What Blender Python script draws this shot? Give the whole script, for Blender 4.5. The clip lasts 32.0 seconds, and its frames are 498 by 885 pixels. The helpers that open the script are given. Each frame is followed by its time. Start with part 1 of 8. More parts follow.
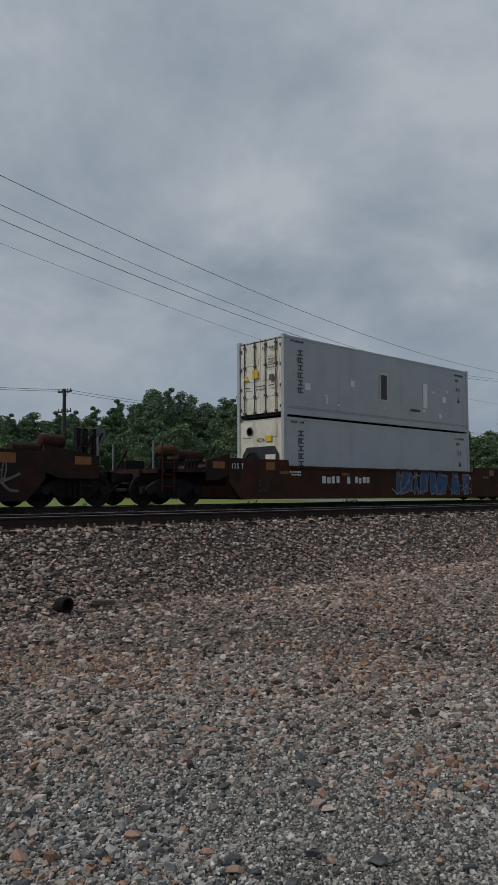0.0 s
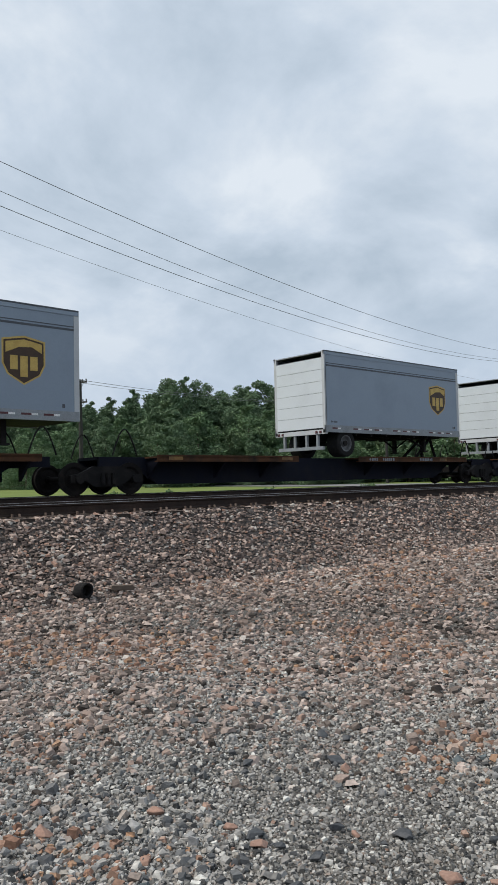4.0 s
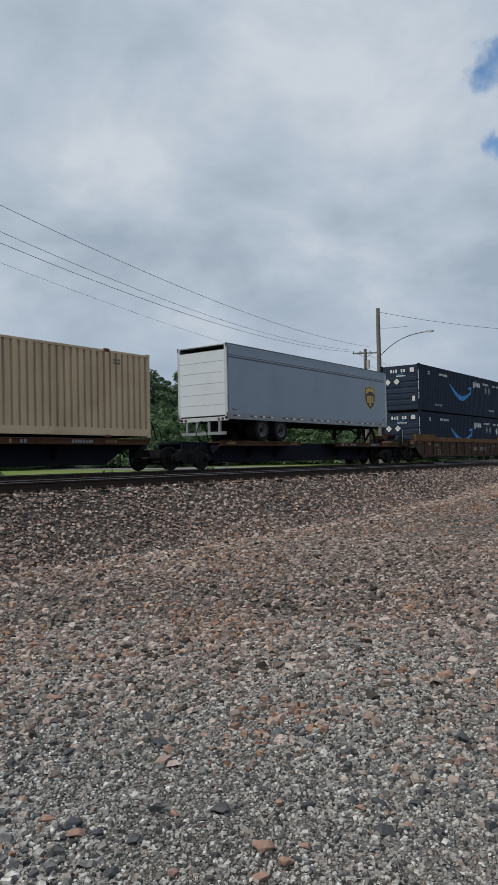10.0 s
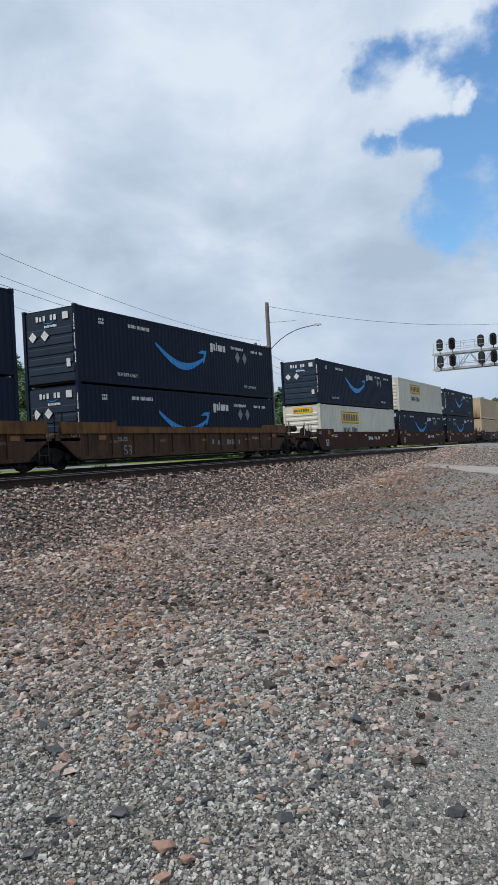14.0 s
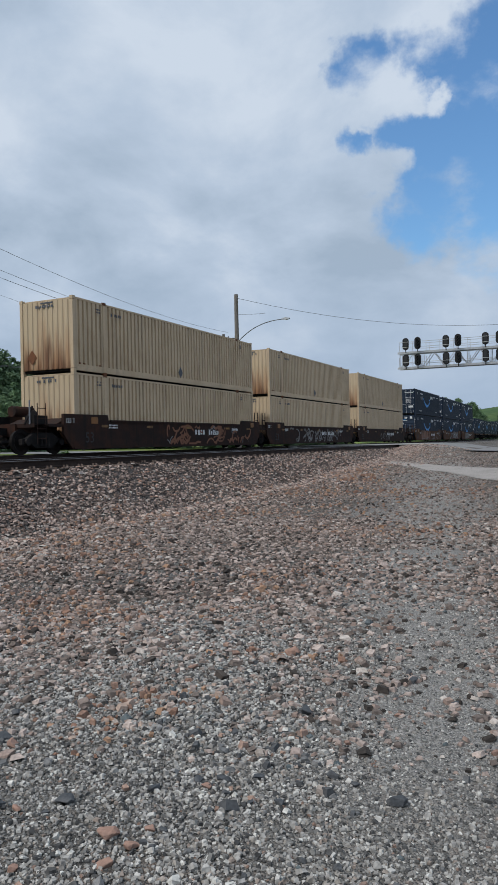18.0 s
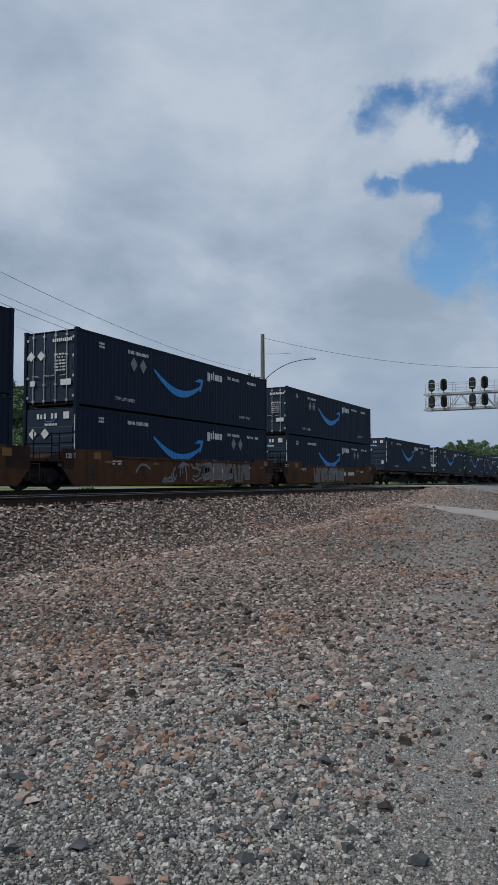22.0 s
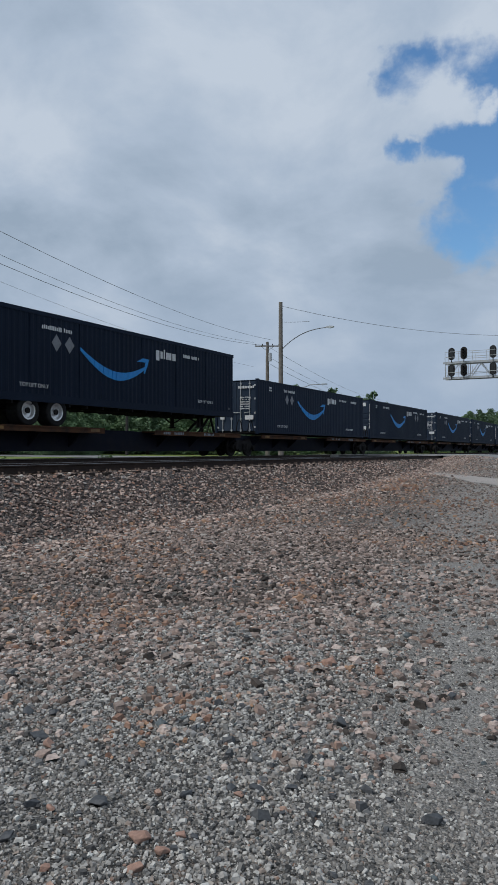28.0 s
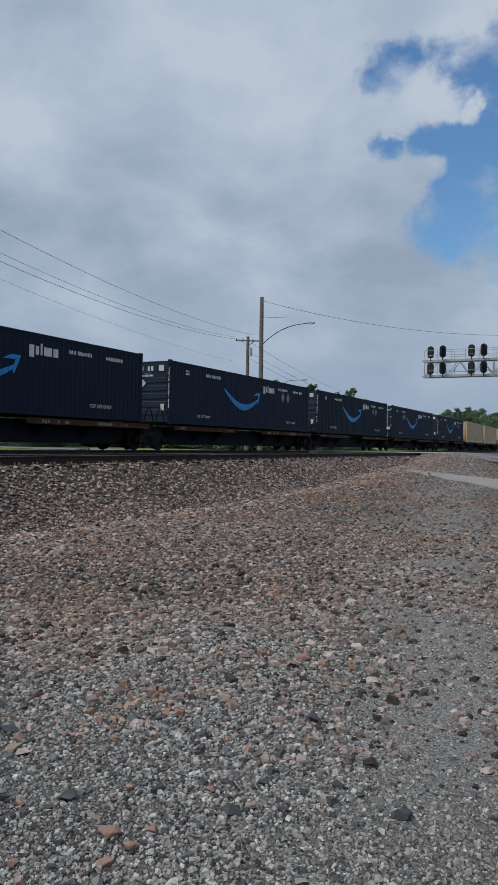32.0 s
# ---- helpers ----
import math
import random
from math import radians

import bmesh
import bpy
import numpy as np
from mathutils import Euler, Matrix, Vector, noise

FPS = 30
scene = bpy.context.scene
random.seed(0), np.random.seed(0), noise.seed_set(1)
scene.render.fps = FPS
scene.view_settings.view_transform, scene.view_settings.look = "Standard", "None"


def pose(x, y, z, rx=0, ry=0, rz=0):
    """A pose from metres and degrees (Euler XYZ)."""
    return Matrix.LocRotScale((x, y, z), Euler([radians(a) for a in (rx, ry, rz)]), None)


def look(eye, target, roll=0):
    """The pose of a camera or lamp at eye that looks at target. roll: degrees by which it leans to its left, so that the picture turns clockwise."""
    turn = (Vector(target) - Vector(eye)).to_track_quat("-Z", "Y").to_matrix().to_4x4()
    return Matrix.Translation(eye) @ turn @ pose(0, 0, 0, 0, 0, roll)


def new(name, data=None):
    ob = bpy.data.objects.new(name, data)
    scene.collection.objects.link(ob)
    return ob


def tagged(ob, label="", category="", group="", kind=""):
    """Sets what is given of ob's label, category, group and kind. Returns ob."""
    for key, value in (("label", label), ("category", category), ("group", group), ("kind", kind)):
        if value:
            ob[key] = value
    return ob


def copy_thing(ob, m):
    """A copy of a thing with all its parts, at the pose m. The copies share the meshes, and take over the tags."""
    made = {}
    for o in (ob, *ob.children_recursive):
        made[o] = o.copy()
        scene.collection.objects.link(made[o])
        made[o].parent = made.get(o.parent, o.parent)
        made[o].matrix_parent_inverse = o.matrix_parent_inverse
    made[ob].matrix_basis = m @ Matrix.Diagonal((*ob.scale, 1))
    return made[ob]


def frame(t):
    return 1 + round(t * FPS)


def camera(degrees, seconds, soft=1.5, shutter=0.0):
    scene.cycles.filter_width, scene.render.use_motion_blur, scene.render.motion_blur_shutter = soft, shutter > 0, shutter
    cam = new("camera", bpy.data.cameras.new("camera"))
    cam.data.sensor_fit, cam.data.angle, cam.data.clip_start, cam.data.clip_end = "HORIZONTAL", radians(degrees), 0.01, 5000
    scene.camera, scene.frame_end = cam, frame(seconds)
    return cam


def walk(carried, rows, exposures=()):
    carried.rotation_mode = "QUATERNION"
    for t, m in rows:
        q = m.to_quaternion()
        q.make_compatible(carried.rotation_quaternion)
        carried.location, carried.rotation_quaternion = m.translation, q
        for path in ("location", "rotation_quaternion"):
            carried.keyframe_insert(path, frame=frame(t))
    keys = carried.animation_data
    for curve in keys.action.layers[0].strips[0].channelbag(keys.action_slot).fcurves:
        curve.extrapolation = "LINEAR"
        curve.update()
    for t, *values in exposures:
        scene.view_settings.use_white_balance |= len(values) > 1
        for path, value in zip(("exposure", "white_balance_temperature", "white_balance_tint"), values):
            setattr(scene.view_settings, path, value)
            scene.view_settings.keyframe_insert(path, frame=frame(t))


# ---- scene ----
cam = camera(37.408, 32.0, soft=1.1)
# seconds, eye, heading from +y towards +x, pitch, roll (degrees)
PATH = [
    (0, -0.104, 0.031, 1.649, 42.883, 3.965, -0.185),
    (0.5, -0.080, 0.027, 1.646, 43.095, 3.817, -0.489),
    (1, -0.081, 0.029, 1.615, 43.454, 4.027, -0.097),
    (1.5, -0.082, 0.019, 1.621, 43.564, 4.021, -0.416),
    (2, -0.086, 0.024, 1.617, 42.200, 2.934, -0.749),
    (2.5, -0.115, 0.049, 1.603, 38.915, 1.367, -0.967),
    (3, -0.148, 0.076, 1.580, 38.613, 1.714, -1.489),
    (3.5, -0.103, 0.070, 1.581, 40.518, 2.846, -1.155),
    (5.5, -0.032, 0.068, 1.577, 43.817, 2.330, -2.134),
    (6, -0.017, 0.058, 1.579, 45.163, 2.150, -2.365),
    (6.5, -0.021, 0.056, 1.579, 45.621, 2.069, -2.332),
    (7, -0.024, 0.055, 1.580, 45.871, 2.008, -2.215),
    (7.5, -0.023, 0.054, 1.584, 46.414, 1.846, -2.077),
    (8, -0.020, 0.047, 1.583, 47.560, 1.711, -1.333),
    (8.5, -0.020, 0.033, 1.586, 49.251, 1.640, -1.015),
    (9, -0.008, 0.022, 1.588, 49.898, 1.674, -1.093),
    (9.5, -0.011, 0.025, 1.589, 51.179, 1.585, -1.055),
    (10, 0.002, 0.016, 1.581, 53.875, 1.457, -1.207),
    (10.5, -0.004, 0.010, 1.587, 54.821, 1.344, -1.206),
    (11, -0.008, 0.005, 1.590, 55.218, 1.343, -1.212),
    (11.5, -0.004, -0.012, 1.589, 55.901, 1.292, -1.307),
    (12, -0.001, -0.024, 1.596, 57.215, 1.305, -1.488),
    (12.5, 0.017, -0.011, 1.586, 60.636, 1.026, -2.003),
    (13, 0.023, -0.016, 1.584, 61.554, 0.972, -3.175),
    (13.5, 0.025, -0.001, 1.583, 61.800, 0.830, -3.257),
    (14, 0.028, 0.007, 1.584, 62.087, 0.733, -3.069),
    (14.5, 0.026, -0.003, 1.581, 62.449, 0.592, -2.178),
    (16.5, 0.032, -0.017, 1.577, 63.873, 0.233, -0.936),
    (17, 0.041, -0.027, 1.573, 64.252, 0.162, -1.075),
    (17.5, 0.040, -0.022, 1.575, 64.597, 0.023, -1.023),
    (18, 0.025, -0.028, 1.583, 64.811, 0.009, -1.128),
    (18.5, 0.028, -0.031, 1.582, 65.112, -0.050, -1.064),
    (19, 0.026, -0.027, 1.600, 63.969, 1.889, 0.295),
    (19.5, 0.095, 0.003, 1.609, 57.953, 5.213, 1.361),
    (20, 0.058, 0.003, 1.595, 56.560, 5.209, 3.500),
    (20.5, -0.035, 0.004, 1.613, 57.894, 5.140, 3.329),
    (21, -0.051, -0.020, 1.597, 61.700, 4.613, 0.989),
    (21.5, 0.002, -0.052, 1.610, 62.857, 4.474, 0.390),
    (22, 0.016, -0.038, 1.606, 62.944, 3.022, -0.080),
    (22.5, 0.005, -0.008, 1.618, 60.539, 1.811, -0.077),
    (23, 0.004, -0.011, 1.610, 59.705, 1.696, -0.062),
    (23.5, 0.018, -0.022, 1.605, 59.578, 1.578, -0.100),
    (24, 0.054, -0.017, 1.589, 59.606, 1.368, -0.372),
    (24.5, 0.056, -0.010, 1.590, 59.931, 1.262, -0.494),
    (25, 0.033, -0.022, 1.594, 60.281, 1.184, -0.620),
    (25.5, 0.032, -0.009, 1.584, 60.430, 1.065, -0.675),
    (27.5, 0.032, -0.036, 1.586, 61.363, 0.701, -0.124),
    (28, 0.035, -0.038, 1.584, 61.547, 0.622, 0.006),
    (28.5, 0.039, -0.026, 1.590, 61.648, 0.555, 0.074),
    (29, 0.047, -0.026, 1.589, 61.760, 0.496, 0.166),
    (29.5, 0.041, -0.033, 1.590, 61.916, 0.460, 0.386),
    (30, 0.039, -0.042, 1.587, 62.223, 0.417, 0.649),
    (30.5, 0.032, -0.036, 1.589, 62.398, 0.368, 0.914),
    (31, 0.040, -0.041, 1.585, 62.624, 0.342, 0.990),
    (31.5, 0.043, -0.039, 1.585, 62.882, 0.271, 1.018),
    (32, 0.049, -0.042, 1.585, 63.181, 0.221, 0.904),
]


def view(x, y, z, head, pitch, roll):
    a, b = radians(head), radians(pitch)
    way = Vector((math.sin(a) * math.cos(b), math.cos(a) * math.cos(b), math.sin(b)))
    return look((x, y, z), Vector((x, y, z)) + way * 10, roll)


EXPOSURES = [
    (0, -0.720, 6600, 10),
    (1.5, -0.600, 6600, 10),
    (3, 0.120, 6600, 10),
    (6, 0.200, 6600, 10),
    (7.5, 0.180, 6600, 10),
    (8.5, -0.180, 6600, 10),
    (10, -0.180, 6550, 10),
    (11, 0.160, 6500, 10),
    (13, 0.160, 6400, 10),
    (14.5, 0.140, 6325, 10),
    (17, -0.060, 6200, 10),
    (19, -0.100, 6193, 10),
    (20, -0.540, 6190, 10),
    (21.5, -0.540, 6185, 10),
    (22.4, -0.120, 6182, 10),
    (23, 0.080, 6180, 10),
    (25.5, -0.140, 6172, 10),
    (28, -0.280, 6163, 10),
    (29, -0.240, 6160, 10),
    (32, -0.380, 6150, 10),
]
walk(cam, [(t, view(*p)) for t, *p in PATH], EXPOSURES)

# ---------------------------------------------------------------- world, sun
SUN_EL, SUN_AZ = 52.0, -55.0          # degrees; azimuth from +y towards +x
world = bpy.data.worlds.new("cloudy_sky")
scene.world = world
world.use_nodes = True
wn, wl = world.node_tree.nodes, world.node_tree.links
wn.clear()


def wnode(kind, **props):
    n = wn.new(kind)
    for k, v in props.items():
        if k == "operation":
            n.operation = v
        elif k == "inputs":
            for i, val in v.items():
                n.inputs[i].default_value = val
    return n


DECK_AT = (0.4, 2.1, 0.3)


def build_sky():
    out = wn.new("ShaderNodeOutputWorld")
    bg = wn.new("ShaderNodeBackground")
    wl.new(bg.outputs[0], out.inputs[0])
    sky = wn.new("ShaderNodeTexSky")
    sky.sky_type = "NISHITA"
    sky.sun_disc = False
    sky.sun_elevation = radians(SUN_EL)
    sky.sun_rotation = radians(SUN_AZ)
    sky.air_density = 1.3
    sky.dust_density = 0.6
    tc = wn.new("ShaderNodeTexCoord")
    sep = wn.new("ShaderNodeSeparateXYZ")
    wl.new(tc.outputs["Generated"], sep.inputs[0])

    def clouds(scale, detail, rough, squash, at):
        mp = wn.new("ShaderNodeMapping")
        mp.inputs["Scale"].default_value = (1, 1, squash)
        mp.inputs["Location"].default_value = at
        wl.new(tc.outputs["Generated"], mp.inputs[0])
        nz = wnode("ShaderNodeTexNoise", inputs={"Scale": scale, "Detail": detail, "Roughness": rough, "Distortion": 0.15})
        wl.new(mp.outputs[0], nz.inputs["Vector"])
        return nz.outputs[0]

    puffs = clouds(11.0, 8.0, 0.56, 1.5, (1.3, 0.2, 0.9))
    # the deck is level, so that it closes up towards the horizon
    up = wnode("ShaderNodeMath", operation="MAXIMUM", inputs={1: 0.0})
    wl.new(sep.outputs[2], up.inputs[0])
    rise = wnode("ShaderNodeMath", operation="ADD", inputs={1: 0.42})
    wl.new(up.outputs[0], rise.inputs[0])
    level = wnode("ShaderNodeVectorMath", operation="DIVIDE")
    wl.new(tc.outputs["Generated"], level.inputs[0])
    wl.new(rise.outputs[0], level.inputs[1])
    mp = wn.new("ShaderNodeMapping")
    mp.inputs["Scale"].default_value = (1, 1, 0.3)
    mp.inputs["Location"].default_value = DECK_AT
    wl.new(level.outputs[0], mp.inputs[0])
    nz = wnode("ShaderNodeTexNoise", inputs={"Scale": 3.0, "Detail": 9.0, "Roughness": 0.56, "Distortion": 0.2})
    wl.new(mp.outputs[0], nz.inputs["Vector"])
    deck = nz.outputs[0]

    # ragged edges: the direction is stirred a little
    stir = wnode("ShaderNodeTexNoise", inputs={"Scale": 13.0, "Detail": 5.0, "Roughness": 0.6})
    wl.new(tc.outputs["Generated"], stir.inputs["Vector"])
    stir_c = wnode("ShaderNodeVectorMath", operation="SUBTRACT", inputs={1: (0.5, 0.5, 0.5)})
    wl.new(stir.outputs["Color"], stir_c.inputs[0])
    stir_s = wnode("ShaderNodeVectorMath", operation="SCALE")
    stir_s.inputs["Scale"].default_value = 0.10
    wl.new(stir_c.outputs[0], stir_s.inputs[0])
    stirred = wnode("ShaderNodeVectorMath", operation="ADD")
    wl.new(tc.outputs["Generated"], stirred.inputs[0])
    wl.new(stir_s.outputs[0], stirred.inputs[1])
    ragged = wnode("ShaderNodeVectorMath", operation="NORMALIZE")
    wl.new(stirred.outputs[0], ragged.inputs[0])

    def blobs(spots):
        """Largest of several round fields, 0.5 at each centre and 0 at its radius (degrees)."""
        out = None
        for az, el, r in spots:
            a, e = radians(az), radians(el)
            dot = wnode("ShaderNodeVectorMath", operation="DOT_PRODUCT", inputs={1: (math.sin(a) * math.cos(e), math.cos(a) * math.cos(e), math.sin(e))})
            wl.new(ragged.outputs[0], dot.inputs[0])
            k = wnode("ShaderNodeMapRange", inputs={1: 1 - radians(r * 2.1) ** 2 / 2, 2: 1.0, 3: -1.7, 4: 0.5})
            wl.new(dot.outputs["Value"], k.inputs[0])
            if out is None:
                out = k.outputs[0]
            else:
                mxm = wnode("ShaderNodeMath", operation="MAXIMUM")
                wl.new(out, mxm.inputs[0])
                wl.new(k.outputs[0], mxm.inputs[1])
                out = mxm.outputs[0]
        return out

    # gaps in the deck towards +x, and the tongues of cloud that reach into them
    gaps = blobs(((79.4, 19.6, 3.7), (84.5, 18.9, 4.3), (75.0, 26.5, 1.9), (79.0, 26.6, 2.6), (83.8, 26.4, 3.8), (76.6, 22.3, 1.7), (81.8, 21.2, 2.2), (79.2, 17.9, 3.2), (82.6, 21.5, 3.2), (73.6, 21.7, 1.1), (90.0, 22.0, 8.2)))
    tongues = blobs(((75.6, 24.9, 1.9), (77.9, 24.7, 1.3), (79.8, 23.9, 0.9), (75.2, 20.4, 1.7), (76.6, 20.6, 1.1), (78.5, 30.0, 3.0)))
    tong = wnode("ShaderNodeMapRange", inputs={1: -0.6, 2: 0.45, 3: 0.0, 4: 0.8})
    wl.new(tongues, tong.inputs[0])
    hole = wnode("ShaderNodeMath", operation="SUBTRACT")
    wl.new(gaps, hole.inputs[0])
    wl.new(tong.outputs[0], hole.inputs[1])
    pm = wnode("ShaderNodeMapRange", inputs={1: 0.25, 2: 0.75, 3: 0.62, 4: -0.62})
    wl.new(puffs, pm.inputs[0])
    cov = wnode("ShaderNodeMath", operation="ADD")
    wl.new(hole.outputs[0], cov.inputs[0])
    wl.new(pm.outputs[0], cov.inputs[1])
    mask = wnode("ShaderNodeMapRange", inputs={1: -0.62, 2: 0.36, 3: 1.0, 4: 0.0})
    mask.interpolation_type = "SMOOTHSTEP"
    wl.new(cov.outputs[0], mask.inputs[0])
    ramp = wn.new("ShaderNodeValToRGB")
    el = ramp.color_ramp.elements
    el[0].position, el[0].color = 0.35, (0.655, 0.722, 0.800, 1)
    el[1].position, el[1].color = 0.67, (0.385, 0.472, 0.572, 1)
    mid = el.new(0.49)
    mid.color = (0.515, 0.600, 0.705, 1)
    wl.new(deck, ramp.inputs[0])
    skyc = wnode("ShaderNodeVectorMath", operation="MULTIPLY", inputs={1: (0.086, 0.118, 0.144)})
    wl.new(sky.outputs[0], skyc.inputs[0])
    mix = wn.new("ShaderNodeMix")
    mix.data_type = "RGBA"
    wl.new(mask.outputs[0], mix.inputs[0])
    wl.new(skyc.outputs[0], mix.inputs[6])
    wl.new(ramp.outputs[0], mix.inputs[7])
    # low haze lies over clouds and sky alike
    lowz = wnode("ShaderNodeMapRange", inputs={1: 0.0, 2: 0.25, 3: 0.9, 4: 0.0})
    wl.new(sep.outputs[2], lowz.inputs[0])
    fin = wn.new("ShaderNodeMix")
    fin.data_type = "RGBA"
    wl.new(lowz.outputs[0], fin.inputs[0])
    wl.new(mix.outputs[2], fin.inputs[6])
    fin.inputs[7].default_value = (0.392, 0.490, 0.622, 1)
    wl.new(fin.outputs[2], bg.inputs[0])
    bg.inputs[1].default_value = 1.0


build_sky()
sun = new("sun", bpy.data.lights.new("sun", "SUN"))
sun.data.energy, sun.data.angle, sun.data.color = 2.7, radians(4), (1.0, 0.94, 0.86)
_az, _el = radians(SUN_AZ), radians(SUN_EL)
sun.matrix_world = look((math.sin(_az) * math.cos(_el) * 60, math.cos(_az) * math.cos(_el) * 60, math.sin(_el) * 60), (0, 0, 0))

# ---------------------------------------------------------------- materials
MATS = {}


def rough_paint(name, col, col2=None, rough=0.55, metal=0.0, scale=6.0, mixlo=0.45, mixhi=0.7, bump=0.15, bscale=60.0,
                streak=None, rand=0.0, island=0.0, coords="Object", spec=0.4, grain=0.17):
    """Noise-mottled surface: two colours at a large scale, value grain at a fine one, optional vertical streaks."""
    if name in MATS:
        return MATS[name]
    m = bpy.data.materials.new(name)
    m.use_nodes = True
    nt, n = m.node_tree, m.node_tree.nodes
    bs = n["Principled BSDF"]
    bs.inputs["Roughness"].default_value = rough
    bs.inputs["Metallic"].default_value = metal
    bs.inputs["Specular IOR Level"].default_value = spec
    tc = n.new("ShaderNodeTexCoord")
    col2 = col2 or tuple(c * 0.72 for c in col)
    a = n.new("ShaderNodeTexNoise")
    a.inputs["Scale"].default_value, a.inputs["Detail"].default_value, a.inputs["Roughness"].default_value = scale, 6, 0.62
    nt.links.new(tc.outputs[coords], a.inputs["Vector"])
    mr = n.new("ShaderNodeMapRange")
    mr.inputs[1].default_value, mr.inputs[2].default_value = mixlo, mixhi
    nt.links.new(a.outputs[0], mr.inputs[0])
    mx = n.new("ShaderNodeMix")
    mx.data_type = "RGBA"
    mx.inputs[6].default_value, mx.inputs[7].default_value = (*col, 1), (*col2, 1)
    nt.links.new(mr.outputs[0], mx.inputs[0])
    last = mx.outputs[2]
    if streak:
        mp = n.new("ShaderNodeMapping")
        mp.inputs["Scale"].default_value = (streak[1], streak[1], streak[1] * 0.06)
        nt.links.new(tc.outputs[coords], mp.inputs[0])
        s = n.new("ShaderNodeTexNoise")
        s.inputs["Scale"].default_value, s.inputs["Detail"].default_value = 1.0, 4
        nt.links.new(mp.outputs[0], s.inputs["Vector"])
        sr = n.new("ShaderNodeMapRange")
        sr.inputs[1].default_value, sr.inputs[2].default_value = streak[2], streak[3]
        sr.inputs[4].default_value = streak[4] if len(streak) > 4 else 0.8
        nt.links.new(s.outputs[0], sr.inputs[0])
        sx = n.new("ShaderNodeMix")
        sx.data_type = "RGBA"
        sx.inputs[7].default_value = (*streak[0], 1)
        nt.links.new(last, sx.inputs[6])
        nt.links.new(sr.outputs[0], sx.inputs[0])
        last = sx.outputs[2]
    g = n.new("ShaderNodeTexNoise")
    g.inputs["Scale"].default_value, g.inputs["Detail"].default_value = bscale, 5
    nt.links.new(tc.outputs[coords], g.inputs["Vector"])
    hv = n.new("ShaderNodeHueSaturation")
    gv = n.new("ShaderNodeMapRange")
    gv.inputs[1].default_value, gv.inputs[2].default_value, gv.inputs[3].default_value, gv.inputs[4].default_value = 0.3, 0.7, 1 - grain, 1 + grain
    nt.links.new(g.outputs[0], gv.inputs[0])
    val = gv.outputs[0]
    for amount, node, sock in ((rand, "ShaderNodeObjectInfo", "Random"), (island, "ShaderNodeNewGeometry", "Random Per Island")):
        if amount:
            oi = n.new(node)
            rr = n.new("ShaderNodeMapRange")
            rr.inputs[3].default_value, rr.inputs[4].default_value = 1 - amount, 1 + amount
            nt.links.new(oi.outputs[sock], rr.inputs[0])
            mu = n.new("ShaderNodeMath")
            mu.operation = "MULTIPLY"
            nt.links.new(val, mu.inputs[0])
            nt.links.new(rr.outputs[0], mu.inputs[1])
            val = mu.outputs[0]
    nt.links.new(val, hv.inputs["Value"])
    nt.links.new(last, hv.inputs["Color"])
    nt.links.new(hv.outputs[0], bs.inputs["Base Color"])
    if bump:
        b = n.new("ShaderNodeBump")
        b.inputs["Strength"].default_value, b.inputs["Distance"].default_value = bump, 0.01
        nt.links.new(g.outputs[0], b.inputs["Height"])
        nt.links.new(b.outputs[0], bs.inputs["Normal"])
    MATS[name] = m
    return m


def stone_material(name, stops, rough=0.95, dust=(0.34, 0.33, 0.31)):
    """Crushed rock: each stone takes a colour of its own, grained and dusty."""
    m = bpy.data.materials.new(name)
    m.use_nodes = True
    nt, n = m.node_tree, m.node_tree.nodes
    bs = n["Principled BSDF"]
    bs.inputs["Roughness"].default_value = rough
    bs.inputs["Specular IOR Level"].default_value = 0.12
    geo = n.new("ShaderNodeNewGeometry")
    r = n.new("ShaderNodeValToRGB")
    r.color_ramp.interpolation = "CONSTANT"
    e = r.color_ramp.elements
    e[0].position, e[0].color = 0.0, (*stops[0][1], 1)
    e[1].position, e[1].color = stops[1][0], (*stops[1][1], 1)
    for p, c in stops[2:]:
        x = e.new(p)
        x.color = (*c, 1)
    nt.links.new(geo.outputs["Random Per Island"], r.inputs[0])
    tc = n.new("ShaderNodeTexCoord")
    g = n.new("ShaderNodeTexNoise")
    g.inputs["Scale"].default_value, g.inputs["Detail"].default_value = 55, 5
    nt.links.new(tc.outputs["Object"], g.inputs["Vector"])
    big = n.new("ShaderNodeTexNoise")
    big.inputs["Scale"].default_value, big.inputs["Detail"].default_value = 0.55, 4
    nt.links.new(tc.outputs["Object"], big.inputs["Vector"])
    br = n.new("ShaderNodeMapRange")
    br.inputs[1].default_value, br.inputs[2].default_value, br.inputs[4].default_value = 0.42, 0.70, 0.2
    nt.links.new(big.outputs[0], br.inputs[0])
    mx = n.new("ShaderNodeMix")
    mx.data_type = "RGBA"
    mx.inputs[7].default_value = (*dust, 1)
    nt.links.new(r.outputs[0], mx.inputs[6])
    nt.links.new(br.outputs[0], mx.inputs[0])
    hv = n.new("ShaderNodeHueSaturation")
    gv = n.new("ShaderNodeMapRange")
    gv.inputs[1].default_value, gv.inputs[2].default_value, gv.inputs[3].default_value, gv.inputs[4].default_value = 0.3, 0.7, 0.75, 1.25
    nt.links.new(g.outputs[0], gv.inputs[0])
    nt.links.new(gv.outputs[0], hv.inputs["Value"])
    nt.links.new(mx.outputs[2], hv.inputs["Color"])
    nt.links.new(hv.outputs[0], bs.inputs["Base Color"])
    return m


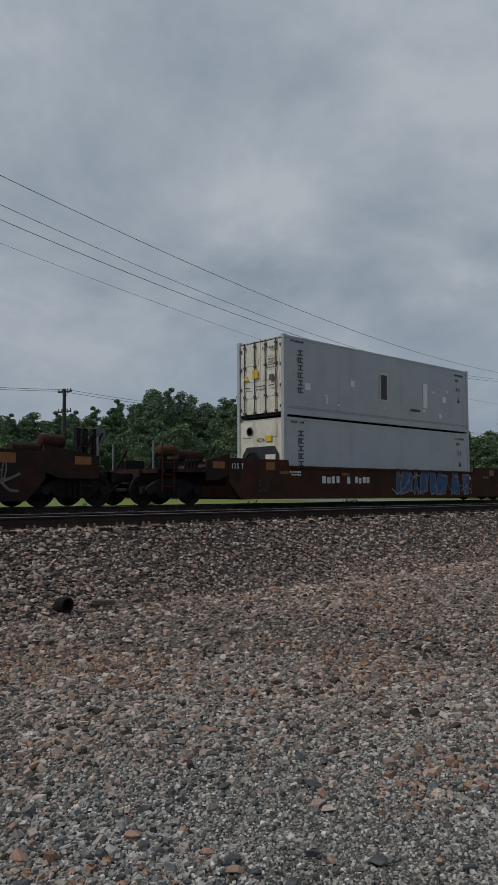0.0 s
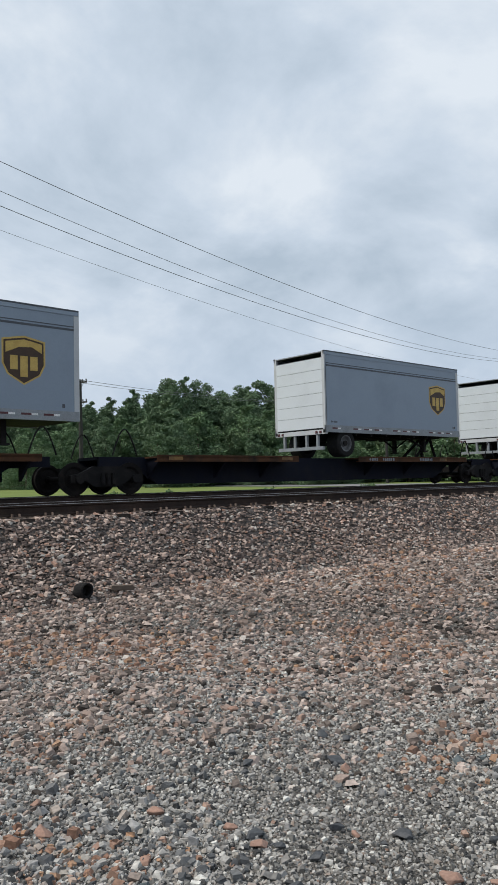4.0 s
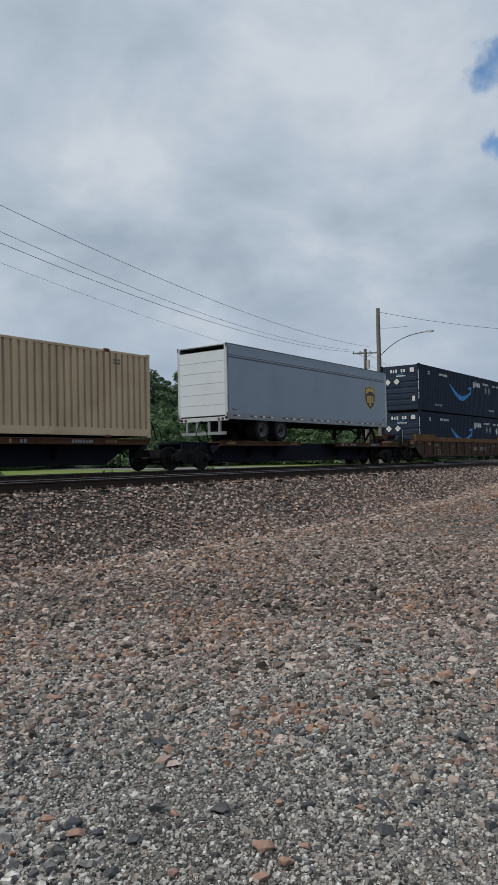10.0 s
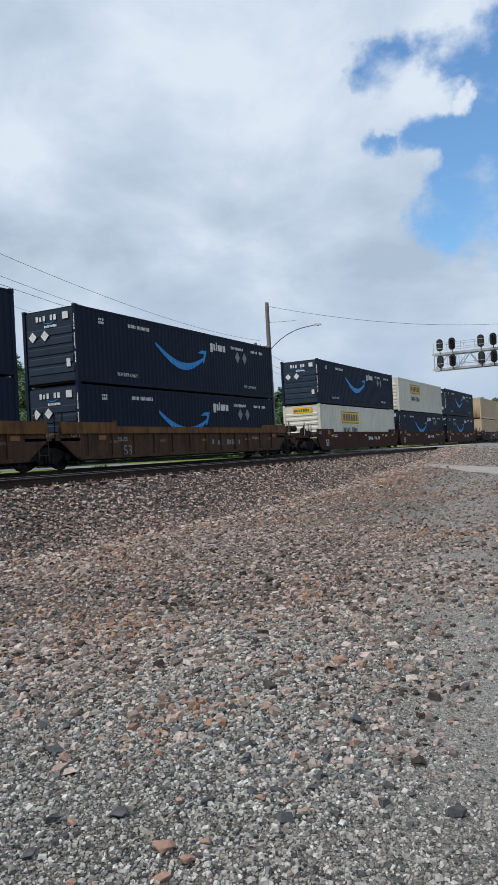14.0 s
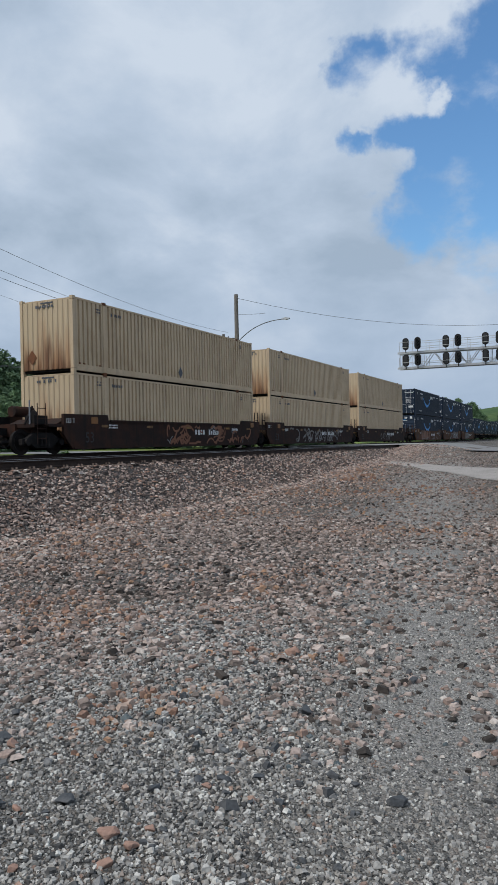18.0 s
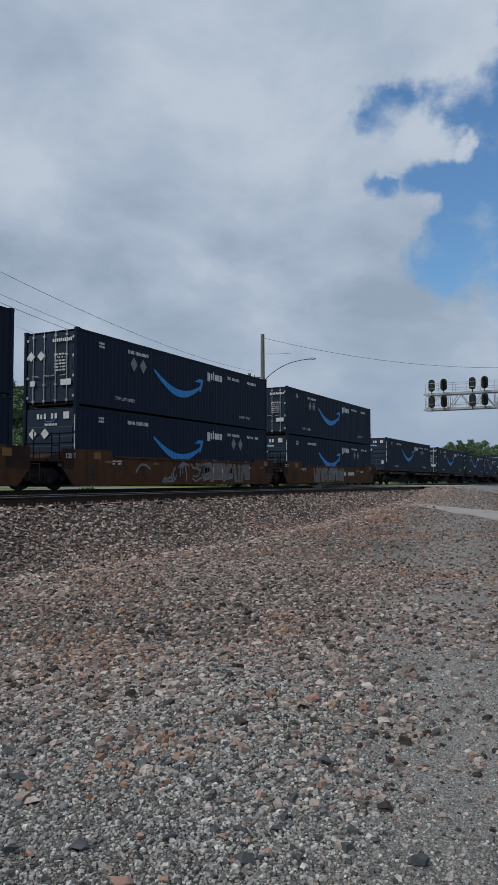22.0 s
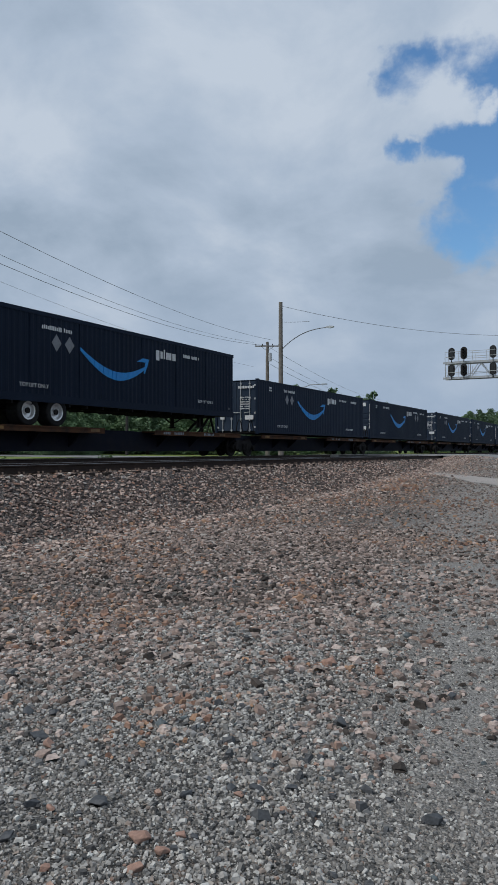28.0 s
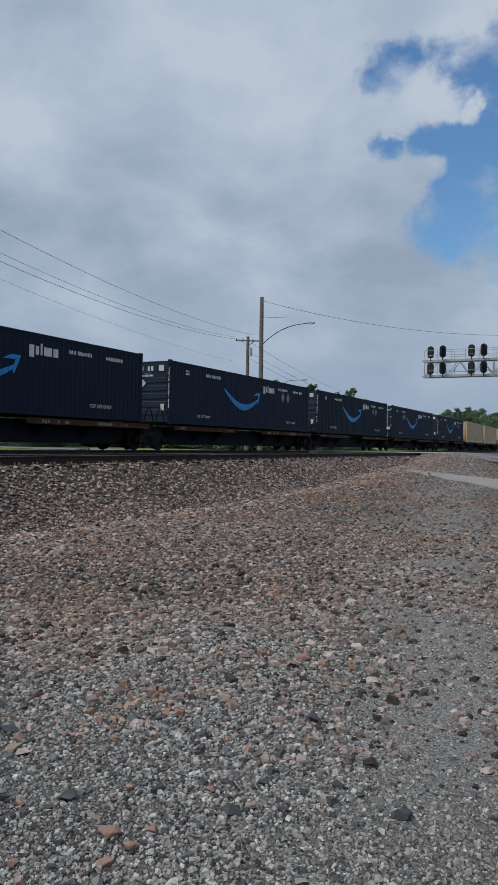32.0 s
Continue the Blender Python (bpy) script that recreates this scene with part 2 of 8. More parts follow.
M_GRAVEL_STONE = stone_material("crushed_stone_grey", [
    (0.0, (0.163, 0.160, 0.152)), (0.15, (0.309, 0.298, 0.280)), (0.40, (0.226, 0.215, 0.202)), (0.55, (0.438, 0.423, 0.394)),
    (0.71, (0.295, 0.272, 0.243)), (0.78, (0.063, 0.063, 0.063)), (0.91, (0.257, 0.212, 0.181)), (0.945, (0.546, 0.536, 0.500)), (0.985, (0.221, 0.149, 0.117))], dust=(0.30, 0.288, 0.268))
M_BROWN_STONE = stone_material("crushed_stone_brown", [
    (0.0, (0.135, 0.111, 0.098)), (0.18, (0.314, 0.255, 0.225)), (0.38, (0.198, 0.159, 0.139)), (0.52, (0.451, 0.371, 0.328)),
    (0.67, (0.302, 0.233, 0.200)), (0.73, (0.045, 0.039, 0.035)), (0.86, (0.270, 0.201, 0.168)), (0.935, (0.483, 0.432, 0.390)), (0.975, (0.218, 0.143, 0.115))], dust=(0.26, 0.215, 0.185))
M_WARM_STONE = stone_material("crushed_stone_warm", [
    (0.0, (0.123, 0.100, 0.088)), (0.18, (0.275, 0.226, 0.199)), (0.38, (0.173, 0.141, 0.124)), (0.54, (0.356, 0.304, 0.270)),
    (0.68, (0.243, 0.190, 0.164)), (0.75, (0.042, 0.037, 0.033)), (0.87, (0.255, 0.187, 0.153)), (0.95, (0.402, 0.374, 0.343))], dust=(0.228, 0.188, 0.163))
M_COARSE_STONE = stone_material("coarse_stone", [
    (0.0, (0.085, 0.088, 0.092)), (0.30, (0.135, 0.137, 0.138)), (0.50, (0.21, 0.207, 0.203)), (0.62, (0.32, 0.275, 0.24)), (0.74, (0.33, 0.225, 0.175)), (0.82, (0.29, 0.283, 0.275)), (0.94, (0.10, 0.12, 0.127))], dust=(0.2, 0.195, 0.19))
M_BALLAST_STONE = stone_material("ballast_stone_dark", [
    (0.0, (0.146, 0.113, 0.100)), (0.22, (0.353, 0.273, 0.233)), (0.42, (0.216, 0.166, 0.139)), (0.60, (0.518, 0.410, 0.349)),
    (0.74, (0.056, 0.048, 0.045)), (0.84, (0.345, 0.216, 0.162)), (0.92, (0.440, 0.405, 0.365))], dust=(0.24, 0.195, 0.17))
M_DARK_STONE = rough_paint("dark_lone_stone", (0.055, 0.060, 0.066), (0.10, 0.10, 0.103), 0.8, scale=9, bscale=70, bump=0.4)
M_BRICKSTONE = rough_paint("reddish_lone_stone", (0.30, 0.185, 0.14), (0.22, 0.145, 0.115), 0.85, scale=9, bscale=70, bump=0.4)
M_GRASS_BLADE = rough_paint("grass_blade", (0.12, 0.17, 0.03), (0.20, 0.22, 0.06), 0.7, scale=2, island=0.35, bump=0)
M_LEAF = rough_paint("tree_leaves", (0.112, 0.172, 0.100), (0.165, 0.228, 0.128), 0.7, scale=0.45, island=0.25, bump=0, spec=0.1)
M_LEAF2 = rough_paint("tree_leaves_light", (0.125, 0.200, 0.105), (0.18, 0.25, 0.13), 0.7, scale=0.5, island=0.25, bump=0, spec=0.1)
M_BARK = rough_paint("bark", (0.12, 0.095, 0.075), (0.07, 0.055, 0.045), 0.9, scale=3, bscale=25, bump=0.6)
M_RAIL = rough_paint("rusty_rail_steel", (0.030, 0.022, 0.019), (0.05, 0.034, 0.027), 0.75, scale=3, bscale=40, spec=0.12)
M_RAILTOP = rough_paint("polished_rail_head", (0.24, 0.235, 0.235), (0.17, 0.165, 0.16), 0.42, 0.8, scale=5, bscale=50, bump=0.03)
M_TIE = rough_paint("creosoted_tie", (0.028, 0.023, 0.020), (0.05, 0.042, 0.036), 0.9, scale=4, bscale=30, bump=0.5, rand=0.25, spec=0.12)
M_PLATE = rough_paint("tie_plate_steel", (0.13, 0.09, 0.07), (0.22, 0.17, 0.14), 0.7, scale=8, bscale=60, rand=0.2)
M_ASPHALT = rough_paint("worn_asphalt", (0.17, 0.17, 0.168), (0.22, 0.22, 0.215), 0.9, scale=0.6, bscale=90, bump=0.3)
M_CONCRETE = rough_paint("crossing_concrete", (0.36, 0.35, 0.33), (0.27, 0.26, 0.25), 0.85, scale=1.5, bscale=60, bump=0.25)
M_WOODPOLE = rough_paint("weathered_pole_wood", (0.185, 0.168, 0.152), (0.12, 0.108, 0.098), 0.9, scale=2, bscale=22, bump=0.5, streak=((0.09, 0.075, 0.06), 14.0, 0.5, 0.66))
M_DARKPOLE = rough_paint("dark_pole_wood", (0.035, 0.034, 0.033), (0.055, 0.05, 0.046), 0.9, scale=2, bscale=22, bump=0.4)
M_WIRE = rough_paint("wire_black", (0.15, 0.155, 0.165), rough=0.6, bump=0)
M_WIRE2 = rough_paint("wire_grey", (0.28, 0.29, 0.30), rough=0.5, bump=0)
M_GALV = rough_paint("galvanised_steel", (0.50, 0.51, 0.52), (0.40, 0.41, 0.42), 0.45, 0.55, scale=4, bscale=40, bump=0.05)
M_SIGBLACK = rough_paint("signal_black", (0.007, 0.007, 0.008), rough=0.55, scale=5, bump=0.05)
M_LENS = rough_paint("signal_lens", (0.03, 0.03, 0.035), rough=0.08, scale=5, bump=0)
M_BLACKSTEEL = rough_paint("grimy_black_steel", (0.011, 0.0105, 0.011), (0.024, 0.021, 0.020), 0.8, scale=3, bscale=40, spec=0.12)
M_WHEEL = rough_paint("train_wheel_steel", (0.010, 0.009, 0.009), (0.022, 0.018, 0.016), 0.7, 0.2, scale=5, bscale=40, spec=0.12)
M_TYRE = rough_paint("tyre_rubber", (0.013, 0.013, 0.014), (0.022, 0.021, 0.02), 0.85, scale=6, bscale=50, bump=0.2, spec=0.12)
M_RIM = rough_paint("rim_aluminium", (0.62, 0.62, 0.62), (0.45, 0.45, 0.45), 0.35, 0.7, scale=5, bump=0.03)
M_RIMDARK = rough_paint("rim_dusty", (0.13, 0.135, 0.14), (0.07, 0.07, 0.07), 0.6, 0.3, scale=5, bump=0.03)
M_WELL_BROWN = rough_paint("well_car_brown", (0.064, 0.024, 0.014), (0.034, 0.017, 0.012), 0.75, scale=1.3, bscale=45, streak=((0.032, 0.022, 0.018), 5.0, 0.5, 0.72), spec=0.12)
M_WELL_DARK = rough_paint("well_car_dark_brown", (0.058, 0.021, 0.016), (0.036, 0.016, 0.013), 0.78, scale=1.2, bscale=45, streak=((0.022, 0.018, 0.016), 5.0, 0.5, 0.72), spec=0.12)
M_WELL_RUST = rough_paint("well_car_black_rust", (0.027, 0.017, 0.015), (0.052, 0.023, 0.015), 0.8, scale=1.6, bscale=45, streak=((0.018, 0.015, 0.014), 5.0, 0.5, 0.7), spec=0.12)
M_WELL_YEL = rough_paint("well_car_yellow_brown", (0.165, 0.083, 0.032), (0.085, 0.045, 0.025), 0.75, scale=1.5, bscale=45, streak=((0.055, 0.033, 0.022), 6.0, 0.46, 0.68), spec=0.12)
M_WELL_YEL2 = rough_paint("well_car_panel_brown", (0.082, 0.047, 0.030), (0.050, 0.031, 0.022), 0.8, scale=1.5, bscale=45, streak=((0.04, 0.026, 0.02), 6.0, 0.45, 0.65), spec=0.12)
M_WELL_ORANGE = rough_paint("well_car_orange_brown", (0.092, 0.041, 0.019), (0.052, 0.027, 0.017), 0.78, scale=1.2, bscale=45, streak=((0.045, 0.026, 0.018), 5.0, 0.48, 0.7), spec=0.12)
M_EDGE = rough_paint("worn_yellow_steel", (0.24, 0.13, 0.04), (0.13, 0.07, 0.035), 0.75, scale=2, bscale=40, streak=((0.06, 0.035, 0.02), 5.0, 0.45, 0.65))
M_SPINE = rough_paint("spine_car_black", (0.0075, 0.009, 0.017), (0.013, 0.013, 0.017), 0.8, scale=1.3, bscale=40, spec=0.12)
M_SPINE_EDGE = rough_paint("spine_deck_rust", (0.080, 0.038, 0.020), (0.030, 0.021, 0.017), 0.8, scale=2.0, bscale=40, spec=0.12)
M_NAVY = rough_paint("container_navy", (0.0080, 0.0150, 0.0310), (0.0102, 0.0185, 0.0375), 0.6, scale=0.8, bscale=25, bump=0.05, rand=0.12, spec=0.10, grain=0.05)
# Ends lighter than the sides: the brighter light there is put into the colour.
M_NAVY_END = rough_paint("container_navy_end_lit", (0.021, 0.033, 0.055), (0.028, 0.041, 0.064), 0.62, scale=1.2, bscale=30, bump=0.06, rand=0.12, spec=0.12, grain=0.05)
M_TAN = rough_paint("container_tan", (0.53, 0.405, 0.268), (0.435, 0.32, 0.20), 0.6, scale=0.7, bscale=35, bump=0.06, rand=0.06, streak=((0.31, 0.25, 0.18), 3.0, 0.55, 0.76, 0.6))


def rusted_end(name, paint, faded, rust, dark):
    """Paint with soft rust runs that gather towards the bottom of a wall 2.9 m high."""
    m = bpy.data.materials.new(name)
    m.use_nodes = True
    nt, n = m.node_tree, m.node_tree.nodes
    bs = n["Principled BSDF"]
    bs.inputs["Roughness"].default_value, bs.inputs["Specular IOR Level"].default_value = 0.68, 0.3
    tc = n.new("ShaderNodeTexCoord")

    def cloud(scale, detail, at=(0, 0, 0)):
        mp = n.new("ShaderNodeMapping")
        mp.inputs["Scale"].default_value, mp.inputs["Location"].default_value = scale, at
        nt.links.new(tc.outputs["Object"], mp.inputs[0])
        z = n.new("ShaderNodeTexNoise")
        z.inputs["Scale"].default_value, z.inputs["Detail"].default_value = 1.0, detail
        nt.links.new(mp.outputs[0], z.inputs["Vector"])
        return z.outputs[0]

    def ranged(src, a, b, c, d):
        r = n.new("ShaderNodeMapRange")
        for k, v in enumerate((a, b, c, d)):
            r.inputs[k + 1].default_value = v
        nt.links.new(src, r.inputs[0])
        return r.outputs[0]

    def mixed(fac, a, b):
        x = n.new("ShaderNodeMix")
        x.data_type = "RGBA"
        nt.links.new(fac, x.inputs[0])
        for k, v in ((6, a), (7, b)):
            if isinstance(v, tuple):
                x.inputs[k].default_value = (*v, 1)
            else:
                nt.links.new(v, x.inputs[k])
        return x.outputs[2]

    def plus(a, b):
        q = n.new("ShaderNodeMath")
        nt.links.new(a, q.inputs[0])
        nt.links.new(b, q.inputs[1])
        return q.outputs[0]

    sep = n.new("ShaderNodeSeparateXYZ")
    nt.links.new(tc.outputs["Object"], sep.inputs[0])
    low = ranged(sep.outputs[2], 0.1, 2.3, 0.34, -0.10)
    runs = plus(cloud((0.0, 2.3, 0.25), 5, (0, 0.6, 0)), low)
    deep = plus(cloud((0.0, 2.9, 0.35), 6, (0, 3.7, 1)), low)
    base = mixed(cloud((1.2, 1.2, 1.2), 6), paint, faded)
    col = mixed(ranged(runs, 0.50, 0.92, 0.0, 0.88), base, rust)
    col = mixed(ranged(deep, 0.66, 0.90, 0.0, 0.9), col, dark)
    nt.links.new(col, bs.inputs["Base Color"])
    return m


M_TANEND = rusted_end("container_tan_rusted", (0.53, 0.42, 0.285), (0.45, 0.345, 0.225), (0.33, 0.165, 0.075), (0.125, 0.052, 0.026))
M_RUST = rough_paint("rust_brown", (0.16, 0.06, 0.025), (0.09, 0.04, 0.02), 0.85, scale=4, bscale=40)
M_REEFER = rough_paint("reefer_white_grey", (0.385, 0.41, 0.425), (0.335, 0.355, 0.37), 0.5, scale=0.9, bscale=30, bump=0.04, rand=0.04, streak=((0.28, 0.275, 0.265), 2.5, 0.56, 0.8, 0.5), grain=0.05)
M_REEFER_CREAM = rough_paint("reefer_cream", (0.50, 0.47, 0.39), (0.43, 0.40, 0.33), 0.5, scale=0.9, bscale=30, bump=0.04, streak=((0.45, 0.41, 0.33), 2.5, 0.56, 0.8, 0.5), grain=0.05)
M_REEFEREND = rough_paint("reefer_end_white", (0.66, 0.64, 0.57), (0.55, 0.50, 0.40), 0.55, scale=1.6, bscale=30, bump=0.05, streak=((0.33, 0.25, 0.15), 4.0, 0.58, 0.76, 0.6))
M_UNITBLACK = rough_paint("cooling_unit_black", (0.018, 0.020, 0.026), (0.035, 0.037, 0.045), 0.5, scale=5, bscale=40)
M_WHITE = rough_paint("white_paint", (0.72, 0.72, 0.71), (0.58, 0.58, 0.57), 0.55, scale=3, bscale=30, bump=0.03)
M_LETTER = rough_paint("white_lettering", (0.62, 0.63, 0.64), (0.45, 0.46, 0.47), 0.6, scale=6, bump=0)
M_LETTER_GREY = rough_paint("faded_lettering", (0.20, 0.21, 0.23), (0.14, 0.15, 0.17), 0.6, scale=6, bump=0)
M_LETTER_DARK = rough_paint("dark_lettering", (0.060, 0.065, 0.082), (0.10, 0.105, 0.12), 0.6, scale=6, bump=0)
M_LETTER_RED = rough_paint("red_lettering", (0.20, 0.03, 0.03), rough=0.6, bump=0)
M_SMILE = rough_paint("bright_blue_mark", (0.010, 0.23, 0.60), (0.008, 0.19, 0.51), 0.5, scale=4, bump=0)
M_JBWHITE = rough_paint("container_cream_white", (0.58, 0.56, 0.49), (0.50, 0.48, 0.42), 0.55, scale=0.8, bscale=30, bump=0.04, streak=((0.42, 0.39, 0.33), 3.0, 0.56, 0.78, 0.5), grain=0.05)
M_YELLOW = rough_paint("yellow_panel", (0.66, 0.42, 0.02), (0.52, 0.33, 0.02), 0.55, scale=4, bump=0)
M_BLUE = rough_paint("blue_panel", (0.02, 0.05, 0.22), rough=0.5, scale=4, bump=0)
M_TRAILER = rough_paint("trailer_silver_grey", (0.235, 0.287, 0.355), (0.205, 0.250, 0.310), 0.45, 0.1, scale=0.5, bscale=25, bump=0.01, rand=0.05, grain=0.03)
M_TRAILER_END = rough_paint("trailer_front_grey", (0.47, 0.49, 0.51), (0.41, 0.425, 0.44), 0.5, scale=1.2, bscale=30, bump=0.02, grain=0.06)
M_TRAILER_WHITE = rough_paint("trailer_white", (0.58, 0.62, 0.655), (0.52, 0.555, 0.585), 0.45, scale=0.7, bscale=25, bump=0.01, grain=0.04)
M_TRAILER_SEAM = rough_paint("trailer_rail_aluminium", (0.26, 0.28, 0.30), (0.20, 0.21, 0.22), 0.5, 0.3, scale=2, bump=0.03)
M_DARKRAIL = rough_paint("trailer_dark_trim", (0.06, 0.07, 0.085), (0.09, 0.10, 0.115), 0.5, scale=2, bump=0.03)
M_SKIRT = rough_paint("trailer_skirt_grey", (0.235, 0.265, 0.30), (0.16, 0.18, 0.20), 0.5, scale=0.9, bump=0.02, grain=0.05)
M_FADED = rough_paint("faded_grey_marking", (0.455, 0.49, 0.52), (0.49, 0.525, 0.555), 0.55, scale=3, bump=0)
M_BROWNMARK = rough_paint("brown_shield", (0.05, 0.026, 0.014), rough=0.5, scale=4, bump=0)
M_GOLD = rough_paint("gold_mark", (0.52, 0.36, 0.10), (0.44, 0.29, 0.07), 0.5, scale=4, bump=0)
M_RED = rough_paint("red_reflector", (0.085, 0.022, 0.026), rough=0.4, bump=0)
M_TANWOOD = rough_paint("front_corner_tan", (0.36, 0.325, 0.27), (0.28, 0.24, 0.19), 0.6, scale=2)
M_GRAF_W = rough_paint("spray_white", (0.20, 0.205, 0.21), (0.10, 0.10, 0.105), 0.7, scale=5, bump=0)
M_GRAF_B = rough_paint("spray_blue", (0.035, 0.085, 0.19), (0.025, 0.055, 0.13), 0.7, scale=5, bump=0)
M_GRAF_G = rough_paint("spray_grey", (0.150, 0.135, 0.128), (0.085, 0.080, 0.078), 0.7, scale=5, bump=0)
M_GRAF_R = rough_paint("spray_rust", (0.21, 0.085, 0.045), (0.13, 0.055, 0.03), 0.7, scale=5, bump=0)


def ground_material(name, dark, light, tone, sizes, strip=None):
    """Fine grains of crushed rock in two sizes, in patches; tone colours them."""
    m = bpy.data.materials.new(name)
    m.use_nodes = True
    nt, n = m.node_tree, m.node_tree.nodes
    bs = n["Principled BSDF"]
    bs.inputs["Roughness"].default_value = 0.92
    bs.inputs["Specular IOR Level"].default_value = 0.2
    tc = n.new("ShaderNodeTexCoord")

    def vor(scale):
        v = n.new("ShaderNodeTexVoronoi")
        v.inputs["Scale"].default_value = scale
        nt.links.new(tc.outputs["Object"], v.inputs["Vector"])
        return v

    fine, mid = vor(sizes[0]), vor(sizes[1])

    def ramp(src, stops):
        r = n.new("ShaderNodeValToRGB")
        e = r.color_ramp.elements
        e[0].position, e[0].color = stops[0][0], (*stops[0][1], 1)
        e[1].position, e[1].color = stops[1][0], (*stops[1][1], 1)
        for p, c in stops[2:]:
            x = e.new(p)
            x.color = (*c, 1)
        nt.links.new(src, r.inputs[0])
        return r

    sep = n.new("ShaderNodeSeparateColor")
    nt.links.new(fine.outputs["Color"], sep.inputs[0])
    def shade(v, k=(1, 1, 1)):
        v = dark + (light - dark) * v
        return tuple(v * a * b for a, b in zip(tone, k))

    c1 = ramp(sep.outputs[0], [(0.0, shade(0.0)), (1.0, shade(1.0)), (0.35, shade(0.42)), (0.7, shade(0.62))])
    sep2 = n.new("ShaderNodeSeparateColor")
    nt.links.new(mid.outputs["Color"], sep2.inputs[0])
    c2 = ramp(sep2.outputs[0], [(0.0, shade(0.0)), (1.0, shade(0.8)), (0.3, shade(0.3)), (0.6, shade(0.5, (1.03, 0.96, 0.92))), (0.85, shade(0.55, (1.1, 0.9, 0.8)))])
    big = n.new("ShaderNodeTexNoise")
    big.inputs["Scale"].default_value, big.inputs["Detail"].default_value = 0.5, 6
    nt.links.new(tc.outputs["Object"], big.inputs["Vector"])
    br = n.new("ShaderNodeMapRange")
    br.inputs[1].default_value, br.inputs[2].default_value = 0.40, 0.60
    nt.links.new(big.outputs[0], br.inputs[0])
    mx = n.new("ShaderNodeMix")
    mx.data_type = "RGBA"
    nt.links.new(br.outputs[0], mx.inputs[0])
    nt.links.new(c1.outputs[0], mx.inputs[6])
    nt.links.new(c2.outputs[0], mx.inputs[7])
    last = mx.outputs[2]
    if strip:
        def calc(op, a, b=None):
            q = n.new("ShaderNodeMath")
            q.operation = op
            for i, v in enumerate((a, b)):
                if v is None:
                    continue
                if isinstance(v, (int, float)):
                    q.inputs[i].default_value = v
                else:
                    nt.links.new(v, q.inputs[i])
            return q.outputs[0]

        # a driven strip of finer, paler grit winds along the yard
        xyz = n.new("ShaderNodeSeparateXYZ")
        nt.links.new(tc.outputs["Object"], xyz.inputs[0])
        x, y = xyz.outputs[0], xyz.outputs[1]
        mid_y = calc("ADD", calc("MULTIPLY", x, 0.19), calc("MULTIPLY", calc("SINE", calc("ADD", calc("MULTIPLY", x, 0.9), 0.4)), 0.22))
        wide = calc("ADD", calc("MULTIPLY", calc("MINIMUM", x, 12.0), 0.07), 0.55)
        off = calc("ABSOLUTE", calc("DIVIDE", calc("SUBTRACT", calc("SUBTRACT", y, 0.10), mid_y), wide))
        off = calc("ADD", off, calc("MULTIPLY", calc("SUBTRACT", big.outputs[0], 0.5), 2.2))
        fade = n.new("ShaderNodeMapRange")
        fade.inputs[1].default_value, fade.inputs[2].default_value, fade.inputs[3].default_value, fade.inputs[4].default_value = 0.35, 1.35, 0.85, 0.0
        nt.links.new(off, fade.inputs[0])
        start = n.new("ShaderNodeMapRange")
        start.inputs[1].default_value, start.inputs[2].default_value = 1.6, 4.4
        nt.links.new(x, start.inputs[0])
        pale = ramp(sep.outputs[0], [(0.0, strip[0]), (1.0, strip[1])])
        sm = n.new("ShaderNodeMix")
        sm.data_type = "RGBA"
        nt.links.new(calc("MULTIPLY", fade.outputs[0], start.outputs[0]), sm.inputs[0])
        nt.links.new(last, sm.inputs[6])
        nt.links.new(pale.outputs[0], sm.inputs[7])
        last = sm.outputs[2]
    nt.links.new(last, bs.inputs["Base Color"])
    add = n.new("ShaderNodeMath")
    add.operation = "ADD"
    nt.links.new(fine.outputs["Distance"], add.inputs[0])
    nt.links.new(mid.outputs["Distance"], add.inputs[1])
    bp = n.new("ShaderNodeBump")
    bp.invert = True
    bp.inputs["Strength"].default_value, bp.inputs["Distance"].default_value = 0.9, 0.02
    nt.links.new(add.outputs[0], bp.inputs["Height"])
    nt.links.new(bp.outputs[0], bs.inputs["Normal"])
    return m


M_PATH = rough_paint("fine_pale_gravel", (0.31, 0.288, 0.268), (0.25, 0.232, 0.216), 0.95, scale=1.2, bscale=45, bump=0.5, spec=0.1)
# Ground and bed colours are darkened, so that gaps between stones look shaded.
M_GROUND = ground_material("gravel_ground", 0.03, 0.24, (1.03, 0.985, 0.91), (95.0, 34.0), ((0.17, 0.163, 0.15), (0.43, 0.415, 0.39)))
M_BED = ground_material("ballast_bed", 0.02, 0.19, (1.0, 0.89, 0.82), (40.0, 22.0))
M_FIELD = rough_paint("mown_grass_field", (0.125, 0.172, 0.042), (0.185, 0.212, 0.075), 0.9, scale=0.25, bscale=9, bump=0.4, spec=0.1)
M_HILL = rough_paint("wooded_hillside", (0.045, 0.085, 0.03), (0.08, 0.12, 0.045), 0.9, scale=0.06, bscale=0.6, bump=0.6, spec=0.1)


# ---------------------------------------------------------------- mesh helpers
def box(bm, x0, x1, y0, y1, z0, z1):
    v = [bm.verts.new((x, y, z)) for z in (z0, z1) for y in (y0, y1) for x in (x0, x1)]
    for f in ((0, 2, 3, 1), (4, 5, 7, 6), (0, 1, 5, 4), (2, 6, 7, 3), (0, 4, 6, 2), (1, 3, 7, 5)):
        bm.faces.new([v[i] for i in f])


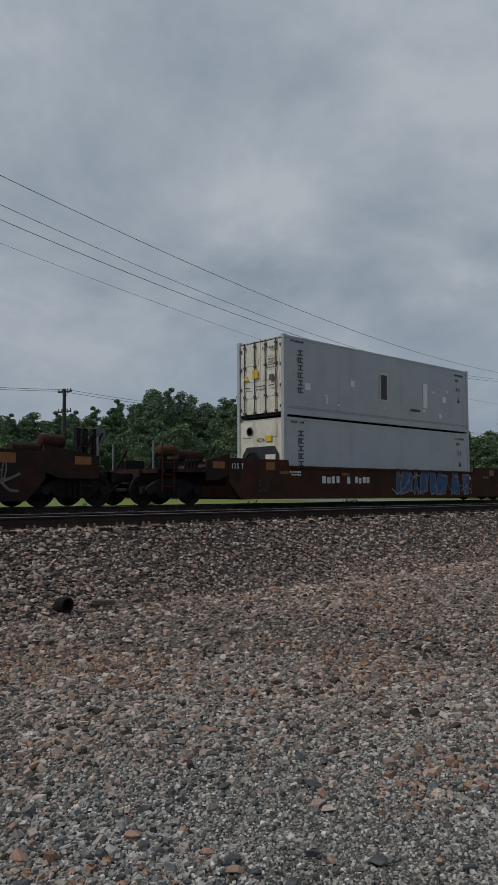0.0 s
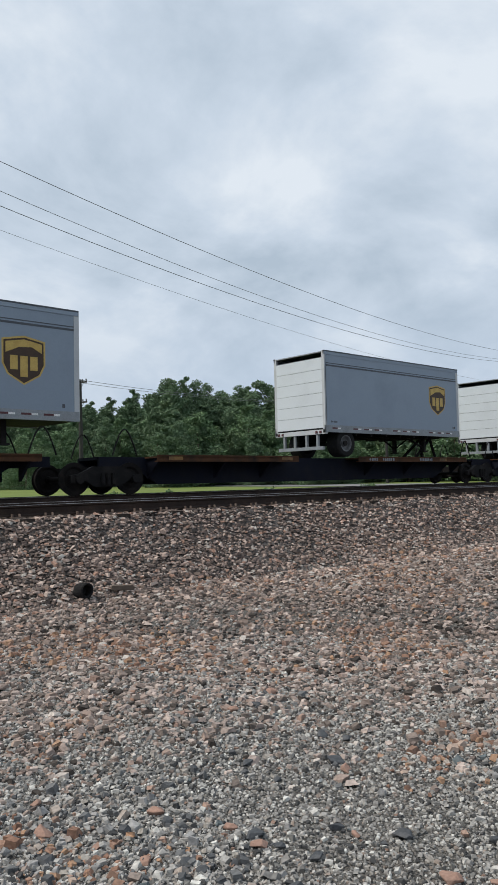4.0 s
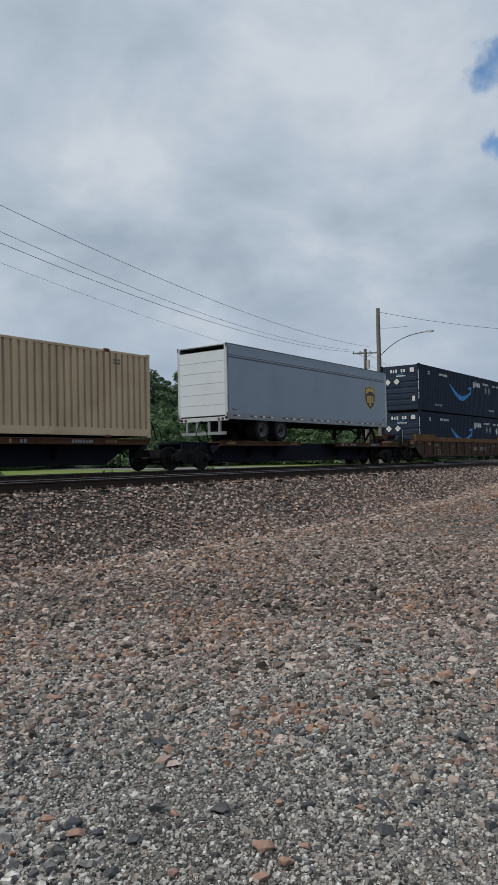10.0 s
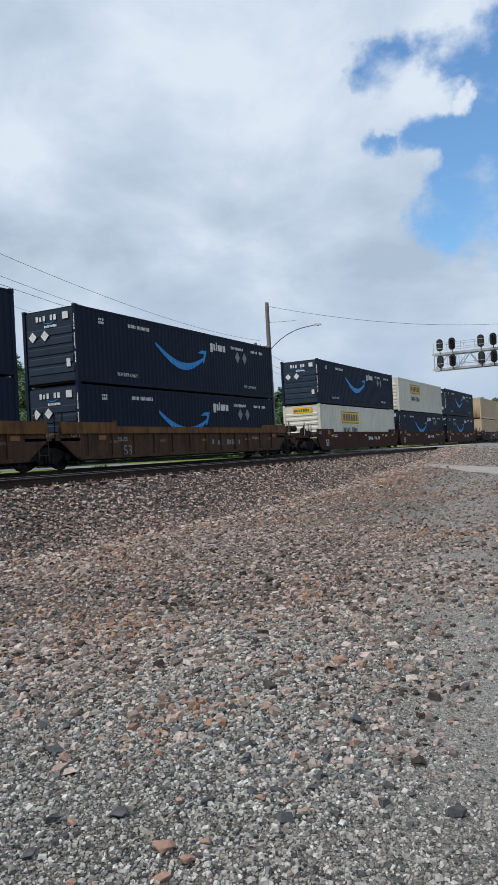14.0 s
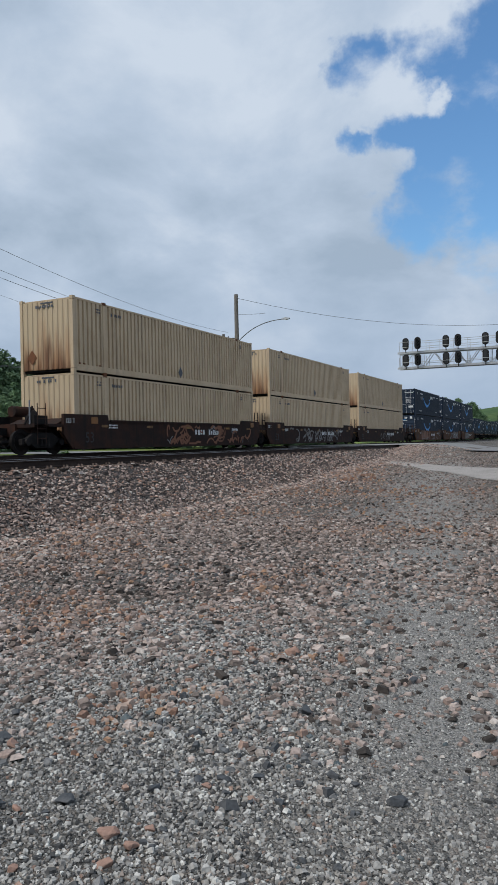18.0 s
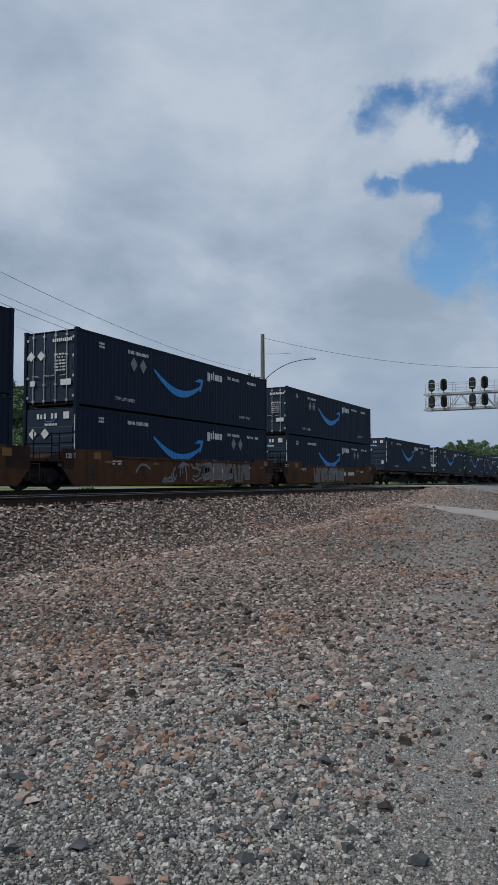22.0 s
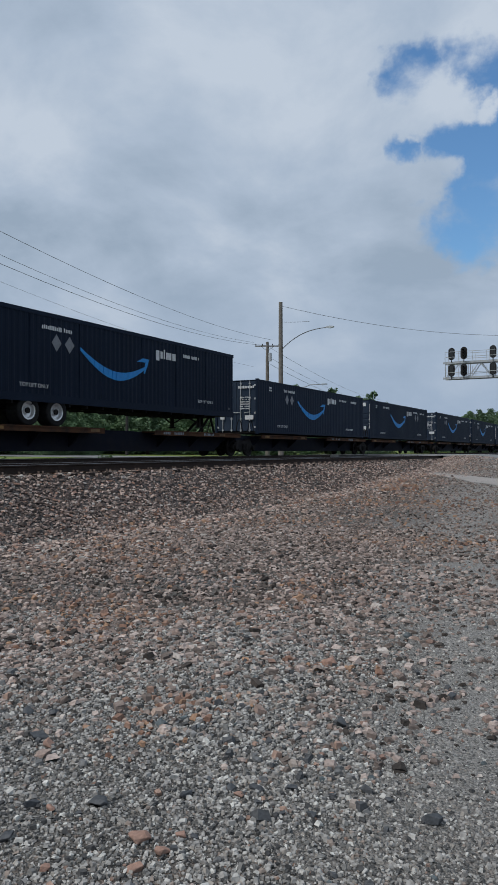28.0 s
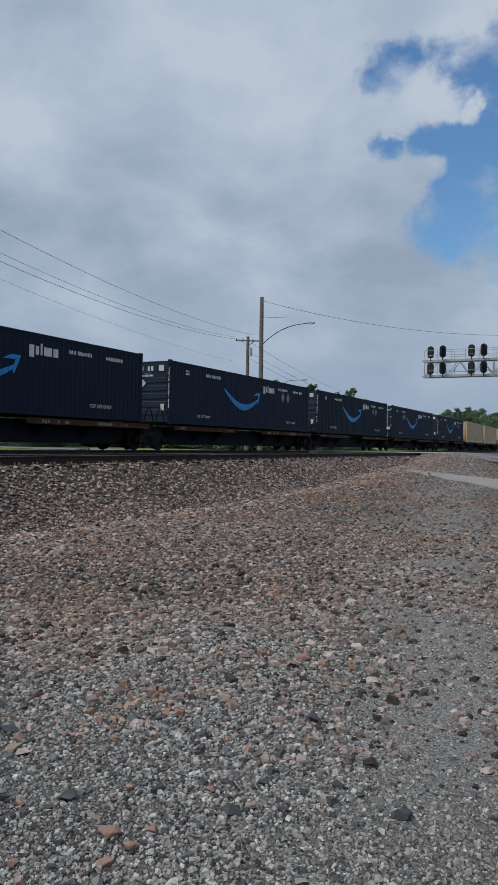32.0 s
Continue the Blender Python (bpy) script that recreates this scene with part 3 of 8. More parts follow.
def prism(bm, pts, a0, a1, axis="x"):
    """A polygon drawn in the two other axes, drawn out from a0 to a1 along one axis."""
    def at(p, a):
        return {"x": (a, p[0], p[1]), "y": (p[0], a, p[1]), "z": (p[0], p[1], a)}[axis]
    lo, hi = [bm.verts.new(at(p, a0)) for p in pts], [bm.verts.new(at(p, a1)) for p in pts]
    n = len(pts)
    fs = [bm.faces.new(lo), bm.faces.new(hi[::-1])]
    for i in range(n):
        fs.append(bm.faces.new((lo[i], hi[i], hi[(i + 1) % n], lo[(i + 1) % n])))
    bmesh.ops.recalc_face_normals(bm, faces=fs)


def rod(bm, p0, p1, r, n=8, r1=None):
    p0, p1 = Vector(p0), Vector(p1)
    d = (p1 - p0).normalized()
    a = d.orthogonal().normalized()
    b = d.cross(a)
    r1 = r if r1 is None else r1
    lo = [bm.verts.new(p0 + (a * math.cos(k * 2 * math.pi / n) + b * math.sin(k * 2 * math.pi / n)) * r) for k in range(n)]
    hi = [bm.verts.new(p1 + (a * math.cos(k * 2 * math.pi / n) + b * math.sin(k * 2 * math.pi / n)) * r1) for k in range(n)]
    bm.faces.new(lo[::-1])
    bm.faces.new(hi)
    for i in range(n):
        bm.faces.new((lo[i], lo[(i + 1) % n], hi[(i + 1) % n], hi[i]))


def tube(bm, pts, r, n=8):
    """A round pipe along a line of points, in one piece."""
    rings = []
    for i, p in enumerate(pts):
        d = (Vector(pts[min(i + 1, len(pts) - 1)]) - Vector(pts[max(i - 1, 0)])).normalized()
        a = d.cross(Vector((0.31, 0.9, 0.1))).normalized()
        b = d.cross(a)
        rings.append([bm.verts.new(Vector(p) + (a * math.cos(k * 2 * math.pi / n) + b * math.sin(k * 2 * math.pi / n)) * r) for k in range(n)])
    fs = [bm.faces.new(rings[0]), bm.faces.new(rings[-1])]
    for a, b in zip(rings, rings[1:]):
        for k in range(n):
            fs.append(bm.faces.new((a[k], a[(k + 1) % n], b[(k + 1) % n], b[k])))
    bmesh.ops.recalc_face_normals(bm, faces=fs)


def revolve(bm, prof, centre, n=20, axis="y"):
    """Turn a profile of (radius, along-axis) round an axis through centre."""
    rings = []
    for r, a in prof:
        ring = []
        for k in range(n):
            c, s = math.cos(k * 2 * math.pi / n) * r, math.sin(k * 2 * math.pi / n) * r
            off = {"y": (c, a, s), "x": (a, c, s), "z": (c, s, a)}[axis]
            ring.append(bm.verts.new(Vector(centre) + Vector(off)))
        rings.append(ring)
    fs = []
    for a, b in zip(rings, rings[1:]):
        for k in range(n):
            fs.append(bm.faces.new((a[k], a[(k + 1) % n], b[(k + 1) % n], b[k])))
    fs.append(bm.faces.new(rings[0]))
    fs.append(bm.faces.new(rings[-1]))
    bmesh.ops.recalc_face_normals(bm, faces=fs)


def corrugated(bm, x0, x1, z0, z1, y, pitch, depth, out, face=(0.30, 0.45, 0.85)):
    """A wall of trapezoid ribs along x at the plane y; out is -1 or 1, the side that the ribs stand out to."""
    n = max(1, round((x1 - x0) / pitch))
    p = (x1 - x0) / n
    line = []
    for i in range(n):
        s = x0 + i * p
        line += [(s, y), (s + face[0] * p, y), (s + face[1] * p, y - out * depth), (s + face[2] * p, y - out * depth)]
    line.append((x1, y))
    lo, hi = [bm.verts.new((a, b, z0)) for a, b in line], [bm.verts.new((a, b, z1)) for a, b in line]
    for i in range(len(line) - 1):
        q = (lo[i], lo[i + 1], hi[i + 1], hi[i])
        bm.faces.new(q if out < 0 else q[::-1])


def stagger(i, step=0.0006):
    """A hair's difference in depth, so that strokes that overlap never share a plane."""
    return step * (i % 5)


def bar_text(bm, x, z, w, h, y, n, seed=0, out=-1, lines=1):
    """Writing too small to read: a row of short upright bars of its size."""
    rr = random.Random(seed)
    lh = h / (lines * 1.5 - 0.5)
    for ln in range(lines):
        zz = z + h - lh * (1 + 1.5 * ln)
        s = w / n
        for i in range(n):
            if rr.random() < 0.10:
                continue
            k = s * rr.uniform(0.55, 0.78)
            box(bm, x + i * s, x + i * s + k, y, y + out * 0.003, zz + lh * rr.choice((0, 0, 0.1)), zz + lh * rr.choice((1, 1, 0.85)))


def end_bar_text(bm, y, z, w, h, x, n, seed=0):
    rr = random.Random(seed)
    s = w / n
    for i in range(n):
        if rr.random() < 0.1:
            continue
        k = s * rr.uniform(0.55, 0.78)
        box(bm, x, x - 0.003, y - i * s, y - i * s - k, z, z + h * rr.choice((1, 1, 0.85)))


def flat_poly(bm, pts, y, out=-1):
    """A thin sign shape in the xz plane, set on the plane y."""
    prism(bm, pts, y, y + out * 0.004, axis="y")


def mesh_of(bm, name, mat):
    me = bpy.data.meshes.new(name)
    bm.to_mesh(me)
    bm.free()
    if mat:
        me.materials.append(mat)
    return me


APART = {"graffiti": 0.12, "side_writing": 0.16, "reporting_marks": 0.16, "end_writing": 0.12, "control_box": 0.03, "handrail": 0.05, "reflector_strip": 0.1, "rust_stain": 0.1, "side_placard": 0.02,
         "brand_bars": 0.16, "patch_panel": 0.03, "faded_marks": 0.3}


def loose_pieces(bm, gap):
    """Sort a mesh's loose islands into pieces: those nearer than the gap belong together."""
    seen, boxes = set(), []
    for v in bm.verts:
        if v in seen:
            continue
        todo, isle = [v], []
        seen.add(v)
        while todo:
            q = todo.pop()
            isle.append(q)
            for e in q.link_edges:
                o = e.other_vert(q)
                if o not in seen:
                    seen.add(o)
                    todo.append(o)
        lo = [min(q.co[k] for q in isle) for k in range(3)]
        hi = [max(q.co[k] for q in isle) for k in range(3)]
        boxes.append([lo, hi, isle])
    merged = True
    while merged:
        merged, out = False, []
        for lo, hi, isle in boxes:
            for o in out:
                if all(lo[k] - gap < o[1][k] and o[0][k] - gap < hi[k] for k in range(3)):
                    o[0], o[1] = [min(lo[k], o[0][k]) for k in range(3)], [max(hi[k], o[1][k]) for k in range(3)]
                    o[2] = o[2] + isle
                    merged = True
                    break
            else:
                out.append([lo, hi, isle])
        boxes = out
    return [b[2] for b in boxes]


def part(name, bm, material, parent, label="", at=None):
    if name in APART:
        sets = loose_pieces(bm, APART[name])
        if len(sets) > 1:
            obs = []
            for isle in sets:
                idx = {v: i for i, v in enumerate(isle)}
                me = bpy.data.meshes.new(name)
                me.from_pydata([v.co[:] for v in isle], [], [[idx[v] for v in f.verts] for f in {f for v in isle for f in v.link_faces}])
                me.materials.append(material)
                o = new(name, me)
                o.parent = parent
                if label:
                    tagged(o, label)
                obs.append(o)
            bm.free()
            return obs[0]
    ob = new(name, mesh_of(bm, name, material))
    ob.parent = parent
    if at is not None:
        ob.location = at
    if label:
        tagged(ob, label)
    return ob


def link_part(name, me, parent, at, rot=None):
    """A further part on a mesh that is already made."""
    ob = new(name, me)
    ob.parent = parent
    ob.location = at
    if rot:
        ob.rotation_euler = rot
    return ob


def words(text, size, depth=0.003):
    """Readable writing as a mesh, from the built-in font, lying in xz and facing -y."""
    cu = bpy.data.curves.new("writing", "FONT")
    cu.body, cu.size, cu.extrude = text, size, depth
    ob = bpy.data.objects.new("writing", cu)
    scene.collection.objects.link(ob)
    dg = bpy.context.evaluated_depsgraph_get()
    me = bpy.data.meshes.new_from_object(ob.evaluated_get(dg))
    bpy.data.objects.remove(ob)
    me.transform(Matrix.Rotation(radians(90), 4, "X"))
    me.materials.clear()
    return me


def written(name, text, size, mat, parent, x, y, z):
    me = words(text, size)
    me.materials.append(mat)
    return link_part(name, me, parent, (x, y - 0.004, z))


def empty(name, label, category, group="", kind=""):
    e = new(name)
    e.empty_display_size = 0.2
    return tagged(e, label, category, group, kind)


# ---------------------------------------------------------------- the lie of the land
ZR = 1.29                 # rail top
FAR_Y, NEAR_Y = 19.15, 11.75
CURVE = 0.00022


def bend(x):
    """The line's slight curve far off: sideways shift and heading."""
    u = min(max(0.0, x - 40.0), 160.0)
    return CURVE * u * u + (CURVE * 320.0 * (x - 200.0) if x > 200 else 0.0), 2 * CURVE * u


def smooth(a, lo, hi):
    a = np.clip((a - lo) / (hi - lo), 0, 1)
    return a * a * (3 - 2 * a)


def ground_z(x, y):
    x, y = np.asarray(x, float), np.asarray(y, float)
    b = CURVE * np.clip(x - 40, 0, 160) ** 2
    yy = y - b
    base = 0.78 * smooth(x, 13, 46) + 0.47 * smooth(x, 36, 46) * smooth(yy, 5.5, 10.2)
    wav = 0.018 * np.sin(x * 1.3 + 0.7 * y) + 0.014 * np.sin(2.1 * y - 0.9 * x + 1.0)
    toe = 8.98 + 0.18 * np.sin(0.9 * x + 0.4) + 0.10 * np.sin(2.3 * x)
    s = np.clip((yy - toe) / (10.45 - toe), 0, 1)
    shoulder = 1.06 * s * (0.72 + 0.28 * s)
    top = np.where(yy > 10.45, 1.06, np.maximum(base + wav * (base < 1.0), shoulder + wav * 0.6))
    back = 1.06 - 0.10 * smooth(yy, 21.6, 24.0) + 0.42 * smooth(yy, 38, 95)
    z = np.where(yy > 10.45, np.where(yy > 21.0, back, top), top)
    return np.where(x < -30, np.minimum(z, 1.06), z)


def build_ground():
    xs = np.unique(np.concatenate([np.array([-3000, -1200, -500, -200, -100, -60, -40]), np.arange(-30, 66, 0.6), np.arange(66, 130, 3), np.array([140, 160, 200, 260, 400, 700, 1300, 3000])]))
    ys = np.unique(np.concatenate([np.array([-3000, -1000, -400, -150, -60, -30, -15, -8, -4]), np.arange(-2, 9, 0.5), np.arange(8.4, 10.8, 0.12), np.array([10.45]), np.arange(11, 26, 1.0), np.array([28, 32, 38, 50, 60, 70, 80, 90, 100, 120, 200, 400, 900, 3000])]))
    gx, gy = np.meshgrid(xs, ys)
    b = CURVE * np.clip(gx - 40, 0, 160) ** 2
    gy2 = gy + b * ((gy > 5) & (gy < 60))
    gz = ground_z(gx, gy2)
    me = bpy.data.meshes.new("ground")
    nx, ny = len(xs), len(ys)
    verts = np.stack([gx, gy2, gz], -1).reshape(-1, 3)
    faces, mats = [], []
    for j in range(ny - 1):
        for i in range(nx - 1):
            k = j * nx + i
            faces.append((k, k + 1, k + nx + 1, k + nx))
            mats.append((2 if ys[j] >= 9.2 and xs[i] < 44 else 0) if (ys[j] < 21.6 and ys[j] >= -60 and -200 < xs[i] < 160) else 1)
    me.from_pydata(verts.tolist(), [], faces)
    me.materials.append(M_GROUND)
    me.materials.append(M_FIELD)
    me.materials.append(M_BED)
    me.polygons.foreach_set("material_index", mats)
    me.polygons.foreach_set("use_smooth", [True] * len(faces))
    return tagged(new("ground", me), "grey gravel yard with a green mown field beyond the tracks", "ground", kind="structure")


ground = build_ground()

# a rough block for all loose stones
BLOCK_V = np.array([(x * (0.92 - 0.14 * z), y * (0.92 - 0.14 * z), z * 0.85) for z in (-1, 1) for y in (-1, 1) for x in (-1, 1)], float)
BLOCK_F = np.array([(4, 5, 6), (5, 7, 6), (0, 1, 4), (1, 5, 4), (2, 6, 3), (3, 6, 7), (0, 4, 2), (2, 4, 6), (1, 3, 5), (3, 7, 5)])


def stone_field(name, x, y, size, mat, label, seed, flat=(0.42, 0.75), sink=0.14, tilt=0.26):
    """Thousands of angular stones lying on the ground, as one mesh."""
    rng = np.random.default_rng(seed)
    n = len(x)
    jit = BLOCK_V[None] * rng.uniform(0.55, 1.12, (n, 8, 3)) + rng.uniform(-0.14, 0.14, (n, 8, 3))
    sc = np.stack([rng.uniform(0.75, 1.25, n), rng.uniform(0.6, 1.0, n), rng.uniform(*flat, n)], -1) * size[:, None] * 0.5
    v = jit * sc[:, None]
    tx, ty, tz = rng.normal(0, tilt, n), rng.normal(0, tilt, n), rng.uniform(0, 6.283, n)
    cy, sy = np.cos(tx), np.sin(tx)
    v = np.stack([v[..., 0], v[..., 1] * cy[:, None] - v[..., 2] * sy[:, None], v[..., 1] * sy[:, None] + v[..., 2] * cy[:, None]], -1)
    cy, sy = np.cos(ty), np.sin(ty)
    v = np.stack([v[..., 0] * cy[:, None] + v[..., 2] * sy[:, None], v[..., 1], -v[..., 0] * sy[:, None] + v[..., 2] * cy[:, None]], -1)
    cy, sy = np.cos(tz), np.sin(tz)
    v = np.stack([v[..., 0] * cy[:, None] - v[..., 1] * sy[:, None], v[..., 0] * sy[:, None] + v[..., 1] * cy[:, None], v[..., 2]], -1)
    z = ground_z(x, y) + sc[:, 2] * (1 - 2 * sink)
    v += np.stack([x, y, z], -1)[:, None]
    f = BLOCK_F[None] + (np.arange(n) * 8)[:, None, None]
    me = bpy.data.meshes.new(name)
    me.vertices.add(n * 8)
    me.vertices.foreach_set("co", v.astype(np.float32).ravel())
    me.loops.add(n * 30)
    me.loops.foreach_set("vertex_index", f.astype(np.int32).ravel())
    me.polygons.add(n * 10)
    me.polygons.foreach_set("loop_start", (np.arange(n * 10) * 3).astype(np.int32))
    me.update(calc_edges=True)
    me.shade_flat()
    me.materials.append(mat)
    return tagged(new(name, me), label, "gravel", kind="stuff")


def patchy(x, y, seed):
    r = np.random.default_rng(seed)
    a = np.zeros_like(x)
    for _ in range(7):
        k = r.normal(0, 0.9, 2)
        a += np.sin(k[0] * x + k[1] * y + r.uniform(0, 6.28))
    return a / 3.0


RED_SPOTS = ((3.6, 6.7, 0.5, 0.35, 560), (3.5, 6.2, 0.5, 0.25, 380), (3.8, 5.1, 0.45, 0.2, 220), (1.25, 3.5, 0.3, 0.15, 110), (1.5, 2.9, 0.22, 0.12, 100), (2.1, 4.4, 0.4, 0.18, 150),
             (5.4, 4.4, 0.5, 0.2, 220), (3.7, 2.45, 0.3, 0.18, 150), (5.8, 4.9, 0.8, 0.3, 320), (7.4, 3.3, 0.7, 0.2, 180), (4.9, 2.1, 0.3, 0.08, 50), (9.5, 7.2, 1.6, 0.5, 620),
             (14.0, 7.6, 2.6, 0.7, 500), (20.0, 7.4, 3.4, 0.8, 600), (27.0, 8.2, 3.0, 0.6, 400), (7.2, 8.6, 1.4, 0.4, 260), (12.5, 3.4, 1.4, 0.4, 240))
PATH_EDGE = ((34.4, 9.2), (33.6, 7.7), (31.1, 5.7), (29.6, 3.2), (28.4, 0.5), (21.8, 0.5), (24.3, 2.7), (27.9, 5.1), (31.2, 7.5))


def on_path(x, y, grow=0.0):
    """Whether points lie on the pale fine path that leads to the crossing."""
    inside = np.zeros(len(x), bool)
    n = len(PATH_EDGE)
    wob = 0.25 * np.sin(3.1 * x + 1.7 * y)
    for i in range(n):
        (xa, ya), (xb, yb) = PATH_EDGE[i], PATH_EDGE[(i + 1) % n]
        c = (ya > y) != (yb > y)
        with np.errstate(divide="ignore", invalid="ignore"):
            xi = (xb - xa) * (y - ya) / ((yb - ya) if yb != ya else 1e-9) + xa
        inside ^= c & (x + wob < xi)
    return inside


def fan(rng, n, r0, r1, power):
    r = r0 + (r1 - r0) * rng.uniform(0, 1, n) ** power
    az = np.radians(rng.uniform(15, 91, n))
    return r * np.sin(az), r * np.cos(az), r


def worn(x, y):
    """How far a spot lies on the finer, driven strip of the yard."""
    c = 0.10 + 0.19 * x + 0.22 * np.sin(0.9 * x + 0.4)
    w = 0.55 + 0.06 * np.clip(x, 0, 12)
    return np.exp(-((y - c) / w) ** 2) * smooth(x, 2.0, 4.2)


def scatter_stones():
    rng = np.random.default_rng(7)
    # fine grey gravel before the camera, thinner on the driven strip
    x, y, r = fan(rng, 125000, 2.2, 7.6, 0.92)
    wr, pat = worn(x, y), patchy(x, y, 3)
    keep = rng.uniform(0, 1, len(x)) < np.clip(0.88 + 0.22 * pat - 0.50 * wr, 0.22, 1)
    x, y, r, pat, wr = x[keep], y[keep], r[keep], pat[keep], wr[keep]
    size = np.clip(rng.lognormal(-4.46, 0.36, len(x)), 0.006, 0.034) * (1 + 0.085 * r) * (1 + 0.20 * np.clip(pat, -1, 1)) * (1 - 0.36 * wr)
    stone_field("fine_gravel", x, y, size, M_GRAVEL_STONE, "loose fine grey crushed stone", 11, (0.45, 0.85))
    # scattered larger stones among it, in patches
    x, y, r = fan(rng, 17000, 2.2, 9.0, 0.8)
    keep = rng.uniform(0, 1, len(x)) < np.clip(0.10 + 0.75 * patchy(x, y, 3) - 0.5 * worn(x, y), 0.03, 1)
    x, y, r = x[keep], y[keep], r[keep]
    size = np.clip(rng.lognormal(-3.55, 0.34, len(x)), 0.02, 0.07)
    stone_field("coarse_gravel", x, y, size, M_COARSE_STONE, "larger dark and reddish stones in the gravel", 13, (0.5, 0.9))
    # browner stone towards the tracks, mixed into the grey
    x, y, r = fan(rng, 78000, 3.6, 15.0, 1.0)
    mixin = smooth(r + 0.9 * patchy(x, y, 9), 3.4, 7.0)
    keep = (y < 10.5 - 1.5 * rng.uniform(0, 1, len(x)) ** 0.7) & (rng.uniform(0, 1, len(x)) < mixin * np.clip(0.9 + 0.3 * patchy(x, y, 5) - 0.75 * worn(x, y), 0.08, 1))
    x, y, r = x[keep], y[keep], r[keep]
    size = np.clip(rng.lognormal(-3.45, 0.38, len(x)), 0.016, 0.08) * (1 + 0.014 * r)
    warm = rng.uniform(0, 1, len(x)) < 0.9 * smooth(y + 0.8 * patchy(x, y, 21), 4.6, 8.2)
    stone_field("yard_gravel", x[~warm], y[~warm], size[~warm], M_BROWN_STONE, "loose brown, grey and pinkish crushed stone", 17, (0.34, 0.62), 0.04, 0.20)
    stone_field("trackside_gravel", x[warm], y[warm], size[warm], M_WARM_STONE, "loose rusty brown crushed stone near the track", 19, (0.34, 0.62), 0.04, 0.20)
    n = 46000
    x = 10.5 + 37 * rng.uniform(0, 1, n) ** 1.25
    y = rng.uniform(-3.0, 9.6, n)
    keep = ~on_path(x, y) | (rng.uniform(0, 1, n) < 0.06)
    keep &= ((x < 43.5) | (y > 9.3)) & (rng.uniform(0, 1, n) > 0.2 * worn(x, y))
    x, y = x[keep], y[keep]
    stone_field("far_gravel", x, y, np.clip(rng.lognormal(-3.15, 0.32, len(x)), 0.025, 0.075), M_WARM_STONE, "brownish crushed stone towards the crossing", 18, (0.34, 0.62), 0.04, 0.20)
    # ballast shoulder and the strip between ties; stones have rolled down into the yard
    n = 58000
    x = 1.5 + 47 * rng.uniform(0, 1, n) ** 1.5
    y = 11.05 - 2.5 * rng.uniform(0, 1, n) ** 1.1 - np.where(rng.uniform(0, 1, n) < 0.28, 2.8 * rng.uniform(0, 1, n) ** 1.6, 0)
    size = np.clip(rng.lognormal(-3.02, 0.34, n), 0.028, 0.115)
    stone_field("track_ballast", x, y + np.array([bend(q)[0] for q in x]), size, M_BALLAST_STONE, "dark grey-brown track ballast on the shoulder", 12, (0.36, 0.66), 0.04, 0.24)


scatter_stones()
M_RED_STONE = stone_material("reddish_stone", [
    (0.0, (0.285, 0.178, 0.130)), (0.2, (0.225, 0.132, 0.094)), (0.4, (0.33, 0.205, 0.132)), (0.6, (0.27, 0.22, 0.19)), (0.75, (0.13, 0.105, 0.095)), (0.88, (0.38, 0.29, 0.235))], dust=(0.28, 0.22, 0.19))


def red_patches():
    """Drifts of reddish stone that lie here and there in the yard."""
    rng = np.random.default_rng(41)
    xs, ys, ss = [], [], []
    for cx, cy, sx, sy, n in RED_SPOTS:
        a = rng.uniform(0, 3.14)
        u, v = rng.normal(0, sx, n), rng.normal(0, sy, n)
        xs.append(cx + u * math.cos(a) - v * math.sin(a))
        ys.append(cy + u * math.sin(a) + v * math.cos(a))
        ss.append(np.clip(rng.lognormal(-3.45, 0.35, n), 0.018, 0.07) * (0.74 + 0.06 * math.hypot(cx, cy)))
    x, y, size = np.concatenate(xs), np.concatenate(ys), np.concatenate(ss)
    k = y < 9.4
    stone_field("reddish_gravel", x[k], y[k], size[k], M_RED_STONE, "reddish brown stones in loose drifts", 43, (0.45, 0.85), 0.05)


red_patches()


def lone_stone(name, x, y, s, mat, label, seed, flat=0.6):
    rr = random.Random(seed)
    bm = bmesh.new()
    for _k in range(15):
        v = Vector((rr.gauss(0, 1), rr.gauss(0, 1), rr.gauss(0, 1))).normalized() * rr.uniform(0.8, 1.1)
        bm.verts.new((v.x * s * 0.62, v.y * s * 0.46, v.z * s * 0.5 * flat))
    hull = bmesh.ops.convex_hull(bm, input=bm.verts[:])
    bmesh.ops.delete(bm, geom=[g for g in hull["geom_interior"] if isinstance(g, bmesh.types.BMVert)], context="VERTS")
    bmesh.ops.bevel(bm, geom=bm.edges[:], offset=s * 0.02, segments=1, affect="EDGES")
    me = mesh_of(bm, name, mat)
    ob = new(name, me)
    ob.location = (x, y, float(ground_z(x, y)) + s * flat * 0.34)
    ob.rotation_euler = (rr.uniform(-0.2, 0.2), rr.uniform(-0.2, 0.2), rr.uniform(0, 6))
    return tagged(ob, label, "stone", "lone stones in the gravel")


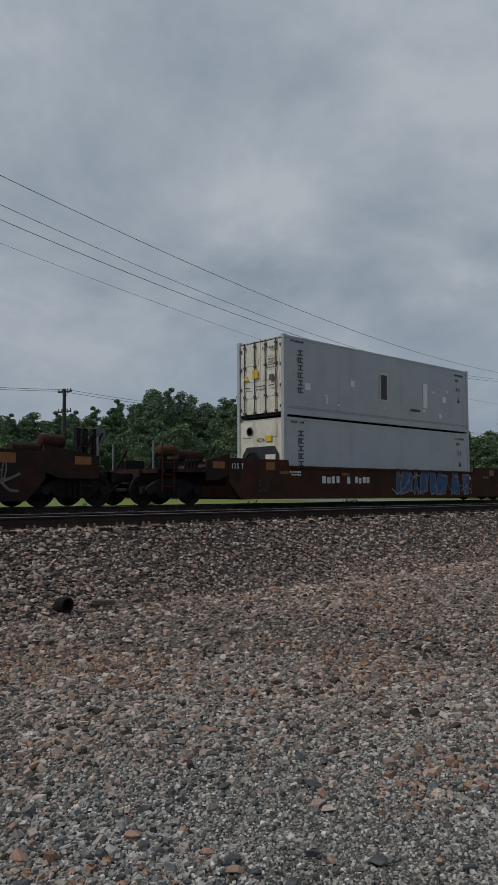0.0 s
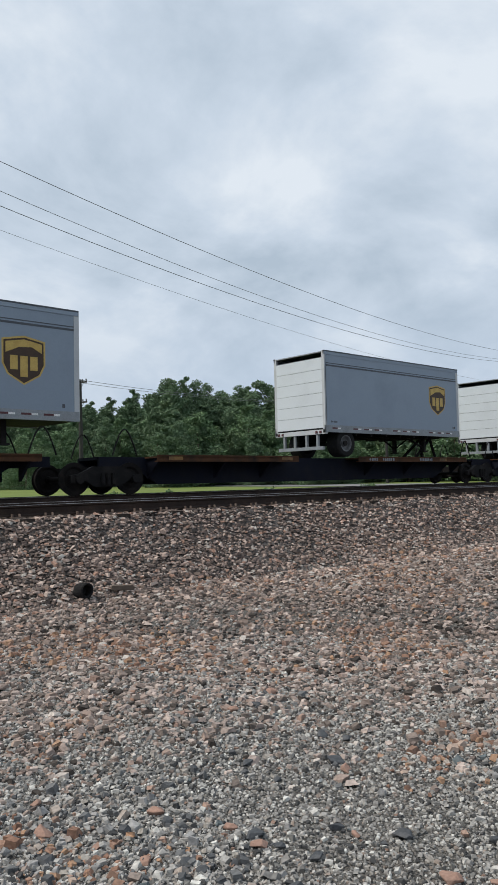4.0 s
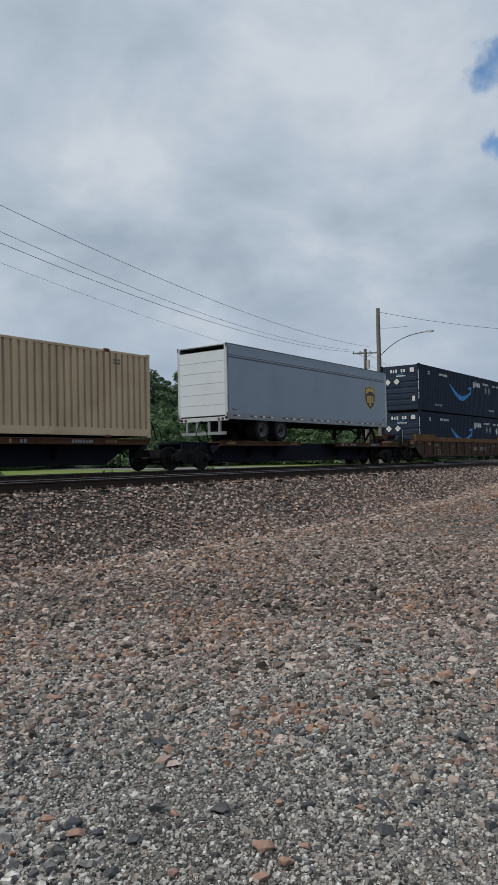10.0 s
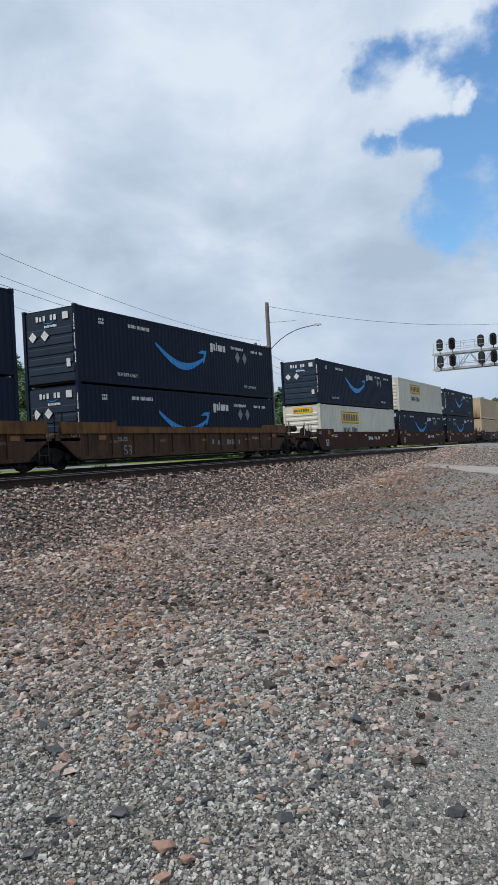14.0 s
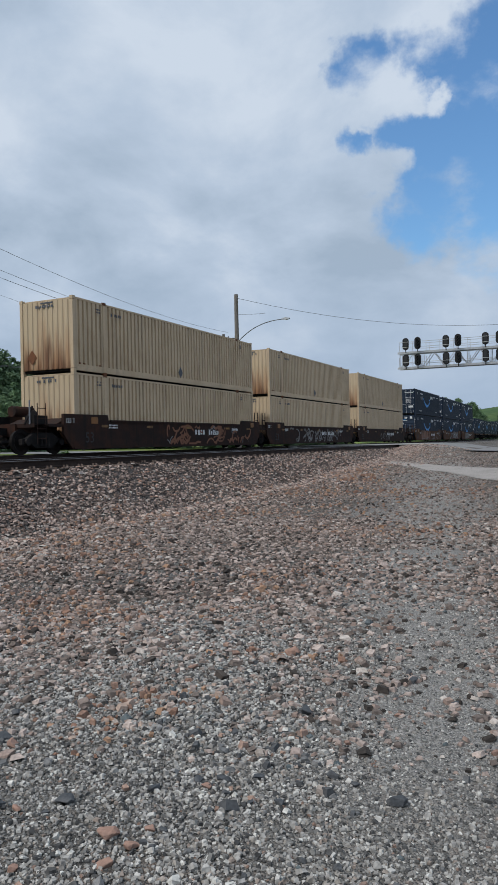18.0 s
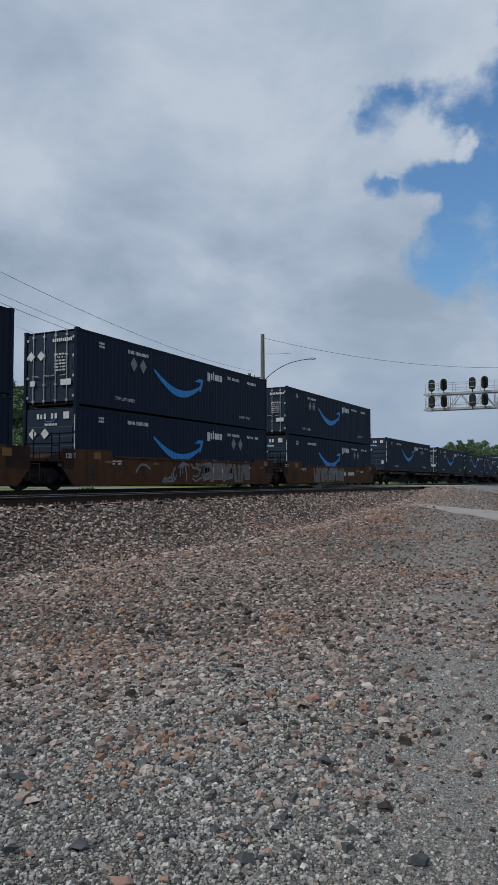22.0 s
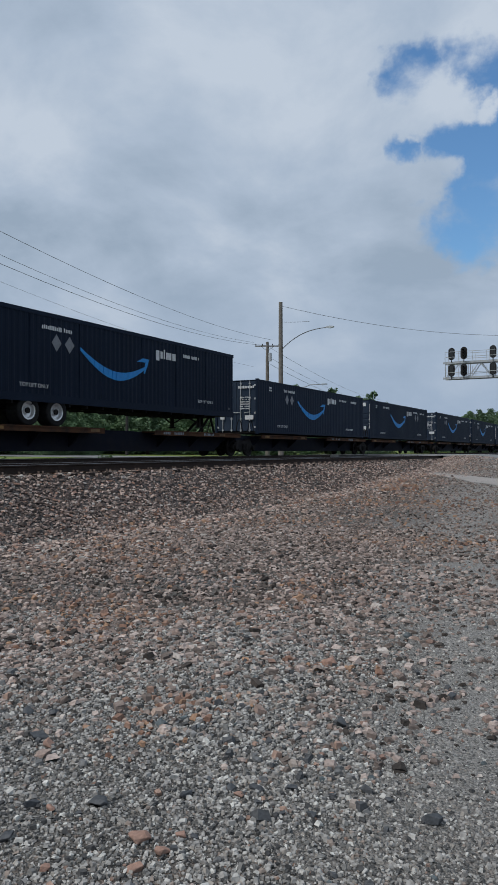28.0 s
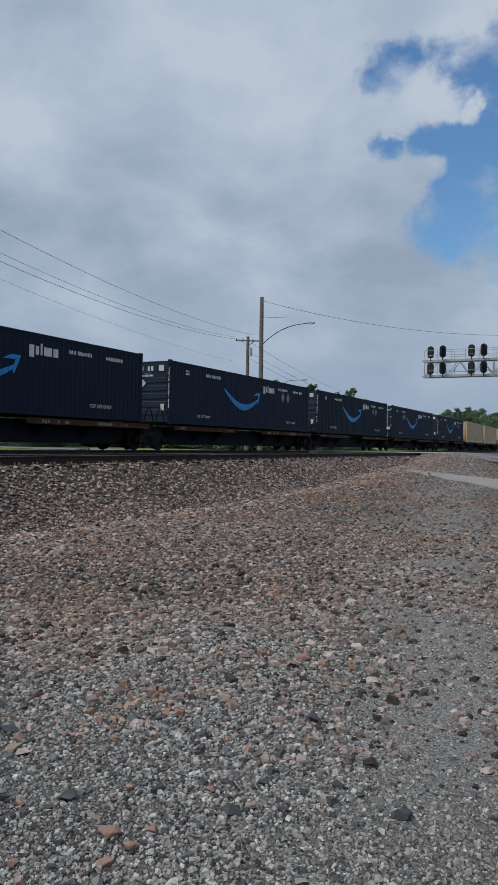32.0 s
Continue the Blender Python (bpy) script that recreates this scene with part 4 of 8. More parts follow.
DARK_STONES = (
    (3.32, 3.26, 0.075), (3.39, 3.12, 0.067), (3.07, 2.93, 0.09), (2.68, 2.99, 0.046), (2.71, 3.26, 0.069), (2.63, 2.14, 0.086), (2.88, 1.83, 0.069), (3.03, 1.68, 0.053),
    (3.08, 1.57, 0.064), (3.16, 1.43, 0.058), (2.94, 1.38, 0.055), (2.59, 1.6, 0.037), (2.18, 2.62, 0.081), (2.19, 2.47, 0.051), (1.97, 3.0, 0.066), (1.81, 2.63, 0.066),
    (1.83, 2.54, 0.059), (2.49, 2.4, 0.064), (2.23, 2.29, 0.071), (2.0, 2.18, 0.062), (2.42, 3.39, 0.075), (3.93, 2.28, 0.081), (3.64, 2.86, 0.06), (3.41, 3.97, 0.067),
    (2.89, 4.0, 0.064), (2.79, 4.1, 0.064), (3.99, 1.52, 0.105), (4.8, 1.07, 0.079), (4.51, 0.76, 0.059), (2.98, 1.25, 0.055), (3.19, 0.78, 0.084), (3.29, 1.0, 0.046))
RED_STONES = (
    (2.47, 1.79, 0.084), (2.43, 1.65, 0.061), (2.29, 1.67, 0.06), (2.13, 2.53, 0.079), (2.15, 2.75, 0.065), (1.98, 3.11, 0.086), (1.69, 2.76, 0.066), (1.89, 2.4, 0.037),
    (2.51, 2.3, 0.052), (3.03, 2.81, 0.075), (3.66, 4.09, 0.088), (3.22, 3.99, 0.074), (2.13, 1.98, 0.051), (2.99, 1.62, 0.046), (1.83, 2.24, 0.051), (4.46, 2.52, 0.066),
    (2.57, 1.64, 0.058), (5.02, 2.0, 0.112), (4.19, 1.02, 0.042), (1.48, 3.28, 0.09), (1.6, 3.58, 0.071), (1.6, 3.01, 0.052), (3.62, 5.21, 0.07))
for i, (x, y, w) in enumerate(DARK_STONES):
    lone_stone("loose_stone", x, y, w * 1.05, M_DARK_STONE, "dark grey angular stone on the gravel", i)
for i, (x, y, w) in enumerate(RED_STONES):
    lone_stone("loose_stone", x, y, w * 1.05, M_BRICKSTONE, "reddish brown angular stone on the gravel", 100 + i)


def debris():
    bm = bmesh.new()
    prof = [(0.02, -0.11), (0.10, -0.12), (0.125, -0.09), (0.13, 0.05), (0.12, 0.11), (0.10, 0.12), (0.085, 0.10), (0.08, -0.02), (0.02, -0.03)]
    revolve(bm, prof, (0, 0, 0), 18, "y")
    for v in bm.verts:
        v.co *= 1 + 0.10 * noise.noise(v.co * 9)
    can = new("rubber_bucket", mesh_of(bm, "rubber_bucket", M_TYRE))
    can.matrix_world = pose(4.78, 8.90, float(ground_z(4.78, 8.90)) + 0.09, 8, 4, 190) @ Matrix.Scale(0.85, 4)
    tagged(can, "crushed black rubber bucket lying on the gravel", "bucket")
    bm = bmesh.new()
    prism(bm, [(-0.19, 0), (0.19, 0), (0.20, 0.05), (0.17, 0.085), (-0.19, 0.08)], -0.05, 0.05, "y")
    pk = new("wood_block", mesh_of(bm, "wood_block", M_BARK))
    pk.matrix_world = pose(5.40, 8.92, float(ground_z(5.40, 8.92)) + 0.06, 0, 3, -25) @ Matrix.Scale(0.8, 4)
    tagged(pk, "short dark weathered block of tie wood", "wood block")


debris()


# ---------------------------------------------------------------- tracks
RAIL_PROF = [(-0.07, 0.0), (0.07, 0.0), (0.07, 0.012), (0.012, 0.035), (0.012, 0.125), (0.036, 0.140), (0.036, 0.165), (-0.036, 0.165), (-0.036, 0.140), (-0.012, 0.125), (-0.012, 0.035), (-0.07, 0.012)]
XSTEPS = [-40, -20, 0, 20, 40, 50, 60, 70, 80, 90, 100, 115, 130, 150, 175, 200, 260, 340, 450, 700, 1000]


def swept(bm, prof, y0, z0):
    rings = []
    for x in XSTEPS:
        b, h = bend(x)
        rings.append([bm.verts.new((x, y0 + b + p[0], z0 + p[1])) for p in prof])
    n = len(prof)
    fs = []
    for a, b in zip(rings, rings[1:]):
        for k in range(n):
            fs.append(bm.faces.new((a[k], a[(k + 1) % n], b[(k + 1) % n], b[k])))
    bmesh.ops.recalc_face_normals(bm, faces=fs)


def track(name, yc, label, x0, x1):
    t = empty(name, label, "railway track", kind="structure")
    for s in (-1, 1):
        bm = bmesh.new()
        swept(bm, RAIL_PROF, yc + s * 0.753, ZR - 0.17)
        r = part("rail", bm, M_RAIL, t)
        bm = bmesh.new()
        swept(bm, [(-0.034, 0), (0.034, 0), (0.030, 0.006), (-0.030, 0.006)], yc + s * 0.753, ZR - 0.006)
        part("rail_head", bm, M_RAILTOP, r, "bright worn running surface")
    bm = bmesh.new()
    box(bm, -0.115, 0.115, -1.30, 1.30, -0.17, 0)
    tie = mesh_of(bm, "tie", M_TIE)
    bm = bmesh.new()
    box(bm, -0.09, 0.09, -0.17, 0.17, 0, 0.018)
    for sx in (-0.06, 0.06):
        for sy in (-0.10, 0.10):
            box(bm, sx - 0.012, sx + 0.012, sy - 0.03, sy + 0.012, 0.018, 0.062)
    plate = mesh_of(bm, "tie_plate", M_PLATE)
    rr = random.Random(yc)
    x = x0
    while x < x1:
        b, h = bend(x)
        o = link_part("tie", tie, t, (x, yc + b + rr.uniform(-0.04, 0.04), ZR - 0.19), (0, 0, h + rr.uniform(-0.015, 0.015)))
        if x < 34:
            for s in (-1, 1):
                link_part("tie_plate", plate, t, (x, yc + b + s * 0.753, ZR - 0.19), (0, 0, h))
        x += 0.54 + rr.uniform(-0.02, 0.02)
    return t


track("near_track", NEAR_Y, "empty rusty steel track on dark wooden ties", 2.0, 66.0)
track("far_track", FAR_Y, "steel track on wooden ties under the train", 4.0, 60.0)


def pale_path():
    bm = bmesh.new()
    n = len(PATH_EDGE)
    pts = []
    for i in range(n):
        (xa, ya), (xb, yb) = PATH_EDGE[i], PATH_EDGE[(i + 1) % n]
        for k in range(6):
            x, y = xa + (xb - xa) * k / 6, ya + (yb - ya) * k / 6
            x, y = x + 0.16 * noise.noise(Vector((x * 2, y * 2, 1))), y + 0.16 * noise.noise(Vector((x * 2, y * 2, 7)))
            pts.append(bm.verts.new((x, y, 0)))
    bmesh.ops.triangulate(bm, faces=[bm.faces.new(pts)])
    bmesh.ops.subdivide_edges(bm, edges=bm.edges[:], cuts=2, use_grid_fill=True)
    for v in bm.verts:
        v.co.z = float(ground_z(v.co.x, v.co.y)) + 0.02
    bmesh.ops.recalc_face_normals(bm, faces=bm.faces[:])
    for f in bm.faces:
        if f.normal.z < 0:
            f.normal_flip()
    tagged(new("gravel_path", mesh_of(bm, "gravel_path", M_PATH)), "pale fine gravel path that leads to the crossing", "path", kind="structure")


pale_path()


def crossing_road():
    bm = bmesh.new()
    rows = []
    for y in (-60, -20, -5, 0, 4, 7, 9, 10.2, 10.9, 20.4, 22, 30, 38, 50, 60, 70, 80, 90, 100, 160):
        b = bend(52)[0]
        z = float(ground_z(53, y)) + 0.03 if (y < 10.3 or y > 21.5) else ZR - 0.012
        sh = 0.10 * (y - 11)
        rows.append([bm.verts.new((x + sh, y, z)) for x in (44.6, 49.5, 55, 58.5)])
    for a, b in zip(rows, rows[1:]):
        for i in range(3):
            bm.faces.new((a[i], a[i + 1], b[i + 1], b[i]))
    bmesh.ops.recalc_face_normals(bm, faces=bm.faces[:])
    ob = new("road", mesh_of(bm, "road", M_ASPHALT))
    tagged(ob, "grey worn asphalt road that crosses the tracks", "road", kind="structure")
    for yc in (NEAR_Y, FAR_Y):
        b = bend(53)[0]
        for y0, y1 in ((-1.45, -0.84), (-0.66, 0.66), (0.84, 1.45)):
            bm = bmesh.new()
            for i in range(5):
                box(bm, 45.2 + i * 2.7, 47.8 + i * 2.7, yc + b + y0, yc + b + y1, ZR - 0.2, ZR - 0.004)
            part("crossing_panel", bm, M_CONCRETE, ob)
    # a pale concrete street runs along the far side
    bm = bmesh.new()
    box(bm, 30, 700, 27.5, 34.0, 0.80, 1.03)
    tagged(new("far_street", mesh_of(bm, "far_street", M_CONCRETE)), "pale concrete street along the far side of the tracks", "road", kind="structure")


crossing_road()


# ---------------------------------------------------------------- poles, wires, signals
def wire(name, pts, r, mat, label):
    cu = bpy.data.curves.new(name, "CURVE")
    cu.dimensions, cu.bevel_depth, cu.bevel_resolution = "3D", r, 1
    sp = cu.splines.new("POLY")
    sp.points.add(len(pts) - 1)
    for p, q in zip(sp.points, pts):
        p.co = (*q, 1)
    cu.materials.append(mat)
    return tagged(new(name, cu), label, "wire", "overhead wires")


def sagged(a, b, sag, n=24):
    a, b = Vector(a), Vector(b)
    return [a.lerp(b, i / n) - Vector((0, 0, 4 * sag * (i / n) * (1 - i / n))) for i in range(n + 1)]


def pole_mesh(bm, h, r0, r1):
    n, seg = 14, 8
    rings = []
    for j in range(seg + 1):
        t = j / seg
        r = r0 + (r1 - r0) * t
        rings.append([bm.verts.new((math.cos(k * 6.2832 / n) * r + 0.03 * math.sin(t * 5), math.sin(k * 6.2832 / n) * r, h * t)) for k in range(n)])
    for a, b in zip(rings, rings[1:]):
        for k in range(n):
            bm.faces.new((a[k], a[(k + 1) % n], b[(k + 1) % n], b[k]))
    bm.faces.new(rings[-1])


def utility_pole(name, x, y, ztop, mat, label, r=0.17, arms=(), arm_dir=0.0, insulators=True):
    z0 = float(ground_z(x, y)) - 0.3
    p = empty(name, label, "utility pole")
    p.location = (x, y, z0)
    p.rotation_euler = (0, 0, arm_dir)
    h = ztop - z0
    bm = bmesh.new()
    pole_mesh(bm, h, r, r * 0.68)
    part("pole", bm, mat, p)
    for dz, half in arms:
        bm = bmesh.new()
        box(bm, -0.06, 0.06, -half, half, h - dz - 0.06, h - dz + 0.06)
        rod(bm, (0.02, -half * 0.55, h - dz), (0.02, 0, h - dz - 0.55), 0.02, 6)
        rod(bm, (0.02, half * 0.55, h - dz), (0.02, 0, h - dz - 0.55), 0.02, 6)
        a = part("crossarm", bm, mat, p)
        if insulators:
            for yy in (-half * 0.93, half * 0.93, -half * 0.4, half * 0.4):
                bm = bmesh.new()
                revolve(bm, [(0.02, 0), (0.055, 0.04), (0.04, 0.09), (0.06, 0.12), (0.03, 0.19)], (0, yy, h - dz + 0.06), 10, "z")
                part("insulator", bm, M_DARKPOLE, a)
    return p


def street_poles():
    big = utility_pole("utility_pole", 70.1, 34.1, 17.3, M_WOODPOLE, "tall weathered wooden utility pole with a street lamp", 0.30)
    zb = big.location.z
    # curved lamp arm
    a, b = Vector((0.0, -0.2, 12.35 - zb)), Vector((-0.7, -5.6, 14.1 - zb))
    bm = bmesh.new()
    line = []
    for i in range(13):
        p = a.lerp(b, i / 12)
        p.z = a.z + (b.z - a.z) * (1 - (1 - i / 12) ** 2.5)
        line.append(p)
    tube(bm, line, 0.045)
    arm = part("lamp_arm", bm, M_RIMDARK, big, "curved galvanised lamp arm")
    bm = bmesh.new()
    prism(bm, [(-5.45, -0.02), (-5.6, 0.10), (-6.0, 0.13), (-6.35, 0.05), (-6.3, -0.05), (-5.9, -0.12)], -0.75 - 0.14, -0.75 + 0.14, "x")
    for v in bm.verts:
        v.co.z += b.z
    part("lamp_head", bm, M_GALV, arm)
    bm = bmesh.new()
    rod(bm, (0.32, 0.1, 12.9 - zb), (0.32, 0.1, 13.9 - zb), 0.22, 12)
    t = utility_pole("crossarm_pole", 71.3, 36.3, 13.4, M_WOODPOLE, "shorter wooden utility pole with one crossarm", 0.24, arms=((0.45, 1.35),), arm_dir=radians(27))
    bm = bmesh.new()
    rod(bm, (-0.3, -0.3, 10.6), (-0.3, -0.3, 11.5), 0.2, 12)
    part("transformer", bm, M_GALV, t)
    bm2 = bmesh.new()
    rod(bm2, (0.24, 0.15, 3.0), (0.24, 0.15, 11.2), 0.045, 6)
    part("conduit", bm2, M_GALV, t)
    lo = empty("street_lamp", "low grey street lamp beyond the train", "street lamp")
    lo.location = (95, 43, 0.9)
    bm = bmesh.new()
    rod(bm, (0, 0, 0), (0, 0, 9.6), 0.11, 10, 0.07)
    part("pole", bm, M_GALV, lo)
    bm = bmesh.new()
    rod(bm, (0, 0, 9.5), (0.6, -1.2, 10.0), 0.05, 6)
    rod(bm, (0.6, -1.2, 10.0), (1.2, -2.6, 10.05), 0.05, 6)
    box(bm, 1.0, 1.4, -3.4, -2.6, 9.98, 10.12)
    part("lamp_arm", bm, M_GALV, lo)
    # service line of poles on the field
    for x in (-10.6, 29.7, 70.0, 110.0):
        top = 10.3 if x < 60 else 10.85
        utility_pole("line_pole", x, 54.4, top, M_DARKPOLE, "dark wooden line pole with two short crossarms in the field", 0.20, arms=((0.25, 0.75), (1.9, 0.75)), arm_dir=0.25)
    for y in (-0.6, 0.6):
        for xa, xb, za, zb2 in ((-10.6, 29.7, 10.2, 10.15), (29.7, 70.0, 10.15, 10.7), (70.0, 110.0, 10.7, 10.8)):
            wire("line_wire", sagged((xa, 54.4 + y, za), (xb, 54.4 + y, zb2), 0.75), 0.018, M_WIRE, "thin black wire of the field line")
    utility_pole("utility_pole", 3.0, 25.0, 14.6, M_WOODPOLE, "wooden utility pole at the field's edge", 0.2, arms=((0.5, 1.25),))


street_poles()


WIRES = (
    (71.53, 35.82, (0.00149, -0.12734, 15.092), 0.013),
    (70.60, 37.62, (0.00169, -0.14375, 15.079), 0.012),
    (71.72, 35.45, (0.00183, -0.13497, 13.231), 0.013),
    (70.58, 37.67, (0.00107, -0.11017, 13.169), 0.008),
)


def main_wires():
    for bx, by, co, r in WIRES:
        pts = []
        for i in range(41):
            x = 3.0 + (bx - 3.0) * i / 40
            pts.append((x, by + 0.155 * (x - bx), co[0] * x * x + co[1] * x + co[2]))
        wire("power_wire", pts, r, M_WIRE if r > 0.01 else M_WIRE2, "black overhead power wire that sags between poles")
    a = Vector((70.1, 34.0, 16.9))
    wire("cross_wire", sagged(a, (104, -2, 17.5), 2.4), 0.02, M_WIRE, "black wire that crosses over the tracks")
    wire("cross_wire", sagged((70.1, 34.0, 15.2), (69.5, 30.5, 14.9), 0.05), 0.02, M_WIRE, "short guy wire to the lamp arm")
    for dz, ex in ((12.7, 150), (11.6, 150), (10.9, 150)):
        wire("power_wire", sagged((71.0, 35.8, dz), (ex, 49.5, dz - 0.5), 0.8), 0.016, M_WIRE2, "thin grey wire that leads on along the street")





def head(x, y, z, hooded, parent):
    """One colour-light signal head, facing the yard."""
    bm = bmesh.new()
    pts = []
    for k in range(20):
        a = k * 2 * math.pi / 20
        cy, cz = math.cos(a) * 0.34, math.sin(a) * 0.34
        pts.append((cy, cz + (0.30 if cz > 0 else -0.30)))
    prism(bm, pts, -0.02, 0.02, "x")
    rod(bm, (0.02, 0, -0.9), (0.02, 0, -0.62), 0.05, 8)
    h = new("signal_head", mesh_of(bm, "signal_head", M_SIGBLACK))
    h.parent = parent
    h.location = (x, y, z)
    for dz in (0.30, 0.0, -0.30):
        bm = bmesh.new()
        if hooded:
            revolve(bm, [(0.13, -0.03), (0.125, -0.30), (0.105, -0.30), (0.11, -0.04)], (0, 0, dz), 14, "x")
        else:
            revolve(bm, [(0.12, 0.02), (0.12, 0.18), (0.02, 0.20)], (0, 0, dz), 14, "x")
        part("hood" if hooded else "lamp_case", bm, M_SIGBLACK if hooded else M_GALV, h)
    if not hooded:
        bm = bmesh.new()
        box(bm, -0.08, -0.02, -0.16, 0.16, -0.52, 0.52)
        part("case_back", bm, M_CASE, h)
    return h


M_CASE = rough_paint("dark_grey_case", (0.020, 0.021, 0.023), (0.012, 0.013, 0.014), 0.5, scale=4, bump=0.02)


def signal_bridge():
    g = empty("signal_bridge", "galvanised signal bridge with black signal heads over the tracks", "signal bridge")
    X, y0, y1, zb, zm = 77.8, 4.6, 18.45, 9.10, 10.70
    for dx in (-0.55, 0.55):
        for z, r in ((zb, 0.10), (zm, 0.10)):
            bm = bmesh.new()
            box(bm, X + dx - r * 0.7, X + dx + r * 0.7, y0, y1 + 0.25, z - r, z + r)
            part("chord", bm, M_GALV, g)
        bm = bmesh.new()
        y, up = y1, True
        while y > y0 + 1:
            rod(bm, (X + dx, y, zb if up else zm), (X + dx, y - 1.15, zm if up else zb), 0.04, 6)
            y, up = y - 1.15, not up
        yy = y1
        while yy > y0:
            rod(bm, (X + dx, yy, zb), (X + dx, yy, zm), 0.035, 6)
            yy -= 2.3
        part("lattice", bm, M_GALV, g)
    for z in (zb, zm):
        bm = bmesh.new()
        box(bm, X - 0.5, X + 0.5, y0, y1, z + 0.10, z + 0.13)
        part("walkway", bm, M_GALV, g)
        bm = bmesh.new()
        for dx in (-0.8, 0.8):
            for zz in (0.55, 1.1):
                if z == zm or zz < 0.7:
                    rod(bm, (X + dx, y0, z + zz), (X + dx, y1, z + zz), 0.025, 6)
            yy = y1
            while yy > y0:
                rod(bm, (X + dx, yy, z), (X + dx, yy, z + 1.1), 0.025, 6)
                yy -= 1.4
        part("handrail", bm, M_GALV, g)
    for y, hooded in ((17.8, False), (16.5, True), (13.65, False), (12.4, True), (9.75, False), (8.4, True)):
        for z in (11.6, 9.87):
            head(X - 0.95 if hooded else X - 0.72, y, z, hooded, g)
    bm = bmesh.new()
    rod(bm, (X, 5.0, 0.9), (X, 5.0, 11.6), 0.28, 14, 0.22)
    part("mast", bm, M_GALV, g)


main_wires()
signal_bridge()


# ---------------------------------------------------------------- trees and distance
def leaf_cloud(centres, per, spread, leaf, rng):
    n = len(centres) * per
    c = np.repeat(centres, per, 0)
    off = rng.normal(0, 1, (n, 3))
    off /= np.linalg.norm(off, axis=1)[:, None] + 1e-9
    off *= (rng.uniform(0, 1, (n, 1)) ** 0.45) * np.repeat(spread, per)[:, None]
    p = c + off * np.array([1, 1, 0.75])
    a = rng.normal(0, 1, (n, 3))
    a /= np.linalg.norm(a, axis=1)[:, None]
    b = np.cross(a, rng.normal(0, 1, (n, 3)))
    b /= np.linalg.norm(b, axis=1)[:, None] + 1e-9
    s = rng.uniform(0.55, 1.25, (n, 1)) * leaf
    v = np.stack([p - a * s, p - b * s * 0.55, p + a * s, p + b * s * 0.55], 1).reshape(-1, 3)
    return v, np.arange(n * 4).reshape(n, 4)


def mesh_from(name, v, f, mat):
    me = bpy.data.meshes.new(name)
    k = f.shape[1]
    me.vertices.add(len(v))
    me.vertices.foreach_set("co", v.astype(np.float32).ravel())
    me.loops.add(f.size)
    me.loops.foreach_set("vertex_index", f.astype(np.int32).ravel())
    me.polygons.add(len(f))
    me.polygons.foreach_set("loop_start", (np.arange(len(f)) * k).astype(np.int32))
    me.update(calc_edges=True)
    me.materials.append(mat)
    return me


def tree(seed, h, w, mat, label, per=170, leaf=0.135):
    """One broad-leaved tree, crown low to the ground, at the origin."""
    rng = np.random.default_rng(seed)
    t = empty("tree", label, "tree", "trees behind the tracks")
    bm = bmesh.new()
    top = h * 0.72
    bend_x, bend_y = rng.uniform(-0.4, 0.4, 2)
    prev = Vector((0, 0, -0.3))
    for i in range(1, 7):
        k = i / 6
        p = Vector((bend_x * k * k, bend_y * k * k, top * k))
        rod(bm, prev, p, 0.24 * (1 - 0.8 * (i - 1) / 6), 9, 0.24 * (1 - 0.8 * k))
        prev = p
    part("trunk", bm, M_BARK, t)
    cs, sp = [], []
    lobes = [(0.0, 0.0, 1.0)] + [(rng.uniform(0, 6.283), rng.uniform(0.12, 0.42) * w, rng.uniform(0.68, 0.96)) for _ in range(4)]
    for i in range(170):
        la, lr, lh = lobes[i % 5]
        k = 0.02 + 0.98 * (i // 5 + rng.uniform()) / 34.0
        rad = w * 0.42 * min(1.0, 0.45 + 2.0 * k) * max(0.02, 1.02 - k) ** 0.52 * (0.7 + 0.6 * rng.uniform())
        a = rng.uniform(0, 6.283)
        q = rad * math.sqrt(rng.uniform(0.05, 1)) * (1.0 if k < 0.8 else 0.6)
        fade = 1.0 - 0.25 * k
        cs.append((lr * fade * math.cos(la) + q * math.cos(a), lr * fade * math.sin(la) + q * math.sin(a), h * lh * (0.03 + 0.95 * k)))
        sp.append(rng.uniform(0.55, 1.0) * w * 0.14 * (1.15 - 0.55 * k))
    for i in range(9):
        bm = bmesh.new()
        c = cs[i * 13]
        z0 = min(top * 0.9, max(h * 0.15, c[2] - h * 0.15))
        k = z0 / top
        rod(bm, (bend_x * k * k, bend_y * k * k, z0), c, 0.07, 6, 0.025)
        if i < 5:
            part("limb", bm, M_BARK, t)
        else:
            bm.free()
    v, f = leaf_cloud(np.array(cs), per, np.array(sp) * 1.1, leaf, rng)
    crown = new("crown", mesh_from("crown", v, f, mat))
    crown.parent = t
    return t


